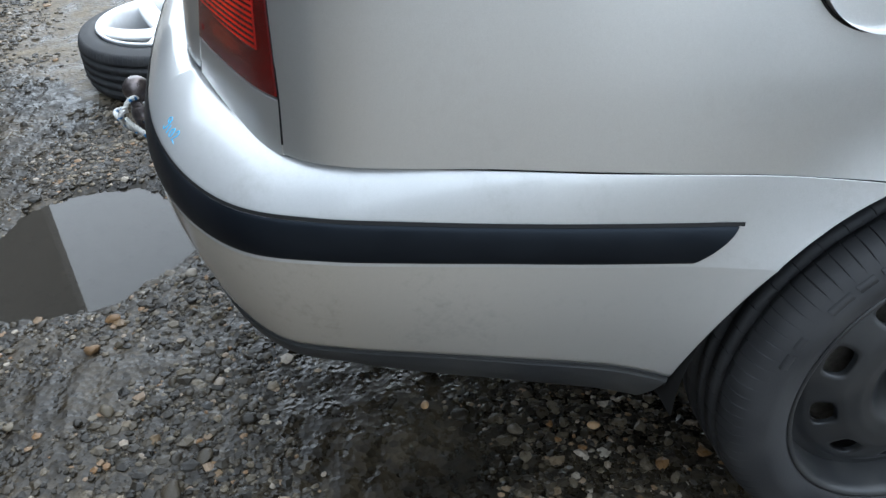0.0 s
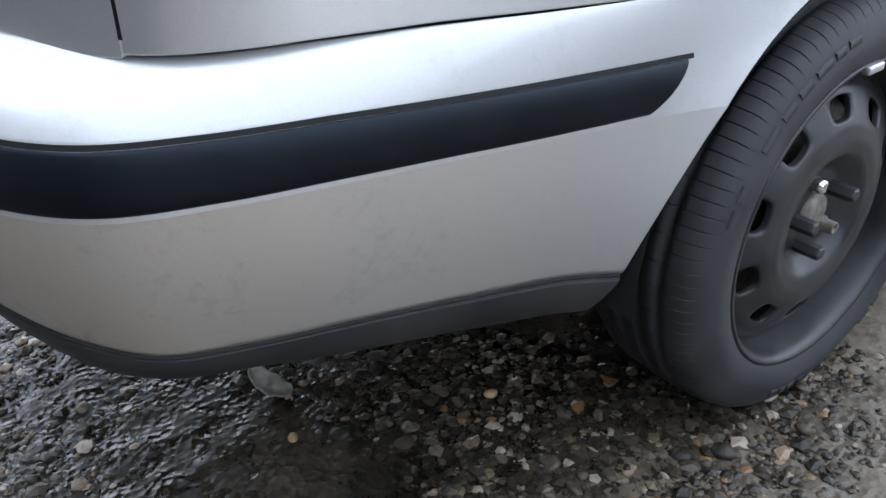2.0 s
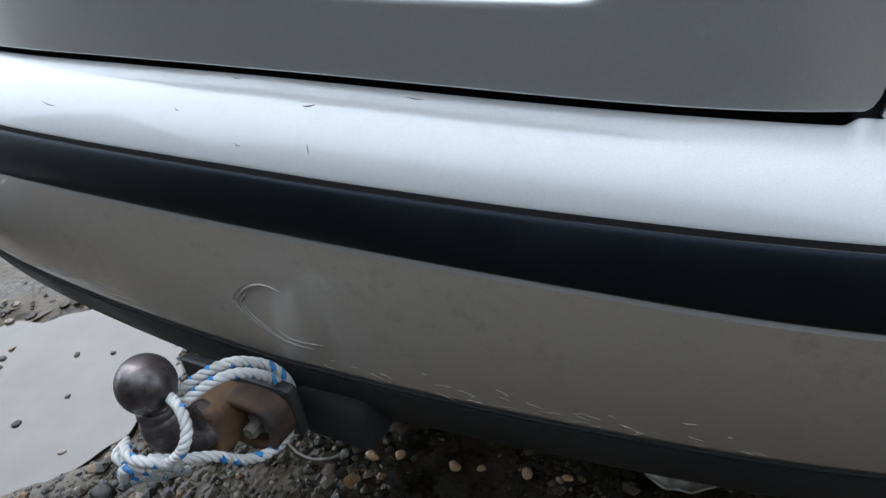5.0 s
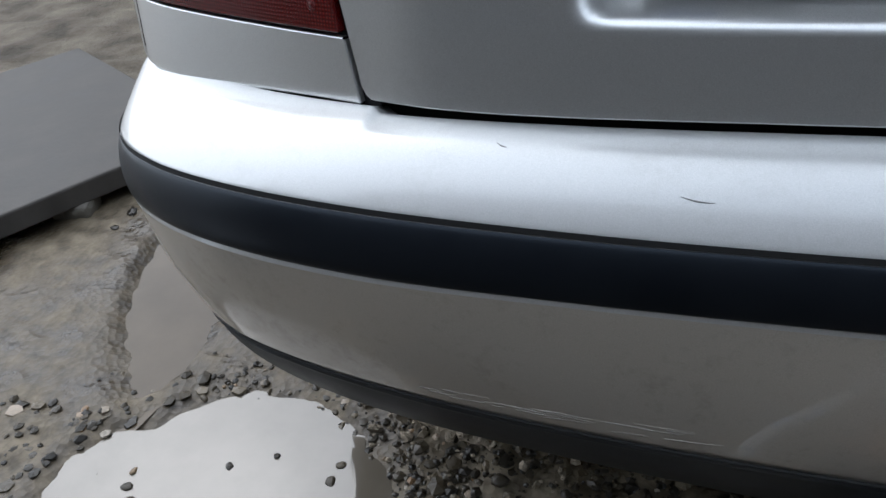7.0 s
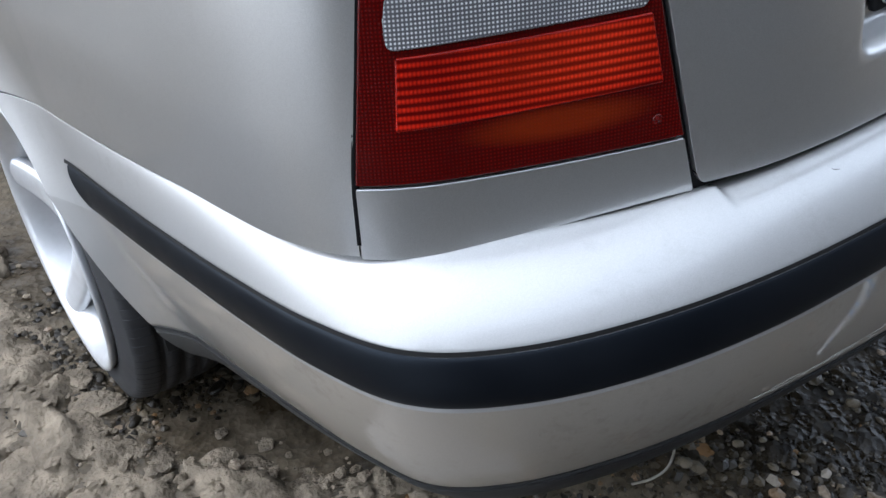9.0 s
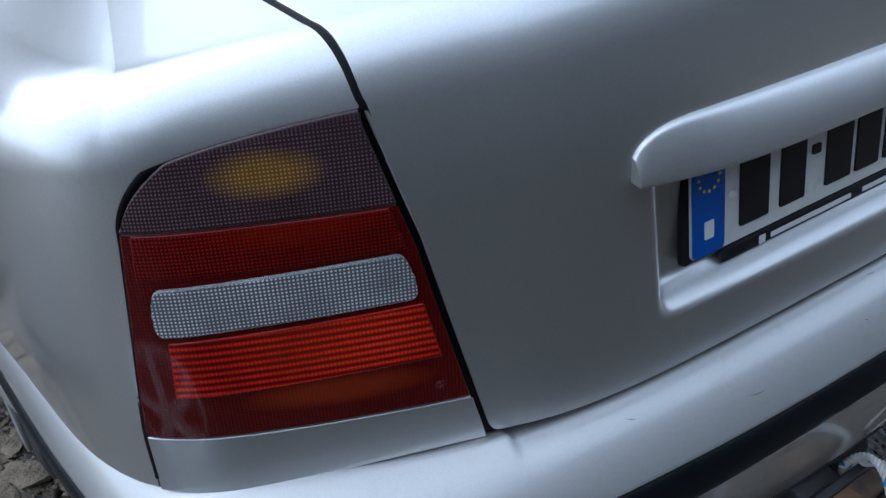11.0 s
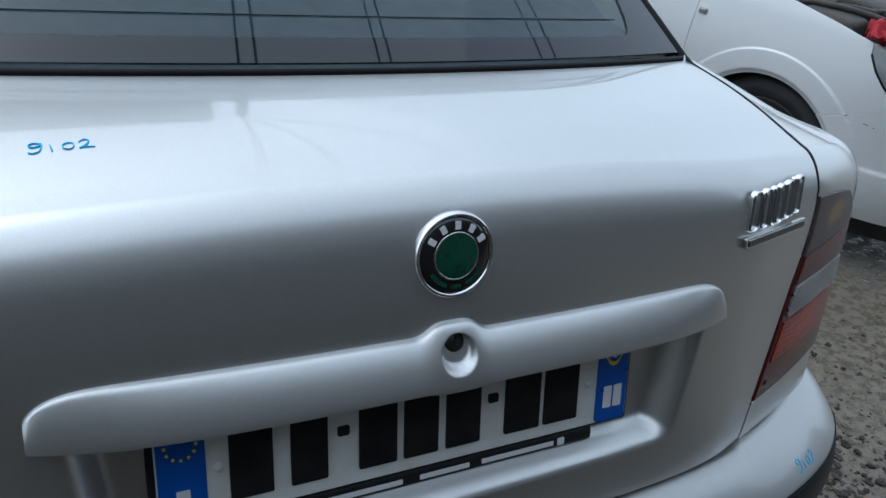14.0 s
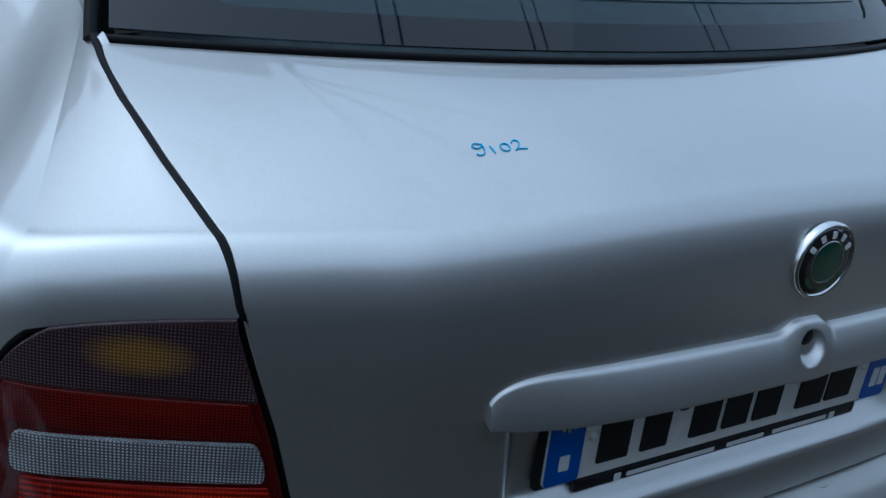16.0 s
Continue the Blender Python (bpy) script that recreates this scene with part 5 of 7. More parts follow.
def fbm(x, y, seed, octaves=4, base=1.0):
    out = np.zeros_like(x)
    r = np.random.RandomState(seed)
    amp, f = 1.0, base
    for _ in range(octaves):
        for _k in range(3):
            a = r.rand() * 6.28
            p = r.rand() * 6.28
            out += amp / 3 * np.sin(f * (1 + 0.35 * _k) * (x * math.cos(a) + y * math.sin(a)) * 6.28 + p + 1.3 * np.sin(f * 2.1 * (y * math.cos(a) - x * math.sin(a)) + p))
        amp *= 0.5
        f *= 2.03
    return out


def ellipse(x, y, cx, cy, rx, ry, turn, edge):
    c, s = math.cos(radians(turn)), math.sin(radians(turn))
    a, b = ((x - cx) * c + (y - cy) * s) / rx, (-(x - cx) * s + (y - cy) * c) / ry
    d = np.sqrt(a * a + b * b) + edge
    return np.clip((1.15 - d) / 0.3, 0, 1)


def ground_height(x, y):
    n = fbm(x, y, 3, 4, 0.55)
    e = 0.10 * fbm(x, y, 11, 3, 1.3)
    h = 0.010 * n
    for cx, cy, rx, ry, turn in ((-0.34, -0.42, 0.32, 0.27, -15), (-0.865, 0.19, 0.28, 0.25, 10), (-1.25, 1.02, 0.15, 0.60, 12), (-1.42, 1.57, 0.22, 0.09, 4), (-0.35, 0.85, 0.3, 0.2, 0)):
        m = smooth01(ellipse(x, y, cx, cy, rx, ry, turn, e))
        h = h * (1 - 0.8 * m) - 0.022 * m
    # broken concrete edge beside the car
    cx = np.interp(y, [0.3, 0.41, 0.53, 0.71, 0.86, 1.18, 1.5, 2.6], [-0.40, -0.52, -0.72, -0.90, -1.02, -1.08, -1.10, -1.10])
    ridge = np.exp(-(((x - cx + 0.03 * e * 5) / 0.095) ** 2)) * smooth01((y - 0.22) / 0.15) * (1 - smooth01((y - 2.2) / 0.6))
    h = h + 0.028 * ridge * (0.75 + 0.35 * fbm(x, y, 5, 3, 3.0))
    return h


def ground_axis(lo, hi, step, far):
    near = np.arange(lo, hi + 1e-6, step)
    out = [hi + step]
    while out[-1] < far:
        out.append(out[-1] + (out[-1] - (out[-2] if len(out) > 1 else hi)) * 1.25)
    left = [lo - (q - hi) for q in out][::-1]
    return np.r_[left, near, out]


gx, gy = ground_axis(-2.3, 1.9, 0.014, 400), ground_axis(-1.4, 2.2, 0.014, 400)
X, Y = np.meshgrid(gx, gy, indexing="ij")
fade = np.clip(1.6 - np.maximum(np.abs(X + 0.2) / 4.0, np.abs(Y - 0.4) / 4.0), 0, 1)
Z = ground_height(X, Y) * fade + 0.0035 * fbm(X, Y, 21, 3, 9.0) * fade
mat_ground = material("wet_gravel_ground", (0.1, 0.09, 0.08), 0.6)
big = noise_tex(mat_ground, 2.2, 8.0, 0.6)
mid = noise_tex(mat_ground, 26.0, 6.0, 0.65)
vor = node(mat_ground, "ShaderNodeTexVoronoi", Scale=70.0)
tcg = mat_ground.node_tree.nodes.new("ShaderNodeTexCoord")
link(mat_ground, tcg.outputs["Object"], vor.inputs["Vector"])
cg = ramp(mat_ground, big.outputs["Fac"], [(0.38, (0.008, 0.0064, 0.0042)), (0.5, (0.022, 0.0177, 0.0118)), (0.62, (0.048, 0.039, 0.0265))])
cs = ramp(mat_ground, vor.outputs["Color"], [(0.2, (0.55, 0.53, 0.50)), (0.8, (1.35, 1.3, 1.22))])
mg = mat_ground.node_tree.nodes.new("ShaderNodeMixRGB")
mg.blend_type = "MULTIPLY"
mg.inputs["Fac"].default_value = 1.0
link(mat_ground, cg.outputs["Color"], mg.inputs["Color1"])
link(mat_ground, cs.outputs["Color"], mg.inputs["Color2"])
sep = mat_ground.node_tree.nodes.new("ShaderNodeSeparateXYZ")
link(mat_ground, tcg.outputs["Object"], sep.inputs["Vector"])
side_mix = node(mat_ground, "ShaderNodeMath")
side_mix.operation = "MULTIPLY_ADD"
link(mat_ground, sep.outputs["X"], side_mix.inputs[0])
side_mix.inputs[1].default_value = -0.9
far_y = node(mat_ground, "ShaderNodeMath")
far_y.operation = "MULTIPLY_ADD"
link(mat_ground, sep.outputs["Y"], far_y.inputs[0])
far_y.inputs[1].default_value = 1.2
link(mat_ground, big.outputs["Fac"], far_y.inputs[2])
link(mat_ground, far_y.outputs["Value"], side_mix.inputs[2])
dry = ramp(mat_ground, side_mix.outputs["Value"], [(0.95, (0, 0, 0)), (1.35, (0.9,) * 3)])
earth = ramp(mat_ground, mid.outputs["Fac"], [(0.3, (0.045, 0.036, 0.024)), (0.7, (0.17, 0.142, 0.102))])
dm = mat_ground.node_tree.nodes.new("ShaderNodeMixRGB")
link(mat_ground, dry.outputs["Color"], dm.inputs["Fac"])
link(mat_ground, mg.outputs["Color"], dm.inputs["Color1"])
mud_ = mat_ground.node_tree.nodes.new("ShaderNodeMixRGB")  # wet mud between drier patches
mud_.blend_type = "MULTIPLY"
mud_.inputs["Fac"].default_value = 1.0
patchy = noise_tex(mat_ground, 5.5, 7.0, 0.62)
link(mat_ground, earth.outputs["Color"], mud_.inputs["Color1"])
link(mat_ground, ramp(mat_ground, patchy.outputs["Fac"], [(0.40, (0.38, 0.34, 0.29)), (0.60, (1.12, 1.10, 1.06))]).outputs["Color"], mud_.inputs["Color2"])
link(mat_ground, mud_.outputs["Color"], dm.inputs["Color2"])
shift_ = node(mat_ground, "ShaderNodeMath")
shift_.operation = "MULTIPLY_ADD"
link(mat_ground, sep.outputs["X"], shift_.inputs[0])
shift_.inputs[1].default_value = 0.9
fore_ = node(mat_ground, "ShaderNodeMath")
fore_.operation = "MULTIPLY_ADD"
link(mat_ground, sep.outputs["Y"], fore_.inputs[0])
fore_.inputs[1].default_value = 0.4
link(mat_ground, big.outputs["Fac"], fore_.inputs[2])
link(mat_ground, fore_.outputs["Value"], shift_.inputs[2])
gravel_fac = node(mat_ground, "ShaderNodeMapRange")
link(mat_ground, shift_.outputs["Value"], gravel_fac.inputs["Value"])
gravel_fac.inputs["From Min"].default_value = 1.35
gravel_fac.inputs["From Max"].default_value = 2.05
pale = ramp(mat_ground, mid.outputs["Fac"], [(0.3, (0.07, 0.058, 0.043)), (0.7, (0.22, 0.188, 0.145))])
dm2 = mat_ground.node_tree.nodes.new("ShaderNodeMixRGB")
link(mat_ground, gravel_fac.outputs["Result"], dm2.inputs["Fac"])
link(mat_ground, dm.outputs["Color"], dm2.inputs["Color1"])
link(mat_ground, pale.outputs["Color"], dm2.inputs["Color2"])
link(mat_ground, dm2.outputs["Color"], bsdf(mat_ground).inputs["Base Color"])
rg = ramp(mat_ground, mid.outputs["Fac"], [(0.42, (0.10,) * 3), (0.62, (0.6,) * 3)])
rmax = mat_ground.node_tree.nodes.new("ShaderNodeMixRGB")
link(mat_ground, dry.outputs["Color"], rmax.inputs["Fac"])
link(mat_ground, rg.outputs["Color"], rmax.inputs["Color1"])
link(mat_ground, ramp(mat_ground, patchy.outputs["Fac"], [(0.40, (0.24,) * 3), (0.60, (0.7,) * 3)]).outputs["Color"], rmax.inputs["Color2"])
link(mat_ground, rmax.outputs["Color"], bsdf(mat_ground).inputs["Roughness"])
addh = node(mat_ground, "ShaderNodeMath")
addh.operation = "ADD"
link(mat_ground, vor.outputs["Distance"], addh.inputs[0])
link(mat_ground, mid.outputs["Fac"], addh.inputs[1])
add_bump(mat_ground, addh.outputs["Value"], 0.5, 0.005)
ground = part("ground", Mb().grid(np.stack([X, Y, Z], -1), np.stack([X, Y], -1)), mat_ground)
tagged(ground, "wet grey gravel and mud with puddles", "ground", kind="structure")

# unseen walls, added and sized to block sky light and darken reflections
mat_yard = two_tone("yard_wall_render", (0.055, 0.055, 0.057), (0.09, 0.09, 0.092), 1.2, (0.8, 0.95), 0.5, 0.01)
for name_, sx, sy, px_, py_ in (("wall_south", 26.0, 0.3, 3.85, -8.0), ("wall_west", 0.3, 4.4, -9.0, -5.95), ("wall_east", 0.3, 8.0, 17.0, -4.0), ("wall_north", 5.0, 0.3, -6.65, 9.0)):
    tall_ = {"wall_north": 4.6, "wall_south": 10.0, "wall_west": 6.6}.get(name_, 4.6)
    tagged(part(name_, box(sx, sy, tall_, 0.02, 1), mat_yard, at=Matrix.Translation((px_, py_, tall_ / 2 - 0.1))), "unseen plain wall added to block sky light", "wall", kind="structure")

mat_brick = two_tone("red_brick", (0.22, 0.045, 0.03), (0.30, 0.08, 0.055), 18, (0.7, 0.9), 0.4, 0.002)
mat_house = two_tone("pale_house_render", (0.46, 0.44, 0.40), (0.36, 0.34, 0.31), 1.5, (0.8, 0.95), 0.4, 0.006)
house = part("wall_house", box(5.5, 0.3, 5.85, 0.02, 1), mat_house, at=Matrix.Translation((-1.35, 9.0, 2.825)))
tagged(house, "pale rendered house wall with bare red brick patches", "wall", kind="structure")
part("corner_post", box(0.16, 0.06, 5.7, 0.01, 1, (-2.66, -0.18, 0.0)), mat_yard, house, "grey corner strip")
for bx_, bz_, sx_, sz_ in ((-3.62, 4.38, 0.44, 0.42), (-3.74, 4.92, 0.30, 0.40), (-3.34, 4.84, 0.34, 0.34), (-3.10, 5.02, 0.26, 0.72), (-3.50, 5.28, 0.42, 0.24)):
    part("brick_patch", box(sx_, 0.02, sz_, 0.006, 1), mat_brick, house, "bare red brick patch", at=Matrix.Translation((bx_ + 1.35, -0.155, bz_ - 2.825)))

pole = thing("utility_pole", "weathered grey wooden pole carrying the overhead cables", "pole")
mat_pole = two_tone("weathered_pole", (0.10, 0.085, 0.065), (0.16, 0.14, 0.11), 6, (0.7, 0.9), 0.4, 0.004)
part("post", lathe([(0.0, 7.0), (0.10, 7.0), (0.115, 6.9), (0.15, -0.1)], 20, "z"), mat_pole, pole, at=Matrix.Translation((2.5, 12.0, 0.0)))
part("insulator", lathe([(0.0, 7.15), (0.03, 7.14), (0.045, 7.05), (0.03, 6.98)], 16, "z"), mat_dark, pole, at=Matrix.Translation((2.5, 12.0, 0.0)))
for x_ in (-0.95, -0.55, 2.6, 2.95, 9.6, 10.6):
    cable_ = [(x_ + (2.5 - x_) * t, -7.86 + (12.0 + 7.86) * t, 6.7 + 0.38 * t - 1.6 * t * (1 - t)) for t in np.linspace(0, 1, 40)]
    tagged(part("overhead_cable", tube(cable_, 0.016, 6), mat_black), "black overhead cable from the wall to a pole", "cable", group="overhead cables")

mat_water = material("puddle_water", (0.035, 0.031, 0.025), 0.01, 0.0)
# base paled and IOR raised to stand in for the bright mirrored sky
mat_silt_sky = two_tone("silty_water_sky_tone", (0.085, 0.073, 0.056), (0.115, 0.10, 0.08), 6, (0.01, 0.03), 0.01, 0.0005)
bsdf(mat_silt_sky).inputs["IOR"].default_value = 1.6
bsdf(mat_ground).inputs["Specular IOR Level"].default_value = 0.27
bsdf(mat_water).inputs["IOR"].default_value = 1.34
bsdf(mat_water).inputs["Transmission Weight"].default_value = 0.25
ripple = noise_tex(mat_water, 30.0, 2.0)
add_bump(mat_water, ripple.outputs["Fac"], 0.004, 0.0005)
mat_mud_water = two_tone("muddy_water", (0.050, 0.037, 0.023), (0.075, 0.056, 0.036), 5, (0.02, 0.05), 0.01, 0.0005)
bsdf(mat_mud_water).inputs["IOR"].default_value = 1.33
bsdf(mat_mud_water).inputs["Specular IOR Level"].default_value = 0.36
for cx, cy, rx, ry, turn, lab in ((-0.34, -0.46, 0.46, 0.36, -15, "shallow rain puddle in wet gravel"), (-0.868, 0.175, 0.285, 0.27, 10, "silty grey rain puddle beside the tow bar, paled for the mirrored sky"), (-1.27, 1.02, 0.28, 0.72, 12, "muddy puddle beside broken concrete")):
    a = np.linspace(0, 2 * math.pi, 96, endpoint=False)
    c, s = math.cos(radians(turn)), math.sin(radians(turn))
    w_ = 1 + 0.07 * np.sin(3 * a + 9 * cx) + 0.05 * np.sin(5 * a + 4 * cy) + 0.03 * np.sin(11 * a + cx) + 0.015 * np.sin(19 * a)
    pts = [(cx + rx * k_ * math.cos(t) * c - ry * k_ * math.sin(t) * s, cy + rx * k_ * math.cos(t) * s + ry * k_ * math.sin(t) * c, -0.0145 if "muddy" in lab else -0.0125) for t, k_ in zip(a, w_)]
    tagged(part("puddle", Mb().poly(pts), mat_mud_water if "muddy" in lab else (mat_silt_sky if "silty" in lab else mat_water)), lab, "puddle", kind="structure")


def stone_mesh(seed, sub=1):
    r = np.random.RandomState(seed)
    bm = bmesh.new()
    bmesh.ops.create_icosphere(bm, subdivisions=sub, radius=1.0)
    k = [(r.randn(3), r.uniform(0.5, 0.9)) for _ in range(5)]
    for v in bm.verts:
        for d, lim in k:
            d = d / np.linalg.norm(d)
            h = v.co.x * d[0] + v.co.y * d[1] + v.co.z * d[2]
            if h > lim:
                v.co -= Vector(d) * (h - lim)
        v.co *= 1 + 0.10 * noise.noise(v.co * 1.7 + Vector((seed, 0, 0)))
    for v in bm.verts:
        v.co.z *= 0.55
    return bm


mat_stone = material("pebbles", (0.2, 0.19, 0.17), 0.5)
oi = mat_stone.node_tree.nodes.new("ShaderNodeObjectInfo")
geo = mat_stone.node_tree.nodes.new("ShaderNodeNewGeometry")
addr = node(mat_stone, "ShaderNodeMath")
addr.operation = "ADD"
link(mat_stone, oi.outputs["Random"], addr.inputs[0])
link(mat_stone, geo.outputs["Random Per Island"], addr.inputs[1])
frac = node(mat_stone, "ShaderNodeMath")
frac.operation = "FRACT"
link(mat_stone, addr.outputs["Value"], frac.inputs[0])
sc_ = ramp(mat_stone, frac.outputs["Value"], [(0.0, (0.00954, 0.0075, 0.00473)), (0.45, (0.02544, 0.02, 0.01247)), (0.76, (0.05936, 0.047, 0.0301)), (0.91, (0.1325, 0.108, 0.0731)), (0.945, (0.17, 0.092, 0.036)), (1.0, (0.30, 0.265, 0.215))])
grain = noise_tex(mat_stone, 90.0)
gm = mat_stone.node_tree.nodes.new("ShaderNodeMixRGB")
gm.blend_type = "MULTIPLY"
gm.inputs["Fac"].default_value = 0.6
link(mat_stone, sc_.outputs["Color"], gm.inputs["Color1"])
link(mat_stone, ramp(mat_stone, grain.outputs["Fac"], [(0.3, (0.6,) * 3), (0.7, (1.1,) * 3)]).outputs["Color"], gm.inputs["Color2"])
link(mat_stone, gm.outputs["Color"], bsdf(mat_stone).inputs["Base Color"])
link(mat_stone, ramp(mat_stone, grain.outputs["Fac"], [(0.35, (0.2,) * 3), (0.65, (0.55,) * 3)]).outputs["Color"], bsdf(mat_stone).inputs["Roughness"])
bsdf(mat_stone).inputs["Specular IOR Level"].default_value = 0.3
add_bump(mat_stone, grain.outputs["Fac"], 0.3, 0.001)


def stone_density(x, y):
    """How thick the gravel lies: sparse in mud and puddles."""
    d = 0.48 + 1.05 * fbm(x, y, 31, 4, 0.9)
    for cx, cy, rx, ry, turn in ((-0.34, -0.42, 0.32, 0.27, -15), (-0.865, 0.19, 0.28, 0.25, 10), (-1.24, 0.93, 0.15, 0.46, 12)):
        d = d * (1 - 0.93 * smooth01(ellipse(x, y, cx, cy, rx, ry, turn, 0.1 * fbm(x, y, 11, 3, 1.3)) * 1.3))
    return np.clip(d, 0, 1) * np.where(x < -1.0, 0.6, 1.0)


protos = []
for k in range(8):
    bm = stone_mesh(k + 1, 0)
    bm.verts.ensure_lookup_table()
    protos.append((np.array([v.co[:] for v in bm.verts]), [[v.index for v in f.verts] for f in bm.faces]))
    bm.free()


def scatter(count, x0, x1, y0, y1, size, seed, dens=True):
    r = np.random.RandomState(seed)
    x, y = r.uniform(x0, x1, count), r.uniform(y0, y1, count)
    keep = r.rand(count) < stone_density(x, y) if dens else np.ones(count, bool)
    x, y = x[keep], y[keep]
    s = size[0] * (size[1] / size[0]) ** (r.rand(len(x)) ** 2.2)
    return x, y, ground_height(x, y), s, r


vs, fs, off = [], [], 0
for count, area, size, seed in ((95000, (-1.0, 1.5, -0.95, 1.2), (0.0022, 0.0105), 41), (24000, (-1.2, 1.7, -1.1, 1.4), (0.006, 0.018), 42), (6000, (-4.5, 4.0, -3.5, 4.5), (0.005, 0.020), 43), (22000, (-3.2, -0.9, -1.7, 0.35), (0.006, 0.019), 44), (7000, (1.0, 3.8, -0.4, 2.6), (0.0035, 0.012), 45)):
    x, y, z, s, r = scatter(count, *area, size, seed)
    for i in range(len(x)):
        V, F = protos[r.randint(8)]
        a = r.rand() * 6.28
        c, sn = math.cos(a), math.sin(a)
        st = s[i] * r.uniform(0.75, 1.3)
        W = np.stack([(V[:, 0] * c - V[:, 1] * sn) * s[i], (V[:, 0] * sn + V[:, 1] * c) * st, V[:, 2] * s[i] * r.uniform(0.6, 1.1)], -1) + (x[i], y[i], z[i] + 0.05 * s[i])
        vs.append(W)
        fs += [[off + k for k in f] for f in F]
        off += len(W)
me = bpy.data.meshes.new("gravel")
me.from_pydata(np.concatenate(vs).tolist(), [], fs)
me.materials.append(mat_stone)
gravel = tagged(new("gravel", me), "loose wet grey and tan gravel", "gravel", kind="stuff")

stone_data = []
for k in range(8):
    m_ = bpy.data.meshes.new("stone")
    bm = stone_mesh(k + 51, 2)
    bm.to_mesh(m_)
    bm.free()
    m_.polygons.foreach_set("use_smooth", [True] * len(m_.polygons))
    m_.materials.append(mat_stone)
    stone_data.append(m_)
x, y, z, s, r = scatter(700, -1.0, 1.3, -0.7, 1.3, (0.010, 0.024), 77)
for i in range(min(290, len(x))):
    ob = new("stone", stone_data[r.randint(8)])
    ob.parent = ground
    ob.matrix_basis = Matrix.LocRotScale((x[i], y[i], z[i] + 0.2 * s[i]), Euler((r.uniform(-0.3, 0.3), r.uniform(-0.3, 0.3), r.rand() * 6.28)), Vector((s[i], s[i] * r.uniform(0.65, 1.0), s[i] * r.uniform(0.6, 1.0))))

r = np.random.RandomState(61)
for k in range(16):  # stones that stand out of the silty puddle
    a_, q_ = r.rand() * 6.28, math.sqrt(r.rand())
    px_, py_, ps_ = -0.87 + 0.24 * q_ * math.cos(a_), 0.17 + 0.21 * q_ * math.sin(a_), r.uniform(0.006, 0.014)
    ob = new("stone", stone_data[r.randint(8)])
    ob.parent = ground
    ob.matrix_basis = Matrix.LocRotScale((px_, py_, -0.0125), Euler((r.uniform(-0.2, 0.2), r.uniform(-0.2, 0.2), r.rand() * 6.28)), Vector((ps_, ps_ * 0.75, ps_ * 0.6)))

# ---------------------------------------------------------------- things lying beside the car
def rough_box(sx, sy, sz, seed, amount=0.005):
    """A broken block: a box with worn corners and an uneven face."""
    bm = box(sx, sy, sz, min(sx, sy, sz) * 0.18, 2)
    bmesh.ops.subdivide_edges(bm, edges=bm.edges[:], cuts=5, use_grid_fill=True)
    for v in bm.verts:
        p = v.co + Vector((seed, seed * 2.3, 0))
        v.co += v.co.normalized() * amount * (noise.noise(p * 22) + 0.6 * noise.noise(p * 60))
    return bm


mat_board = two_tone("weathered_board", (0.05, 0.046, 0.042), (0.085, 0.079, 0.072), 7, (0.5, 0.75), 0.3, 0.002)
bsdf(mat_board).inputs["Specular IOR Level"].default_value = 0.15
slab = part("paving_slab", box(0.95, 0.95, 0.058, 0.006, 2), mat_board, smooth=False, at=Matrix.Translation((-2.02, 1.125, 0.062)) @ Euler((0, 0, radians(-33.5))).to_matrix().to_4x4())
tagged(slab, "flat weathered grey board lying raised over a muddy puddle", "board")
mat_concrete = two_tone("broken_concrete", (0.07, 0.064, 0.053), (0.14, 0.128, 0.107), 9, (0.7, 0.9), 0.6, 0.004)
for (bx_, by_, bz_, rot, mat, sc) in ((-1.43, 1.12, 0.012, 50, mat_concrete, (0.10, 0.07, 0.05)), (-1.36, 1.18, 0.012, 62, mat_concrete, (0.11, 0.09, 0.05)), (-1.62, 0.95, 0.015, 10, mat_concrete, (0.1, 0.08, 0.05))):
    tagged(part("concrete_chunk", rough_box(*sc, bx_ * 7), mat, smooth=False, at=Matrix.Translation((bx_, by_, bz_)) @ Euler((0.1, 0.05, radians(rot))).to_matrix().to_4x4()), "grey concrete chunk propping the board", "rubble")
mat_ridge = two_tone("crumbled_concrete", (0.10, 0.079, 0.053), (0.29, 0.24, 0.175), 14, (0.7, 0.95), 1.0, 0.012, fine=85)


def ridge_fn(a, b):
    y = 0.28 + 1.9 * a
    cx = np.interp(y, [0.28, 0.41, 0.53, 0.71, 0.86, 1.18, 1.5, 2.6], [-0.40, -0.52, -0.72, -0.90, -1.02, -1.08, -1.10, -1.10])
    w = (2 * b - 1) * (0.11 + 0.03 * smooth01((y - 0.6) / 0.3) + 0.05 * fbm(y, 0 * y, 91, 3, 1.7) * 0.6)
    x = cx + w - 0.01
    edge = np.clip(1 - np.abs(2 * b - 1), 0, 1) ** 0.5 * np.clip(np.minimum(a, 1 - a) * 12, 0, 1)
    lump = fbm(x, y, 63, 4, 3.2)
    z = ground_height(x, y) - 0.022 + edge * (0.041 + 0.016 * lump + 0.017 * fbm(x, y, 64, 4, 11.0))
    return np.stack([x, y, z], -1), np.stack([x, y], -1)


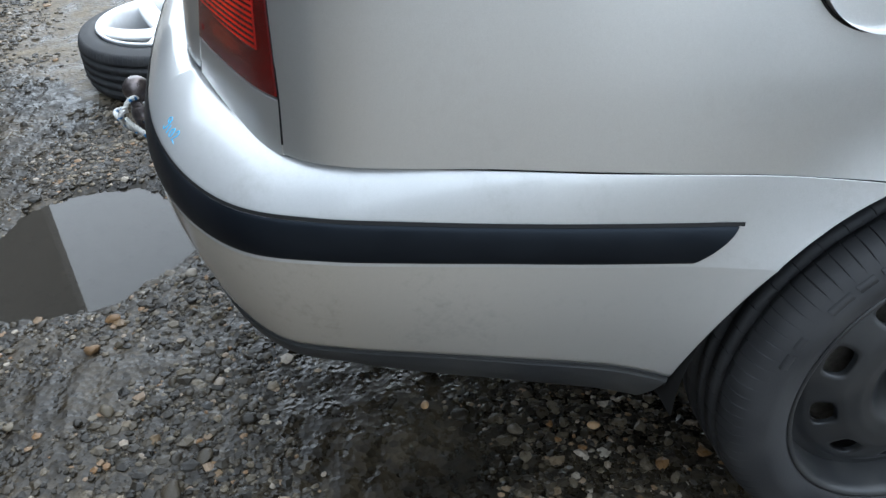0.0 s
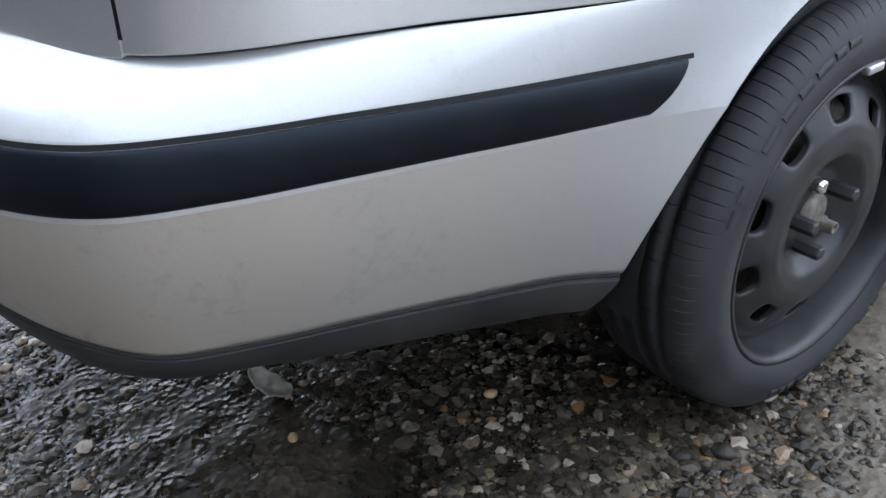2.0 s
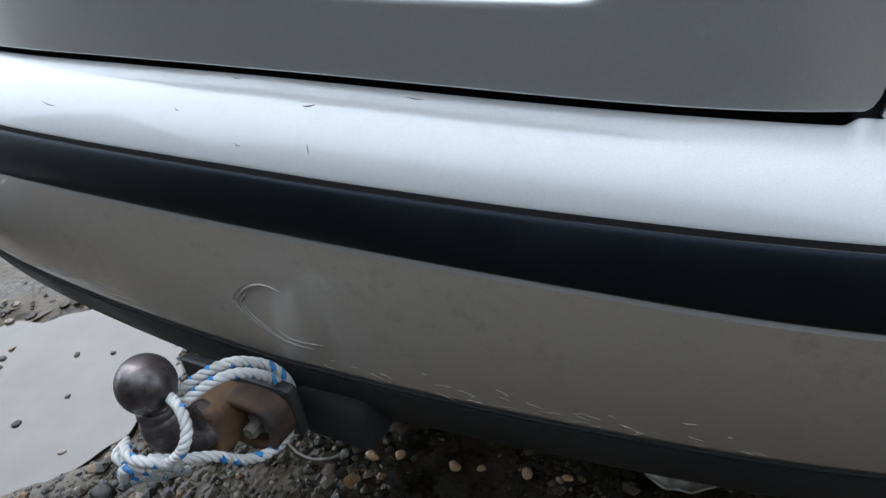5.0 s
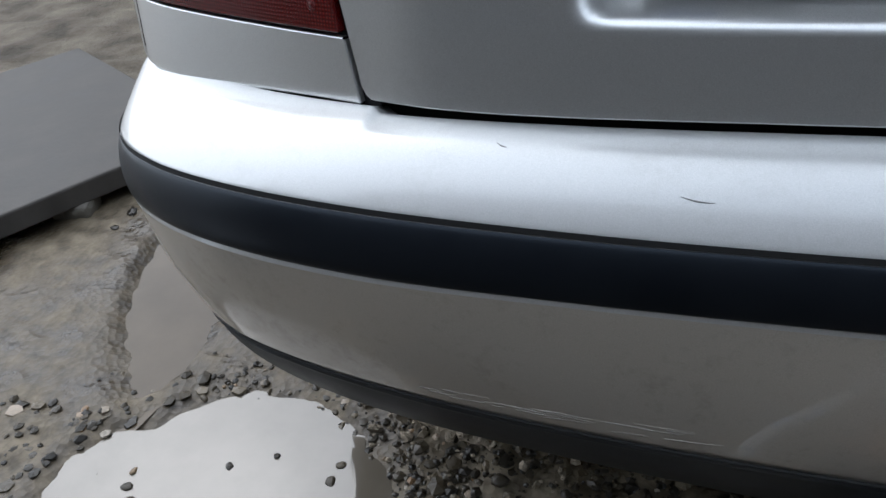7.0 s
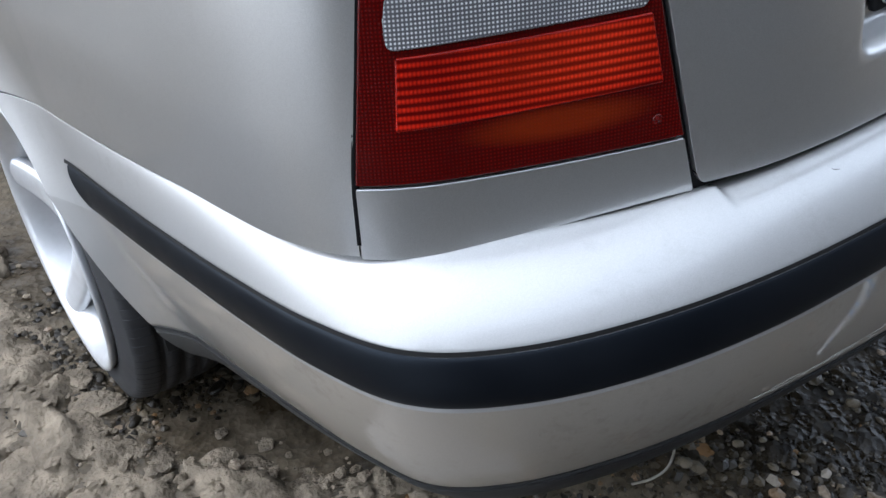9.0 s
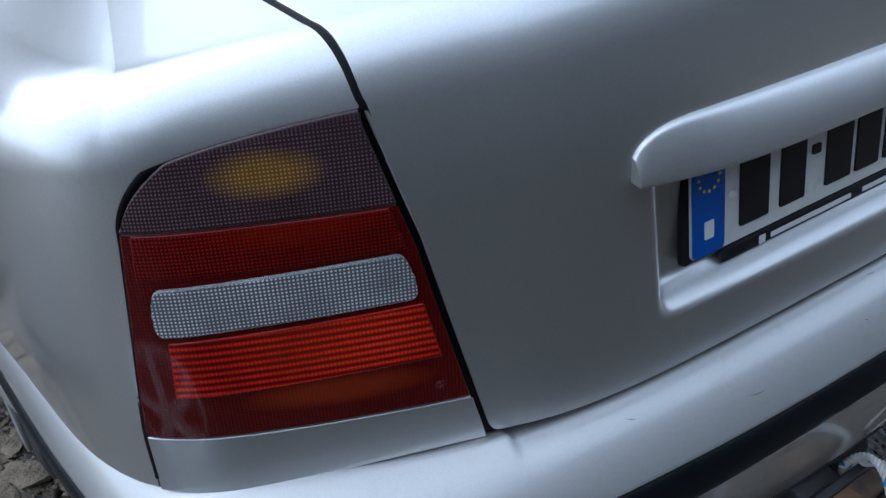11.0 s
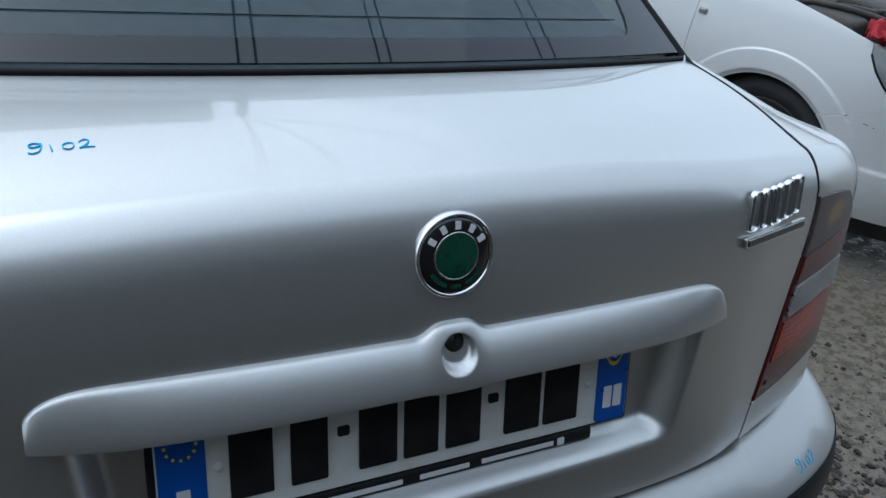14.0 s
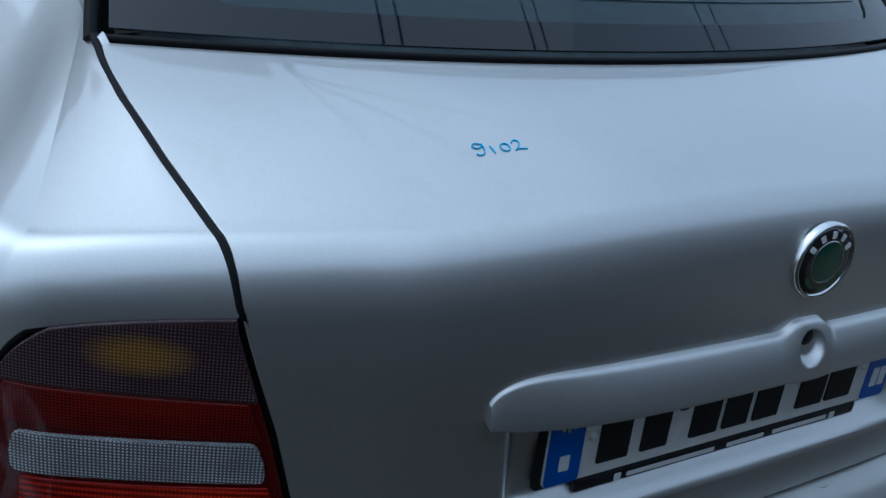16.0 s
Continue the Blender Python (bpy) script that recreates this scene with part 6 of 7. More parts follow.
ridge = part("broken_concrete_edge", patch(ridge_fn, lines(220), lines(34), True, sides=""), mat_ridge)
tagged(ridge, "crumbled pale concrete edge along the muddy puddle", "rubble", kind="stuff")
vs, fs, off = [], [], 0
r = np.random.RandomState(23)
for k in range(620):
    y_ = r.uniform(0.30, 2.1)
    cx_ = float(np.interp(y_, [0.28, 0.41, 0.53, 0.71, 0.86, 1.18, 1.5, 2.6], [-0.40, -0.52, -0.72, -0.90, -1.02, -1.08, -1.10, -1.10]))
    x_ = cx_ - 0.02 + r.randn() * 0.085
    V, F = protos[r.randint(8)]
    s_ = 0.004 * 4.5 ** (r.rand() ** 2.2)
    a_ = r.rand() * 6.28
    c_, n_ = math.cos(a_), math.sin(a_)
    near_ = math.exp(-(((x_ - cx_ + 0.01) / 0.09) ** 2))
    W = np.stack([(V[:, 0] * c_ - V[:, 1] * n_) * s_, (V[:, 0] * n_ + V[:, 1] * c_) * s_ * r.uniform(0.6, 1.2), V[:, 2] * s_ * r.uniform(0.7, 1.2)], -1) + (x_, y_, float(ground_height(np.array(x_), np.array(y_))) + 0.018 * near_ + 0.1 * s_)
    vs.append(W)
    fs += [[off + q for q in f] for f in F]
    off += len(W)
me = bpy.data.meshes.new("rubble_crumbs")
me.from_pydata(np.concatenate(vs).tolist(), [], fs)
me.materials.append(mat_ridge)
tagged(new("rubble_crumbs", me), "angular pale crumbs broken off the concrete edge", "rubble", kind="stuff")
r = np.random.RandomState(12)
for k in range(14):
    y_ = r.uniform(0.45, 1.9)
    cx_ = float(np.interp(y_, [0.28, 0.41, 0.53, 0.71, 0.86, 1.18, 1.5, 2.6], [-0.40, -0.52, -0.72, -0.90, -1.02, -1.08, -1.10, -1.10]))
    x_ = cx_ + r.uniform(-0.10, 0.08)
    s_ = r.uniform(0.03, 0.075)
    bm = stone_mesh(200 + k, 2)
    for v in bm.verts:
        v.co *= 1 + 0.08 * noise.noise(v.co * 5)
        v.co = Vector((v.co.x * s_, v.co.y * s_ * 0.8, v.co.z * s_ * 0.36))
    ob = part("concrete_lump", bm, mat_ridge, smooth=False, at=Matrix.Translation((x_, y_, float(ground_height(np.array(x_), np.array(y_))) + 0.006)) @ Euler((0, 0, r.rand() * 6)).to_matrix().to_4x4())
    tagged(ob, "pale lump of broken concrete half sunk in mud", "rubble", group="lumps along the concrete edge")
for x_, y_, sx_, sy_, rot in ((-1.085, 0.86, 0.105, 0.075, 12), (-1.105, 0.99, 0.08, 0.052, -20), (-1.10, 1.15, 0.085, 0.060, 8), (-1.02, 0.72, 0.075, 0.055, 30), (-1.14, 1.36, 0.07, 0.085, -10), (-1.06, 1.55, 0.08, 0.09, 20)):
    th_ = np.linspace(0, 2 * math.pi, 56, endpoint=False)
    edge_ = 1 + 0.13 * np.sin(2 * th_ + 40 * y_) + 0.09 * np.sin(5 * th_ + 17 * y_) + 0.05 * np.sin(11 * th_ + 9 * x_)
    rows_ = []
    for q_, z_ in ((1.16, -0.060), (1.07, -0.022), (1.0, -0.004), (0.96, 0.003), (0.88, 0.006), (0.70, 0.008), (0.5, 0.0085), (0.25, 0.008), (0.02, 0.008)):
        xx_, yy_ = sx_ * q_ * edge_ * np.cos(th_), sy_ * q_ * edge_ * np.sin(th_)
        rows_.append(np.stack([xx_, yy_, z_ + 0.0014 * fbm(xx_ + 9 * y_, yy_, 96, 4, 14.0)], -1))
    ob = part("concrete_slab_piece", Mb().grid(np.array(rows_), None, False, wrap_b=True), mat_ridge, at=Matrix.Translation((x_, y_, float(ground_height(np.array(x_), np.array(y_))) + 0.008)) @ Euler((0.03, 0.05, radians(rot))).to_matrix().to_4x4())
    tagged(ob, "flat pale piece of broken concrete at the puddle's edge", "rubble", group="pieces of the concrete edge")
mat_asphalt = two_tone("worn_asphalt", (0.058, 0.048, 0.036), (0.175, 0.150, 0.115), 5, (0.75, 0.95), 1.0, 0.02, fine=60)


bsdf(mat_asphalt).inputs["Specular IOR Level"].default_value = 0.15


def crust_fn(a, b):
    x = -3.8 + 2.62 * a
    front = 1.555 + 0.045 * fbm(x, 0 * x, 71, 4, 1.6) + 0.012 * fbm(x, 0 * x, 75, 3, 9.0) + 0.06 * np.exp(-(((x + 1.42) / 0.16) ** 2)) - 0.05 * np.clip((x + 1.3) / 0.2, 0, 1)
    y = front + (5.0 - front) * b**1.6
    x = x + 0.05 * fbm(0 * y, y, 72, 4, 1.3) * smooth01((a - 0.7) / 0.3)
    z = 0.026 + 0.010 * fbm(x, y, 73, 4, 0.9) + 0.005 * fbm(x, y, 74, 4, 5.0)
    return np.stack([x, y, z], -1), np.stack([x, y], -1)


crust = part("asphalt_crust", patch(crust_fn, lines(200), lines(110), False, 0.006, 0.06, "bc"), mat_asphalt)
tagged(crust, "worn grey asphalt crust with a broken edge over the puddle", "asphalt", kind="structure")
path_ = spline([(-1.50, 2.06), (-1.485, 2.2), (-1.47, 2.4), (-1.44, 2.62), (-1.45, 2.9), (-1.47, 3.1), (-1.52, 3.6)], 14)
r = np.random.RandomState(5)
wide_ = 0.0015 + 0.005 * r.rand(len(path_)) ** 1.5 * (0.4 + 0.6 * np.sin(np.linspace(0.3, 9, len(path_))) ** 2)
zz_ = 0.029 + 0.010 * fbm(path_[:, 0], path_[:, 1], 73, 4, 0.9) + 0.005 * fbm(path_[:, 0], path_[:, 1], 74, 4, 5.0)
jit_ = 0.010 * r.randn(len(path_))
part("crack", Mb().grid(np.array([np.stack([path_[:, 0] + jit_ - wide_, path_[:, 1], zz_ + 0.001], -1), np.stack([path_[:, 0] + jit_ + wide_, path_[:, 1], zz_ + 0.001], -1)])), mat_dark, crust, "dark crack")

# ---------------------------------------------------------------- the white car beside it
mat_white = paint("white_paint", (0.80, 0.81, 0.81), 0.05, 0.0, 0.3)
WHITE_AT = Matrix.Translation((2.284, 1.739, 0.0)) @ Euler((0, 0, radians(-77.9))).to_matrix().to_4x4()
white = thing("white_car", "white hatchback with a hazy headlamp and its bonnet off", "car", at=WHITE_AT)
# local axes: x forward along the car from the front wheel's centre, y to its left; the right side lies at y = 0
W_ARCH, W_FLARE, W_HUB = 0.336, 0.43, 0.297
wplan = spline([(-1.5, 0.02), (-0.6, 0.0), (0.0, 0.0), (0.25, 0.012), (0.42, 0.05), (0.58, 0.13), (0.70, 0.25), (0.78, 0.42), (0.82, 0.65), (0.83, 0.88)])
warc = np.r_[0, np.cumsum(np.linalg.norm(np.diff(wplan, axis=0), axis=1))]
warc -= warc[np.argmin(np.abs(wplan[:, 0]) + wplan[:, 1])]
W_END = float(warc[-1])
_d = np.stack([np.gradient(wplan[:, 0]), np.gradient(wplan[:, 1])], -1)
wnorm = np.stack([_d[:, 1], -_d[:, 0]], 1)
wnorm /= np.linalg.norm(wnorm, axis=1)[:, None]


def white_top(u):
    return np.interp(u, [-1.5, -0.45, -0.02, 0.164, 0.36, 0.55, 0.8, 1.5], [1.0, 0.955, 0.915, 0.885, 0.842, 0.825, 0.79, 0.77])


def white_skin(u, z, lift=0.0):
    x, y = np.interp(u, warc, wplan[:, 0]), np.interp(u, warc, wplan[:, 1])
    t = np.clip((z - 0.62) / 0.33, 0, 1)
    ins = 0.055 * t**2 + 0.06 * np.clip((0.40 - z) / 0.25, 0, 1) ** 2 - 0.008 * smooth01((0.425 - z) / 0.02) * smooth01((u - 0.36) / 0.12)
    r = np.hypot(u, z - W_HUB)
    flare = 0.006 * smooth01((W_FLARE + 0.003 - r) / 0.006) * smooth01((0.60 - u) / 0.1) - 0.010 * smooth01((W_ARCH + 0.020 - r) / 0.02)
    nx, ny = np.interp(u, warc, wnorm[:, 0]), np.interp(u, warc, wnorm[:, 1])
    k = flare - ins + lift
    return np.stack([x + nx * k, y + ny * k, z], -1)


def white_lamp_low(u):
    return np.interp(u, [0.318, 0.36, 0.404, 0.46, 0.531, 0.629, 0.80], [0.824, 0.765, 0.721, 0.680, 0.640, 0.615, 0.605])


def white_seam(u):
    return np.interp(u, [0.215, 0.331, 0.44, 0.50], [0.556, 0.589, 0.646, 0.657])


def white_fn(u0, u1, low, high, lift=0.0):
    def fn(a, b):
        u = u0 + (u1 - u0) * a
        q = W_ARCH**2 - u**2
        z0 = np.maximum(low(u), np.where(q > 0, W_HUB + np.sqrt(np.clip(q, 0, None)), 0))
        z1 = np.maximum(high(u), z0 + 0.001)
        z = z0 + (z1 - z0) * b
        return white_skin(u, z, lift), np.stack([u, z], -1)
    return fn


part("door", patch(white_fn(-1.5, -0.424, lambda u: 0.25 + 0 * u, white_top), lines(20, 0.01), lines(30, 0.01)), mat_white, white, "white front door")
part("wing", patch(white_fn(-0.418, 0.497, lambda u: np.where(u > 0.215, white_seam(u) + 0.004, 0.25), lambda u: np.where(u < 0.318, white_top(u), white_lamp_low(u) - 0.004)), lines(150, 0.002), lines(90, 0.004)), mat_white, white, "white front wing with a flared wheel arch")
part("front_bumper", patch(white_fn(0.217, W_END, lambda u: 0.215 + 0 * u, lambda u: np.where(u < 0.50, white_seam(u), white_lamp_low(u) - 0.004)), lines(120, 0.002), lines(70, 0.004)), mat_white, white, "scuffed white front bumper")
mat_haze = two_tone("hazy_headlamp", (0.16, 0.17, 0.175), (0.34, 0.355, 0.36), 9, (0.10, 0.25), 0.02, coat=1.0)
lamp_w = part("headlamp", patch(white_fn(0.324, 0.80, white_lamp_low, lambda u: white_top(u) - 0.006, 0.001), lines(50, 0.006), lines(24, 0.01)), mat_haze, white, "hazy clear headlamp")
ledge = np.linspace(0.322, 0.80, 40)
part("lamp_rim", tube(white_skin(ledge, white_lamp_low(ledge) - 0.002, -0.001), 0.0045, 8), mat_black, lamp_w, "black rubber edge")
bowl_mat = two_tone("lamp_reflector", (0.62, 0.63, 0.63), (0.45, 0.46, 0.46), 30, (0.15, 0.3), 0.02, metal=0.7)
for fu, fz, fr in ((0.423, 0.781, 0.020), (0.500, 0.732, 0.036), (0.568, 0.669, 0.026)):
    pp = white_skin(np.array(fu), np.array(fz), 0.003)
    nx_, ny_ = np.interp(fu, warc, wnorm[:, 0]), np.interp(fu, warc, wnorm[:, 1])
    part("lamp_bowl", lathe([(0.0, -0.002), (fr * 0.55, -0.003), (fr * 0.9, -0.002), (fr, 0.0), (fr, 0.012)], 28, "y"), bowl_mat, lamp_w, at=Matrix.Translation(pp) @ Euler((0, 0, math.atan2(nx_, -ny_))).to_matrix().to_4x4())
grille = part("lower_grille", patch(white_fn(0.612, W_END, lambda u: np.interp(u, [0.61, 0.70, 0.76], [0.40, 0.325, 0.30]), lambda u: np.interp(u, [0.61, 0.75], [0.428, 0.415]), 0.004), lines(30), lines(10), sides=""), mat_dark, white, "black lower grille opening")
for k in range(4):
    uu_ = np.linspace(0.625 + 0.022 * k, W_END, 20)
    part("grille_slat", tube(white_skin(uu_, 0 * uu_ + 0.405 - 0.026 * k, 0.006), 0.005, 6), mat_lip, grille)
uu_ = np.linspace(0.60, 0.95, 24)
part("grille_strip", tube(white_skin(uu_, np.interp(uu_, [0.60, 0.70], [0.443, 0.438]), 0.002), 0.011, 8), mat_white, white, "white strip over the lower grille")
uu_ = np.linspace(0.275, W_END, 40)
part("valance", patch(white_fn(0.275, W_END, lambda u: 0.13 + 0 * u, lambda u: 0.212 + 0 * u, -0.03), lines(60), lines(6), sides=""), mat_lip, white, "black plastic valance")
part("side_repeater", box(0.040, 0.014, 0.024, 0.006, 2), mat_haze, white, "small clear side indicator", at=Matrix.Translation(white_skin(np.array(-0.386), np.array(0.785), 0.002)))
for u_, z_, l_ in ((0.405, 0.577, 0.018), (0.43, 0.572, 0.008)):
    part("bumper_nick", tube(white_skin(np.linspace(u_ - l_, u_, 5), np.linspace(z_ + 0.002, z_ - 0.002, 5), 0.0003), 0.0012, 6), mat_lip, white)
th = np.linspace(-0.4, math.pi + 0.4, 40)
part("arch_liner", Mb().grid(np.array([[(0.345 * math.cos(t), yy_, W_HUB + 0.345 * math.sin(t)) for yy_ in (0.022, 0.30)] for t in th]), None, False).poly([(0.345 * math.cos(t), 0.30, W_HUB + 0.345 * math.sin(t)) for t in th]), mat_liner, white, "black wheel arch liner")
part("engine_bay", box(1.02, 1.35, 0.45, 0.02, 2), mat_dark, white, at=Matrix.Translation((0.10, 0.86, 0.56)))
mat_engine = two_tone("oily_engine_parts", (0.02, 0.02, 0.02), (0.09, 0.075, 0.06), 9, (0.4, 0.8), 0.5, 0.004)
for ex, ey, sx, sy, sz in ((0.02, 0.30, 0.22, 0.14, 0.10), (-0.20, 0.35, 0.12, 0.18, 0.07), (0.05, 0.62, 0.30, 0.26, 0.14), (-0.22, 0.75, 0.2, 0.3, 0.10), (0.30, 0.60, 0.12, 0.3, 0.08), (-0.35, 0.62, 0.10, 0.7, 0.16)):
    part("engine_part", box(sx, sy, sz, 0.02, 2), mat_engine, white, at=Matrix.Translation((ex, ey, 0.80 + sz / 2 - 0.02)) @ Euler((0.05, 0.08, ex)).to_matrix().to_4x4())
for k in range(4):
    part("engine_hose", tube(spline([(-0.3 + 0.1 * k, 0.2 + 0.12 * k, 0.84), (-0.1 + 0.1 * k, 0.26 + 0.1 * k, 0.89), (0.12, 0.4 + 0.08 * k, 0.88), (0.3, 0.5 + 0.15 * k, 0.83)], 10), 0.014, 8), mat_engine, white)
part("bay_edge", box(0.9, 0.05, 0.05, 0.01, 2), mat_white, white, at=Matrix.Translation((-0.10, 0.10, 0.865)) @ Euler((0, radians(7), 0)).to_matrix().to_4x4())
part("far_side", box(2.0, 0.06, 0.62, 0.03, 2), mat_white, white, at=Matrix.Translation((-0.45, 1.66, 0.55)))
part("cowl", box(0.9, 1.5, 0.6, 0.08, 3), mat_white, white, at=Matrix.Translation((-0.98, 0.86, 0.62)))
part("tyre", tyre_mesh(), mat_tyre, white, "black front tyre", at=Matrix.Translation((0, 0.14, 0.31)) @ Euler((0, 0, radians(-90))).to_matrix().to_4x4())
part("rim", lathe([(0.0, 0.04), (0.15, 0.05), (0.20, 0.07), (0.226, 0.09), (0.222, 0.05)], 40), mat_steel, white, at=Matrix.Translation((0, 0.14, 0.31)) @ Euler((0, 0, radians(-90))).to_matrix().to_4x4())
mat_cloth = two_tone("red_cloth", (0.42, 0.02, 0.03), (0.30, 0.012, 0.02), 20, (0.8, 0.9), 0.3)
bm = bmesh.new()
bmesh.ops.create_grid(bm, x_segments=40, y_segments=24, size=0.5)
for v in bm.verts:
    p = v.co.copy()
    v.co = Vector((p.x * 0.36, p.y * 0.20, 0.035 + 0.05 * noise.noise(Vector((p.x * 6, p.y * 6, 1))) + 0.03 * noise.noise(Vector((p.x * 14, p.y * 12, 3)))))
bmesh.ops.solidify(bm, geom=bm.faces[:], thickness=0.006)
cl = part("red_cloth", bm, mat_cloth, at=WHITE_AT @ Matrix.Translation((0.40, 0.20, 0.835)) @ Euler((0, radians(4), radians(30))).to_matrix().to_4x4())
tagged(cl, "crumpled red cloth on the open engine bay", "cloth")

# ---------------------------------------------------------------- marker writing
mat_pen = material("blue_marker", (0.02, 0.48, 0.84), 0.5)
DIGITS = {"9": [[(0.62, 0.86), (0.30, 0.97), (0.10, 0.78), (0.28, 0.56), (0.60, 0.66), (0.66, 0.90), (0.66, 0.5), (0.52, 0.10), (0.25, 0.0), (0.08, 0.12)]],
          "1": [[(0.30, 0.62), (0.34, 0.3), (0.36, 0.0)]],
          "0": [[(0.40, 0.70), (0.14, 0.55), (0.12, 0.20), (0.36, 0.04), (0.58, 0.22), (0.56, 0.56), (0.38, 0.71)]],
          "2": [[(0.10, 0.62), (0.30, 0.84), (0.54, 0.70), (0.44, 0.36), (0.10, 0.04), (0.36, 0.10), (0.78, 0.02)]]}


def marker_number(on, size, step, thick=0.0008):
    """Hand-drawn digits 9102; on(x, z) lays a flat place of the writing on the bodywork."""
    mb = Mb()
    for k, ch in enumerate("9102"):
        for stroke in DIGITS[ch]:
            c = spline([(p[0], p[1]) for p in stroke], 6)
            P = np.array([on(k * step + q[0] * size, q[1] * size) for q in c])
            mb.join(tube(P, thick, 6))
    return mb


def on_lid(x, z):
    X0, Y0 = -0.322 + x, 0.232 + z
    u = X0 / 0.60 * U_WIN
    vv = np.linspace(2.0, 3.0, 40)
    P = body(np.full(40, u), vv)
    i = np.interp(Y0, P[:, 1], vv)
    q = body(np.array([u]), np.array([i]))[0]
    return (X0, Y0, q[2] + 0.0005)


tagged(part("writing", marker_number(on_lid, 0.017, 0.0125, 0.0006), mat_pen, tailgate), "blue hand-written marker number 9102")


def on_bumper(x, z):
    i = np.interp(0.556 + x, BP[:96, 0], BI[:96])
    q = 0.84 - z / 0.075
    o, zz = shelf(q)
    P = bumper_at(np.array([i]), np.interp(np.array([i]), BI, o) + 0.0005, np.interp(np.array([i]), BI, zz))[0]
    return tuple(P)


tagged(part("writing", marker_number(on_bumper, 0.0158, 0.0128, 0.0006), mat_pen, bumper), "blue hand-written marker number 9102")


# ---------------------------------------------------------------- scuffs and a painted rope reflection on the lower bumper
mat_streak = two_tone("pale_scuff_and_reflection", (0.35, 0.33, 0.295), (0.27, 0.25, 0.225), 90, (0.6, 0.8), 0.3)


def on_lower(x, z):
    i = np.sign(x) * np.interp(abs(x), BP[:96, 0], BI[:96])
    w = abs(i)
    zl, zh = np.interp(w, BI, LIP_Z), np.interp(w, BI, LOW_Z)
    q = np.clip((zh - z) / (zh - zl), 0, 1)
    o = np.interp(w, BI, LOW_OFF - 0.002 + (LIP_OFF - LOW_OFF + 0.002) * q + 0.006 * np.sin(q * math.pi))
    return bumper_at(np.array([i]), np.array([o + 0.0002]), np.array([z]))[0]


r = np.random.RandomState(8)
for k in range(22):
    x0, z0 = r.uniform(-0.44, -0.22), r.uniform(0.494, 0.514)
    l0, s0 = r.uniform(0.012, 0.05), r.uniform(-0.05, 0.12)
    c = spline([(x0, z0), (x0 + l0 / 2, z0 + s0 * l0 / 2 + r.uniform(-0.001, 0.001)), (x0 + l0, z0 + s0 * l0)], 5)
    part("scuff", tube(np.array([on_lower(*q) for q in c]), np.interp(np.linspace(0, 1, len(c)), [0, 0.4, 1], [0.0002, r.uniform(0.0003, 0.0006), 0.0001]), 5), mat_streak, bumper, "pale scratch on the lower bumper")

for k in range(46):
    x0 = r.uniform(0.06, 0.44)
    z0 = float(np.interp(x0, BP[:96, 0], LIP_Z[:96])) + 0.006 + 0.030 * r.rand() ** 2.2
    l0, s0 = r.uniform(0.003, 0.014), r.uniform(-0.5, 0.3)
    c = spline([(x0, z0), (x0 + l0 / 2, z0 + s0 * l0 / 2 + r.uniform(-0.001, 0.001)), (x0 + l0, z0 + s0 * l0)], 4)
    part("scuff", tube(np.array([on_lower(*q) for q in c]), np.interp(np.linspace(0, 1, len(c)), [0, 0.4, 1], [0.0002, r.uniform(0.0003, 0.0007), 0.0001]), 5), mat_streak, bumper, "pale scuff on the lower bumper")

# the rope's reflection above the tow bar, painted as a pale hook
for dx_, dz_, fat_, q0_, q1_ in ((0, 0, 0.0015, 0, 30), (0.004, -0.002, 0.0016, 14, 48), (0.008, 0.001, 0.0010, 20, 44), (-0.004, 0.002, 0.0010, 16, 40), (0.010, -0.003, 0.0016, 28, 50), (0.015, -0.005, 0.0012, 32, 52), (0.020, 0.002, 0.0009, 38, 54)):
    c = spline([(0.044, 0.577), (0.026, 0.580), (0.006, 0.572), (-0.012, 0.552), (-0.003, 0.532), (0.018, 0.515), (0.056, 0.517)], 9)[q0_:q1_]
    part("scuff", tube(np.array([on_lower(p_[0] + dx_, p_[1] + dz_) for p_ in c]), fat_ * np.interp(np.linspace(0, 1, len(c)), [0, 0.3, 0.7, 1], [0.15, 0.7, 1, 0.15]), 5), mat_streak, bumper, "pale hook shape painted for the rope's reflection in the lower bumper")


def on_shelf(x, q):
    """A place on the painted shelf: q 0 at the tailgate seam, 1 at the strip."""
    i = np.interp(abs(x), BP[:96, 0], BI[:96])
    o, zz = shelf(q)
    P = bumper_at(np.array([i]), np.interp(np.array([i]), BI, o) + 0.0003, np.interp(np.array([i]), BI, zz))[0]
    return (math.copysign(P[0], x), P[1], P[2])


mat_chip = material("bare_paint_chip", (0.20, 0.19, 0.18), 0.6)
for x0, q0, l0, dq in ((-0.015, 0.08, 0.012, 0.02), (0.075, 0.38, 0.010, -0.03), (-0.055, 0.55, 0.006, 0.02), (0.09, 0.72, 0.004, 0.08), (-0.23, 0.66, 0.022, 0.03), (0.16, 0.12, 0.014, 0.01), (-0.36, 0.30, 0.008, 0.04), (0.02, 0.80, 0.005, 0.01)):
    c = [on_shelf(x0 + l0 * t, q0 + dq * t + 0.012 * math.sin(t * 3)) for t in np.linspace(0, 1, 7)]
    part("paint_chip", tube(np.array(c), np.interp(np.linspace(0, 1, 7), [0, 0.5, 1], [0.0002, 0.0006, 0.0002]), 5), mat_chip, bumper, "small chip in the bumper paint")

# ---------------------------------------------------------------- scraps under the bumper
mat_scrap = two_tone("dirty_white_plastic", (0.34, 0.32, 0.27), (0.20, 0.18, 0.14), 40, (0.5, 0.8), 0.3)


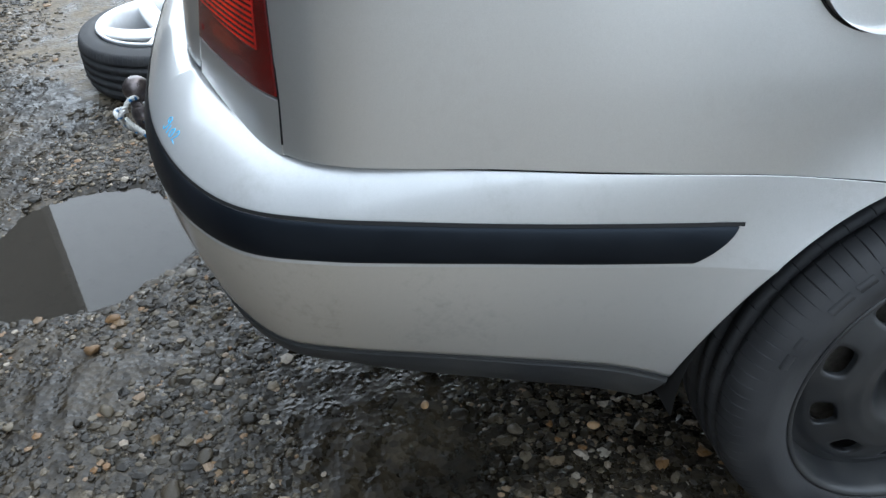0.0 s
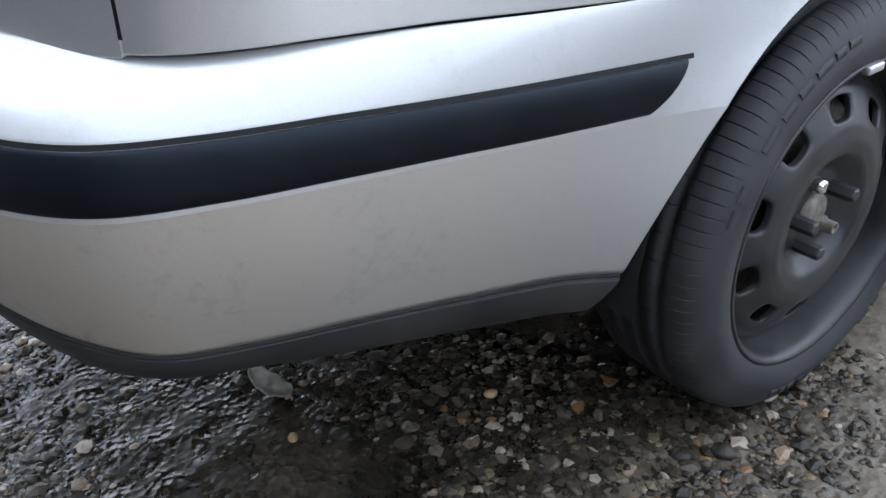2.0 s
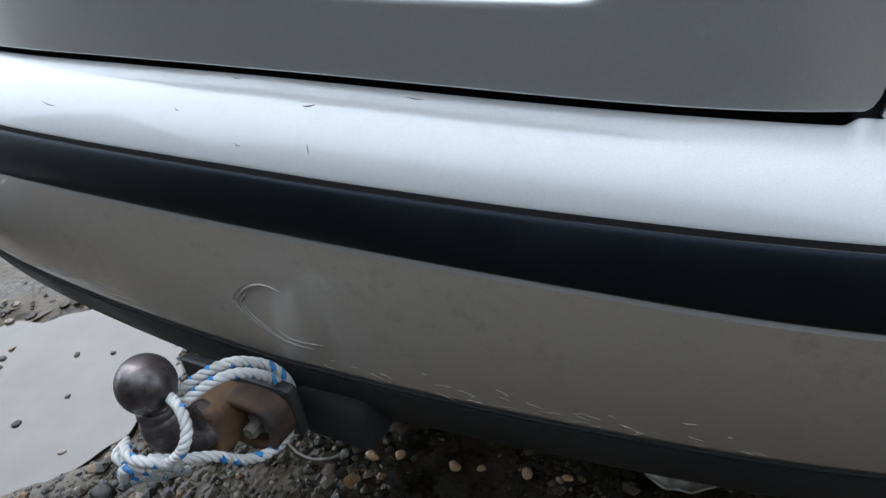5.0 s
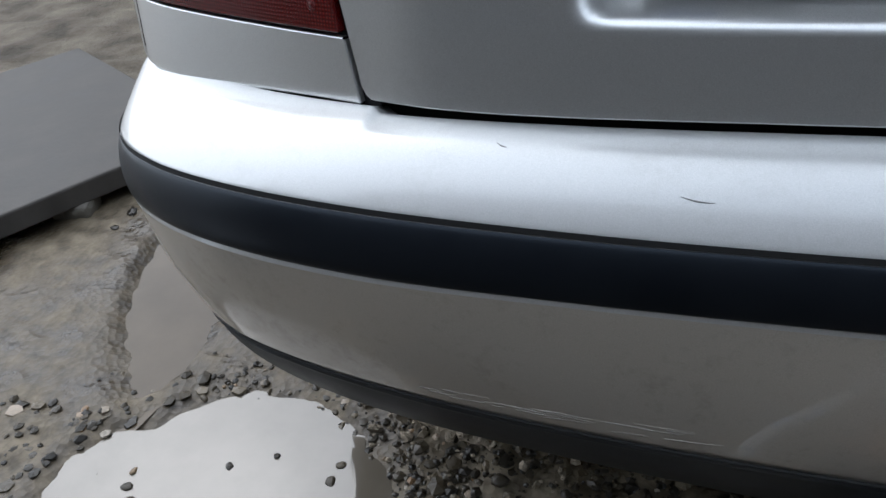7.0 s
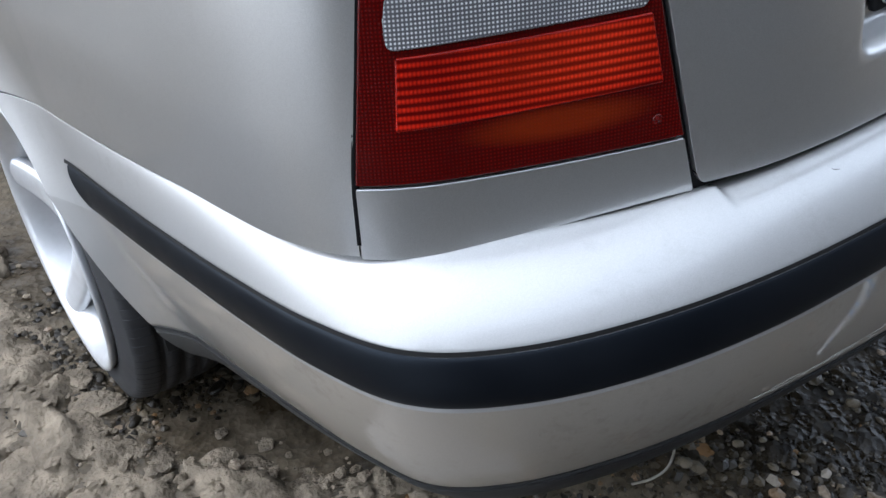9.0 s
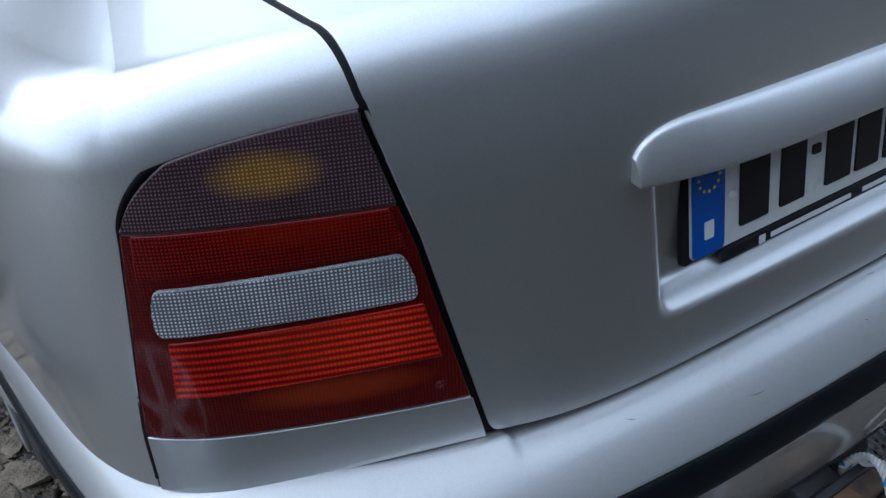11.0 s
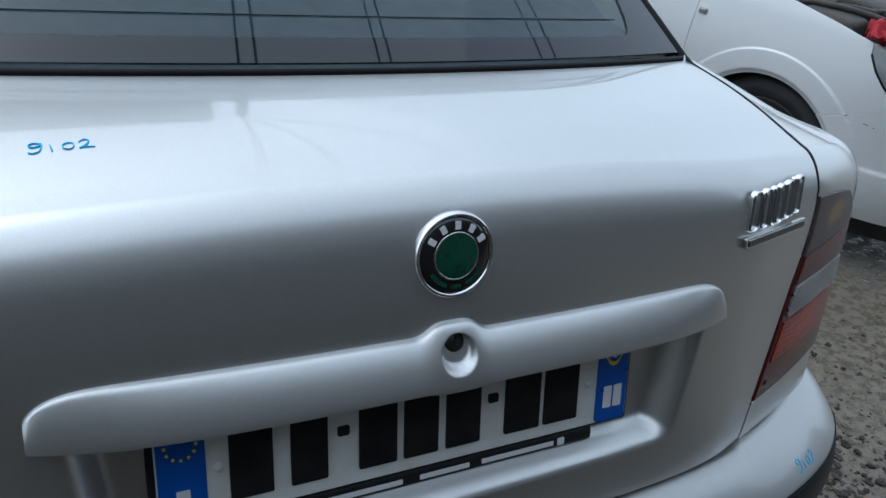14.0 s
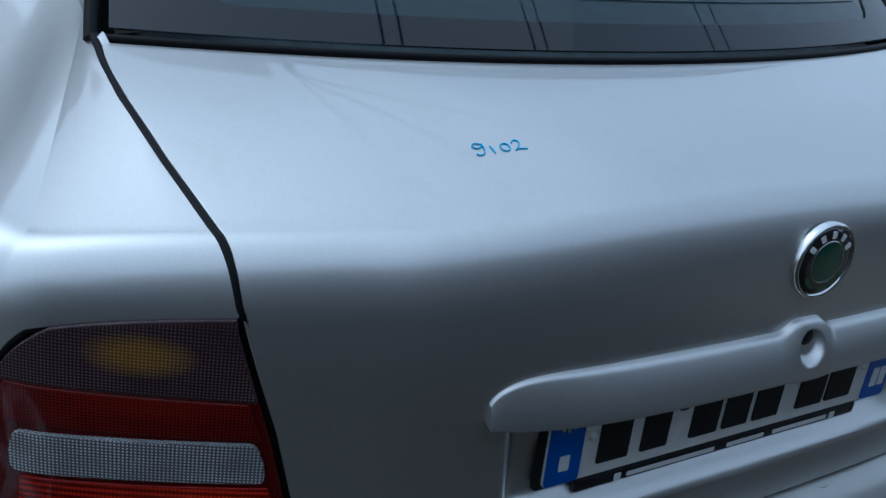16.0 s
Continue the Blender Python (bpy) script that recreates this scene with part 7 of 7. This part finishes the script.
def scrap_fn(a, b):
    x = (a - 0.5) * 0.10
    w = 0.016 * np.sqrt(np.clip(1 - (2 * a - 1) ** 2, 0, 1)) + 0.001
    y = (2 * b - 1) * w
    z = 0.010 * (2 * a - 1) ** 2 + 0.012 * (2 * b - 1) ** 2 + 0.003 * np.sin(a * 17)
    return np.stack([x, y, z], -1), np.stack([a, b], -1)


scrap = part("plastic_scrap", patch(scrap_fn, lines(24), lines(10), sides="abcd", depth=0.002), mat_scrap, at=Matrix.Translation((0.31, 0.39, float(ground_height(np.array(0.31), np.array(0.39))) + 0.006)) @ Euler((0.15, 0, radians(12))).to_matrix().to_4x4())
tagged(scrap, "curled dirty white plastic scrap lying on wet gravel", "scrap")
hx_, hy_ = np.array([-0.30, -0.27, -0.235, -0.205, -0.19]), np.array([0.235, 0.222, 0.220, 0.232, 0.245])
wire_pts = np.stack([hx_, hy_, ground_height(hx_, hy_) + np.array([0.004, 0.006, 0.006, 0.009, 0.012])], -1)
wire = part("white_wire", tube(spline(wire_pts, 6), 0.0022, 8), mat_scrap)
tagged(wire, "short bent white wire half buried in wet gravel", "wire")
part("bead", lathe([(0.0, 0.007), (0.005, 0.005), (0.007, 0.0), (0.005, -0.005), (0.0, -0.007)], 16, "z"), mat_scrap, wire, "round white end", at=Matrix.Translation(wire_pts[-1]))
mat_tan = two_tone("tan_pebble", (0.34, 0.19, 0.08), (0.42, 0.29, 0.16), 60, (0.25, 0.5), 0.1)
for k, (px_, py_, ps_) in enumerate(((-0.15, 0.265, 0.014), (-0.11, 0.283, 0.012), (-0.02, 0.30, 0.013), (0.02, 0.315, 0.009), (0.09, 0.33, 0.013), (0.15, 0.345, 0.010), (0.56, 0.66, 0.013), (0.44, 0.36, 0.012))):
    m_ = bpy.data.meshes.new("stone")
    bm = stone_mesh(k + 151, 2)
    bm.to_mesh(m_)
    bm.free()
    m_.polygons.foreach_set("use_smooth", [True] * len(m_.polygons))
    m_.materials.append(mat_tan)
    ob = new("stone", m_)
    ob.parent = ground
    ob.matrix_basis = Matrix.LocRotScale((px_, py_, float(ground_height(np.array(px_), np.array(py_))) + 0.35 * ps_), Euler((0.1, 0.1, k * 1.3)), Vector((ps_, ps_ * 0.7, ps_ * 0.8)))
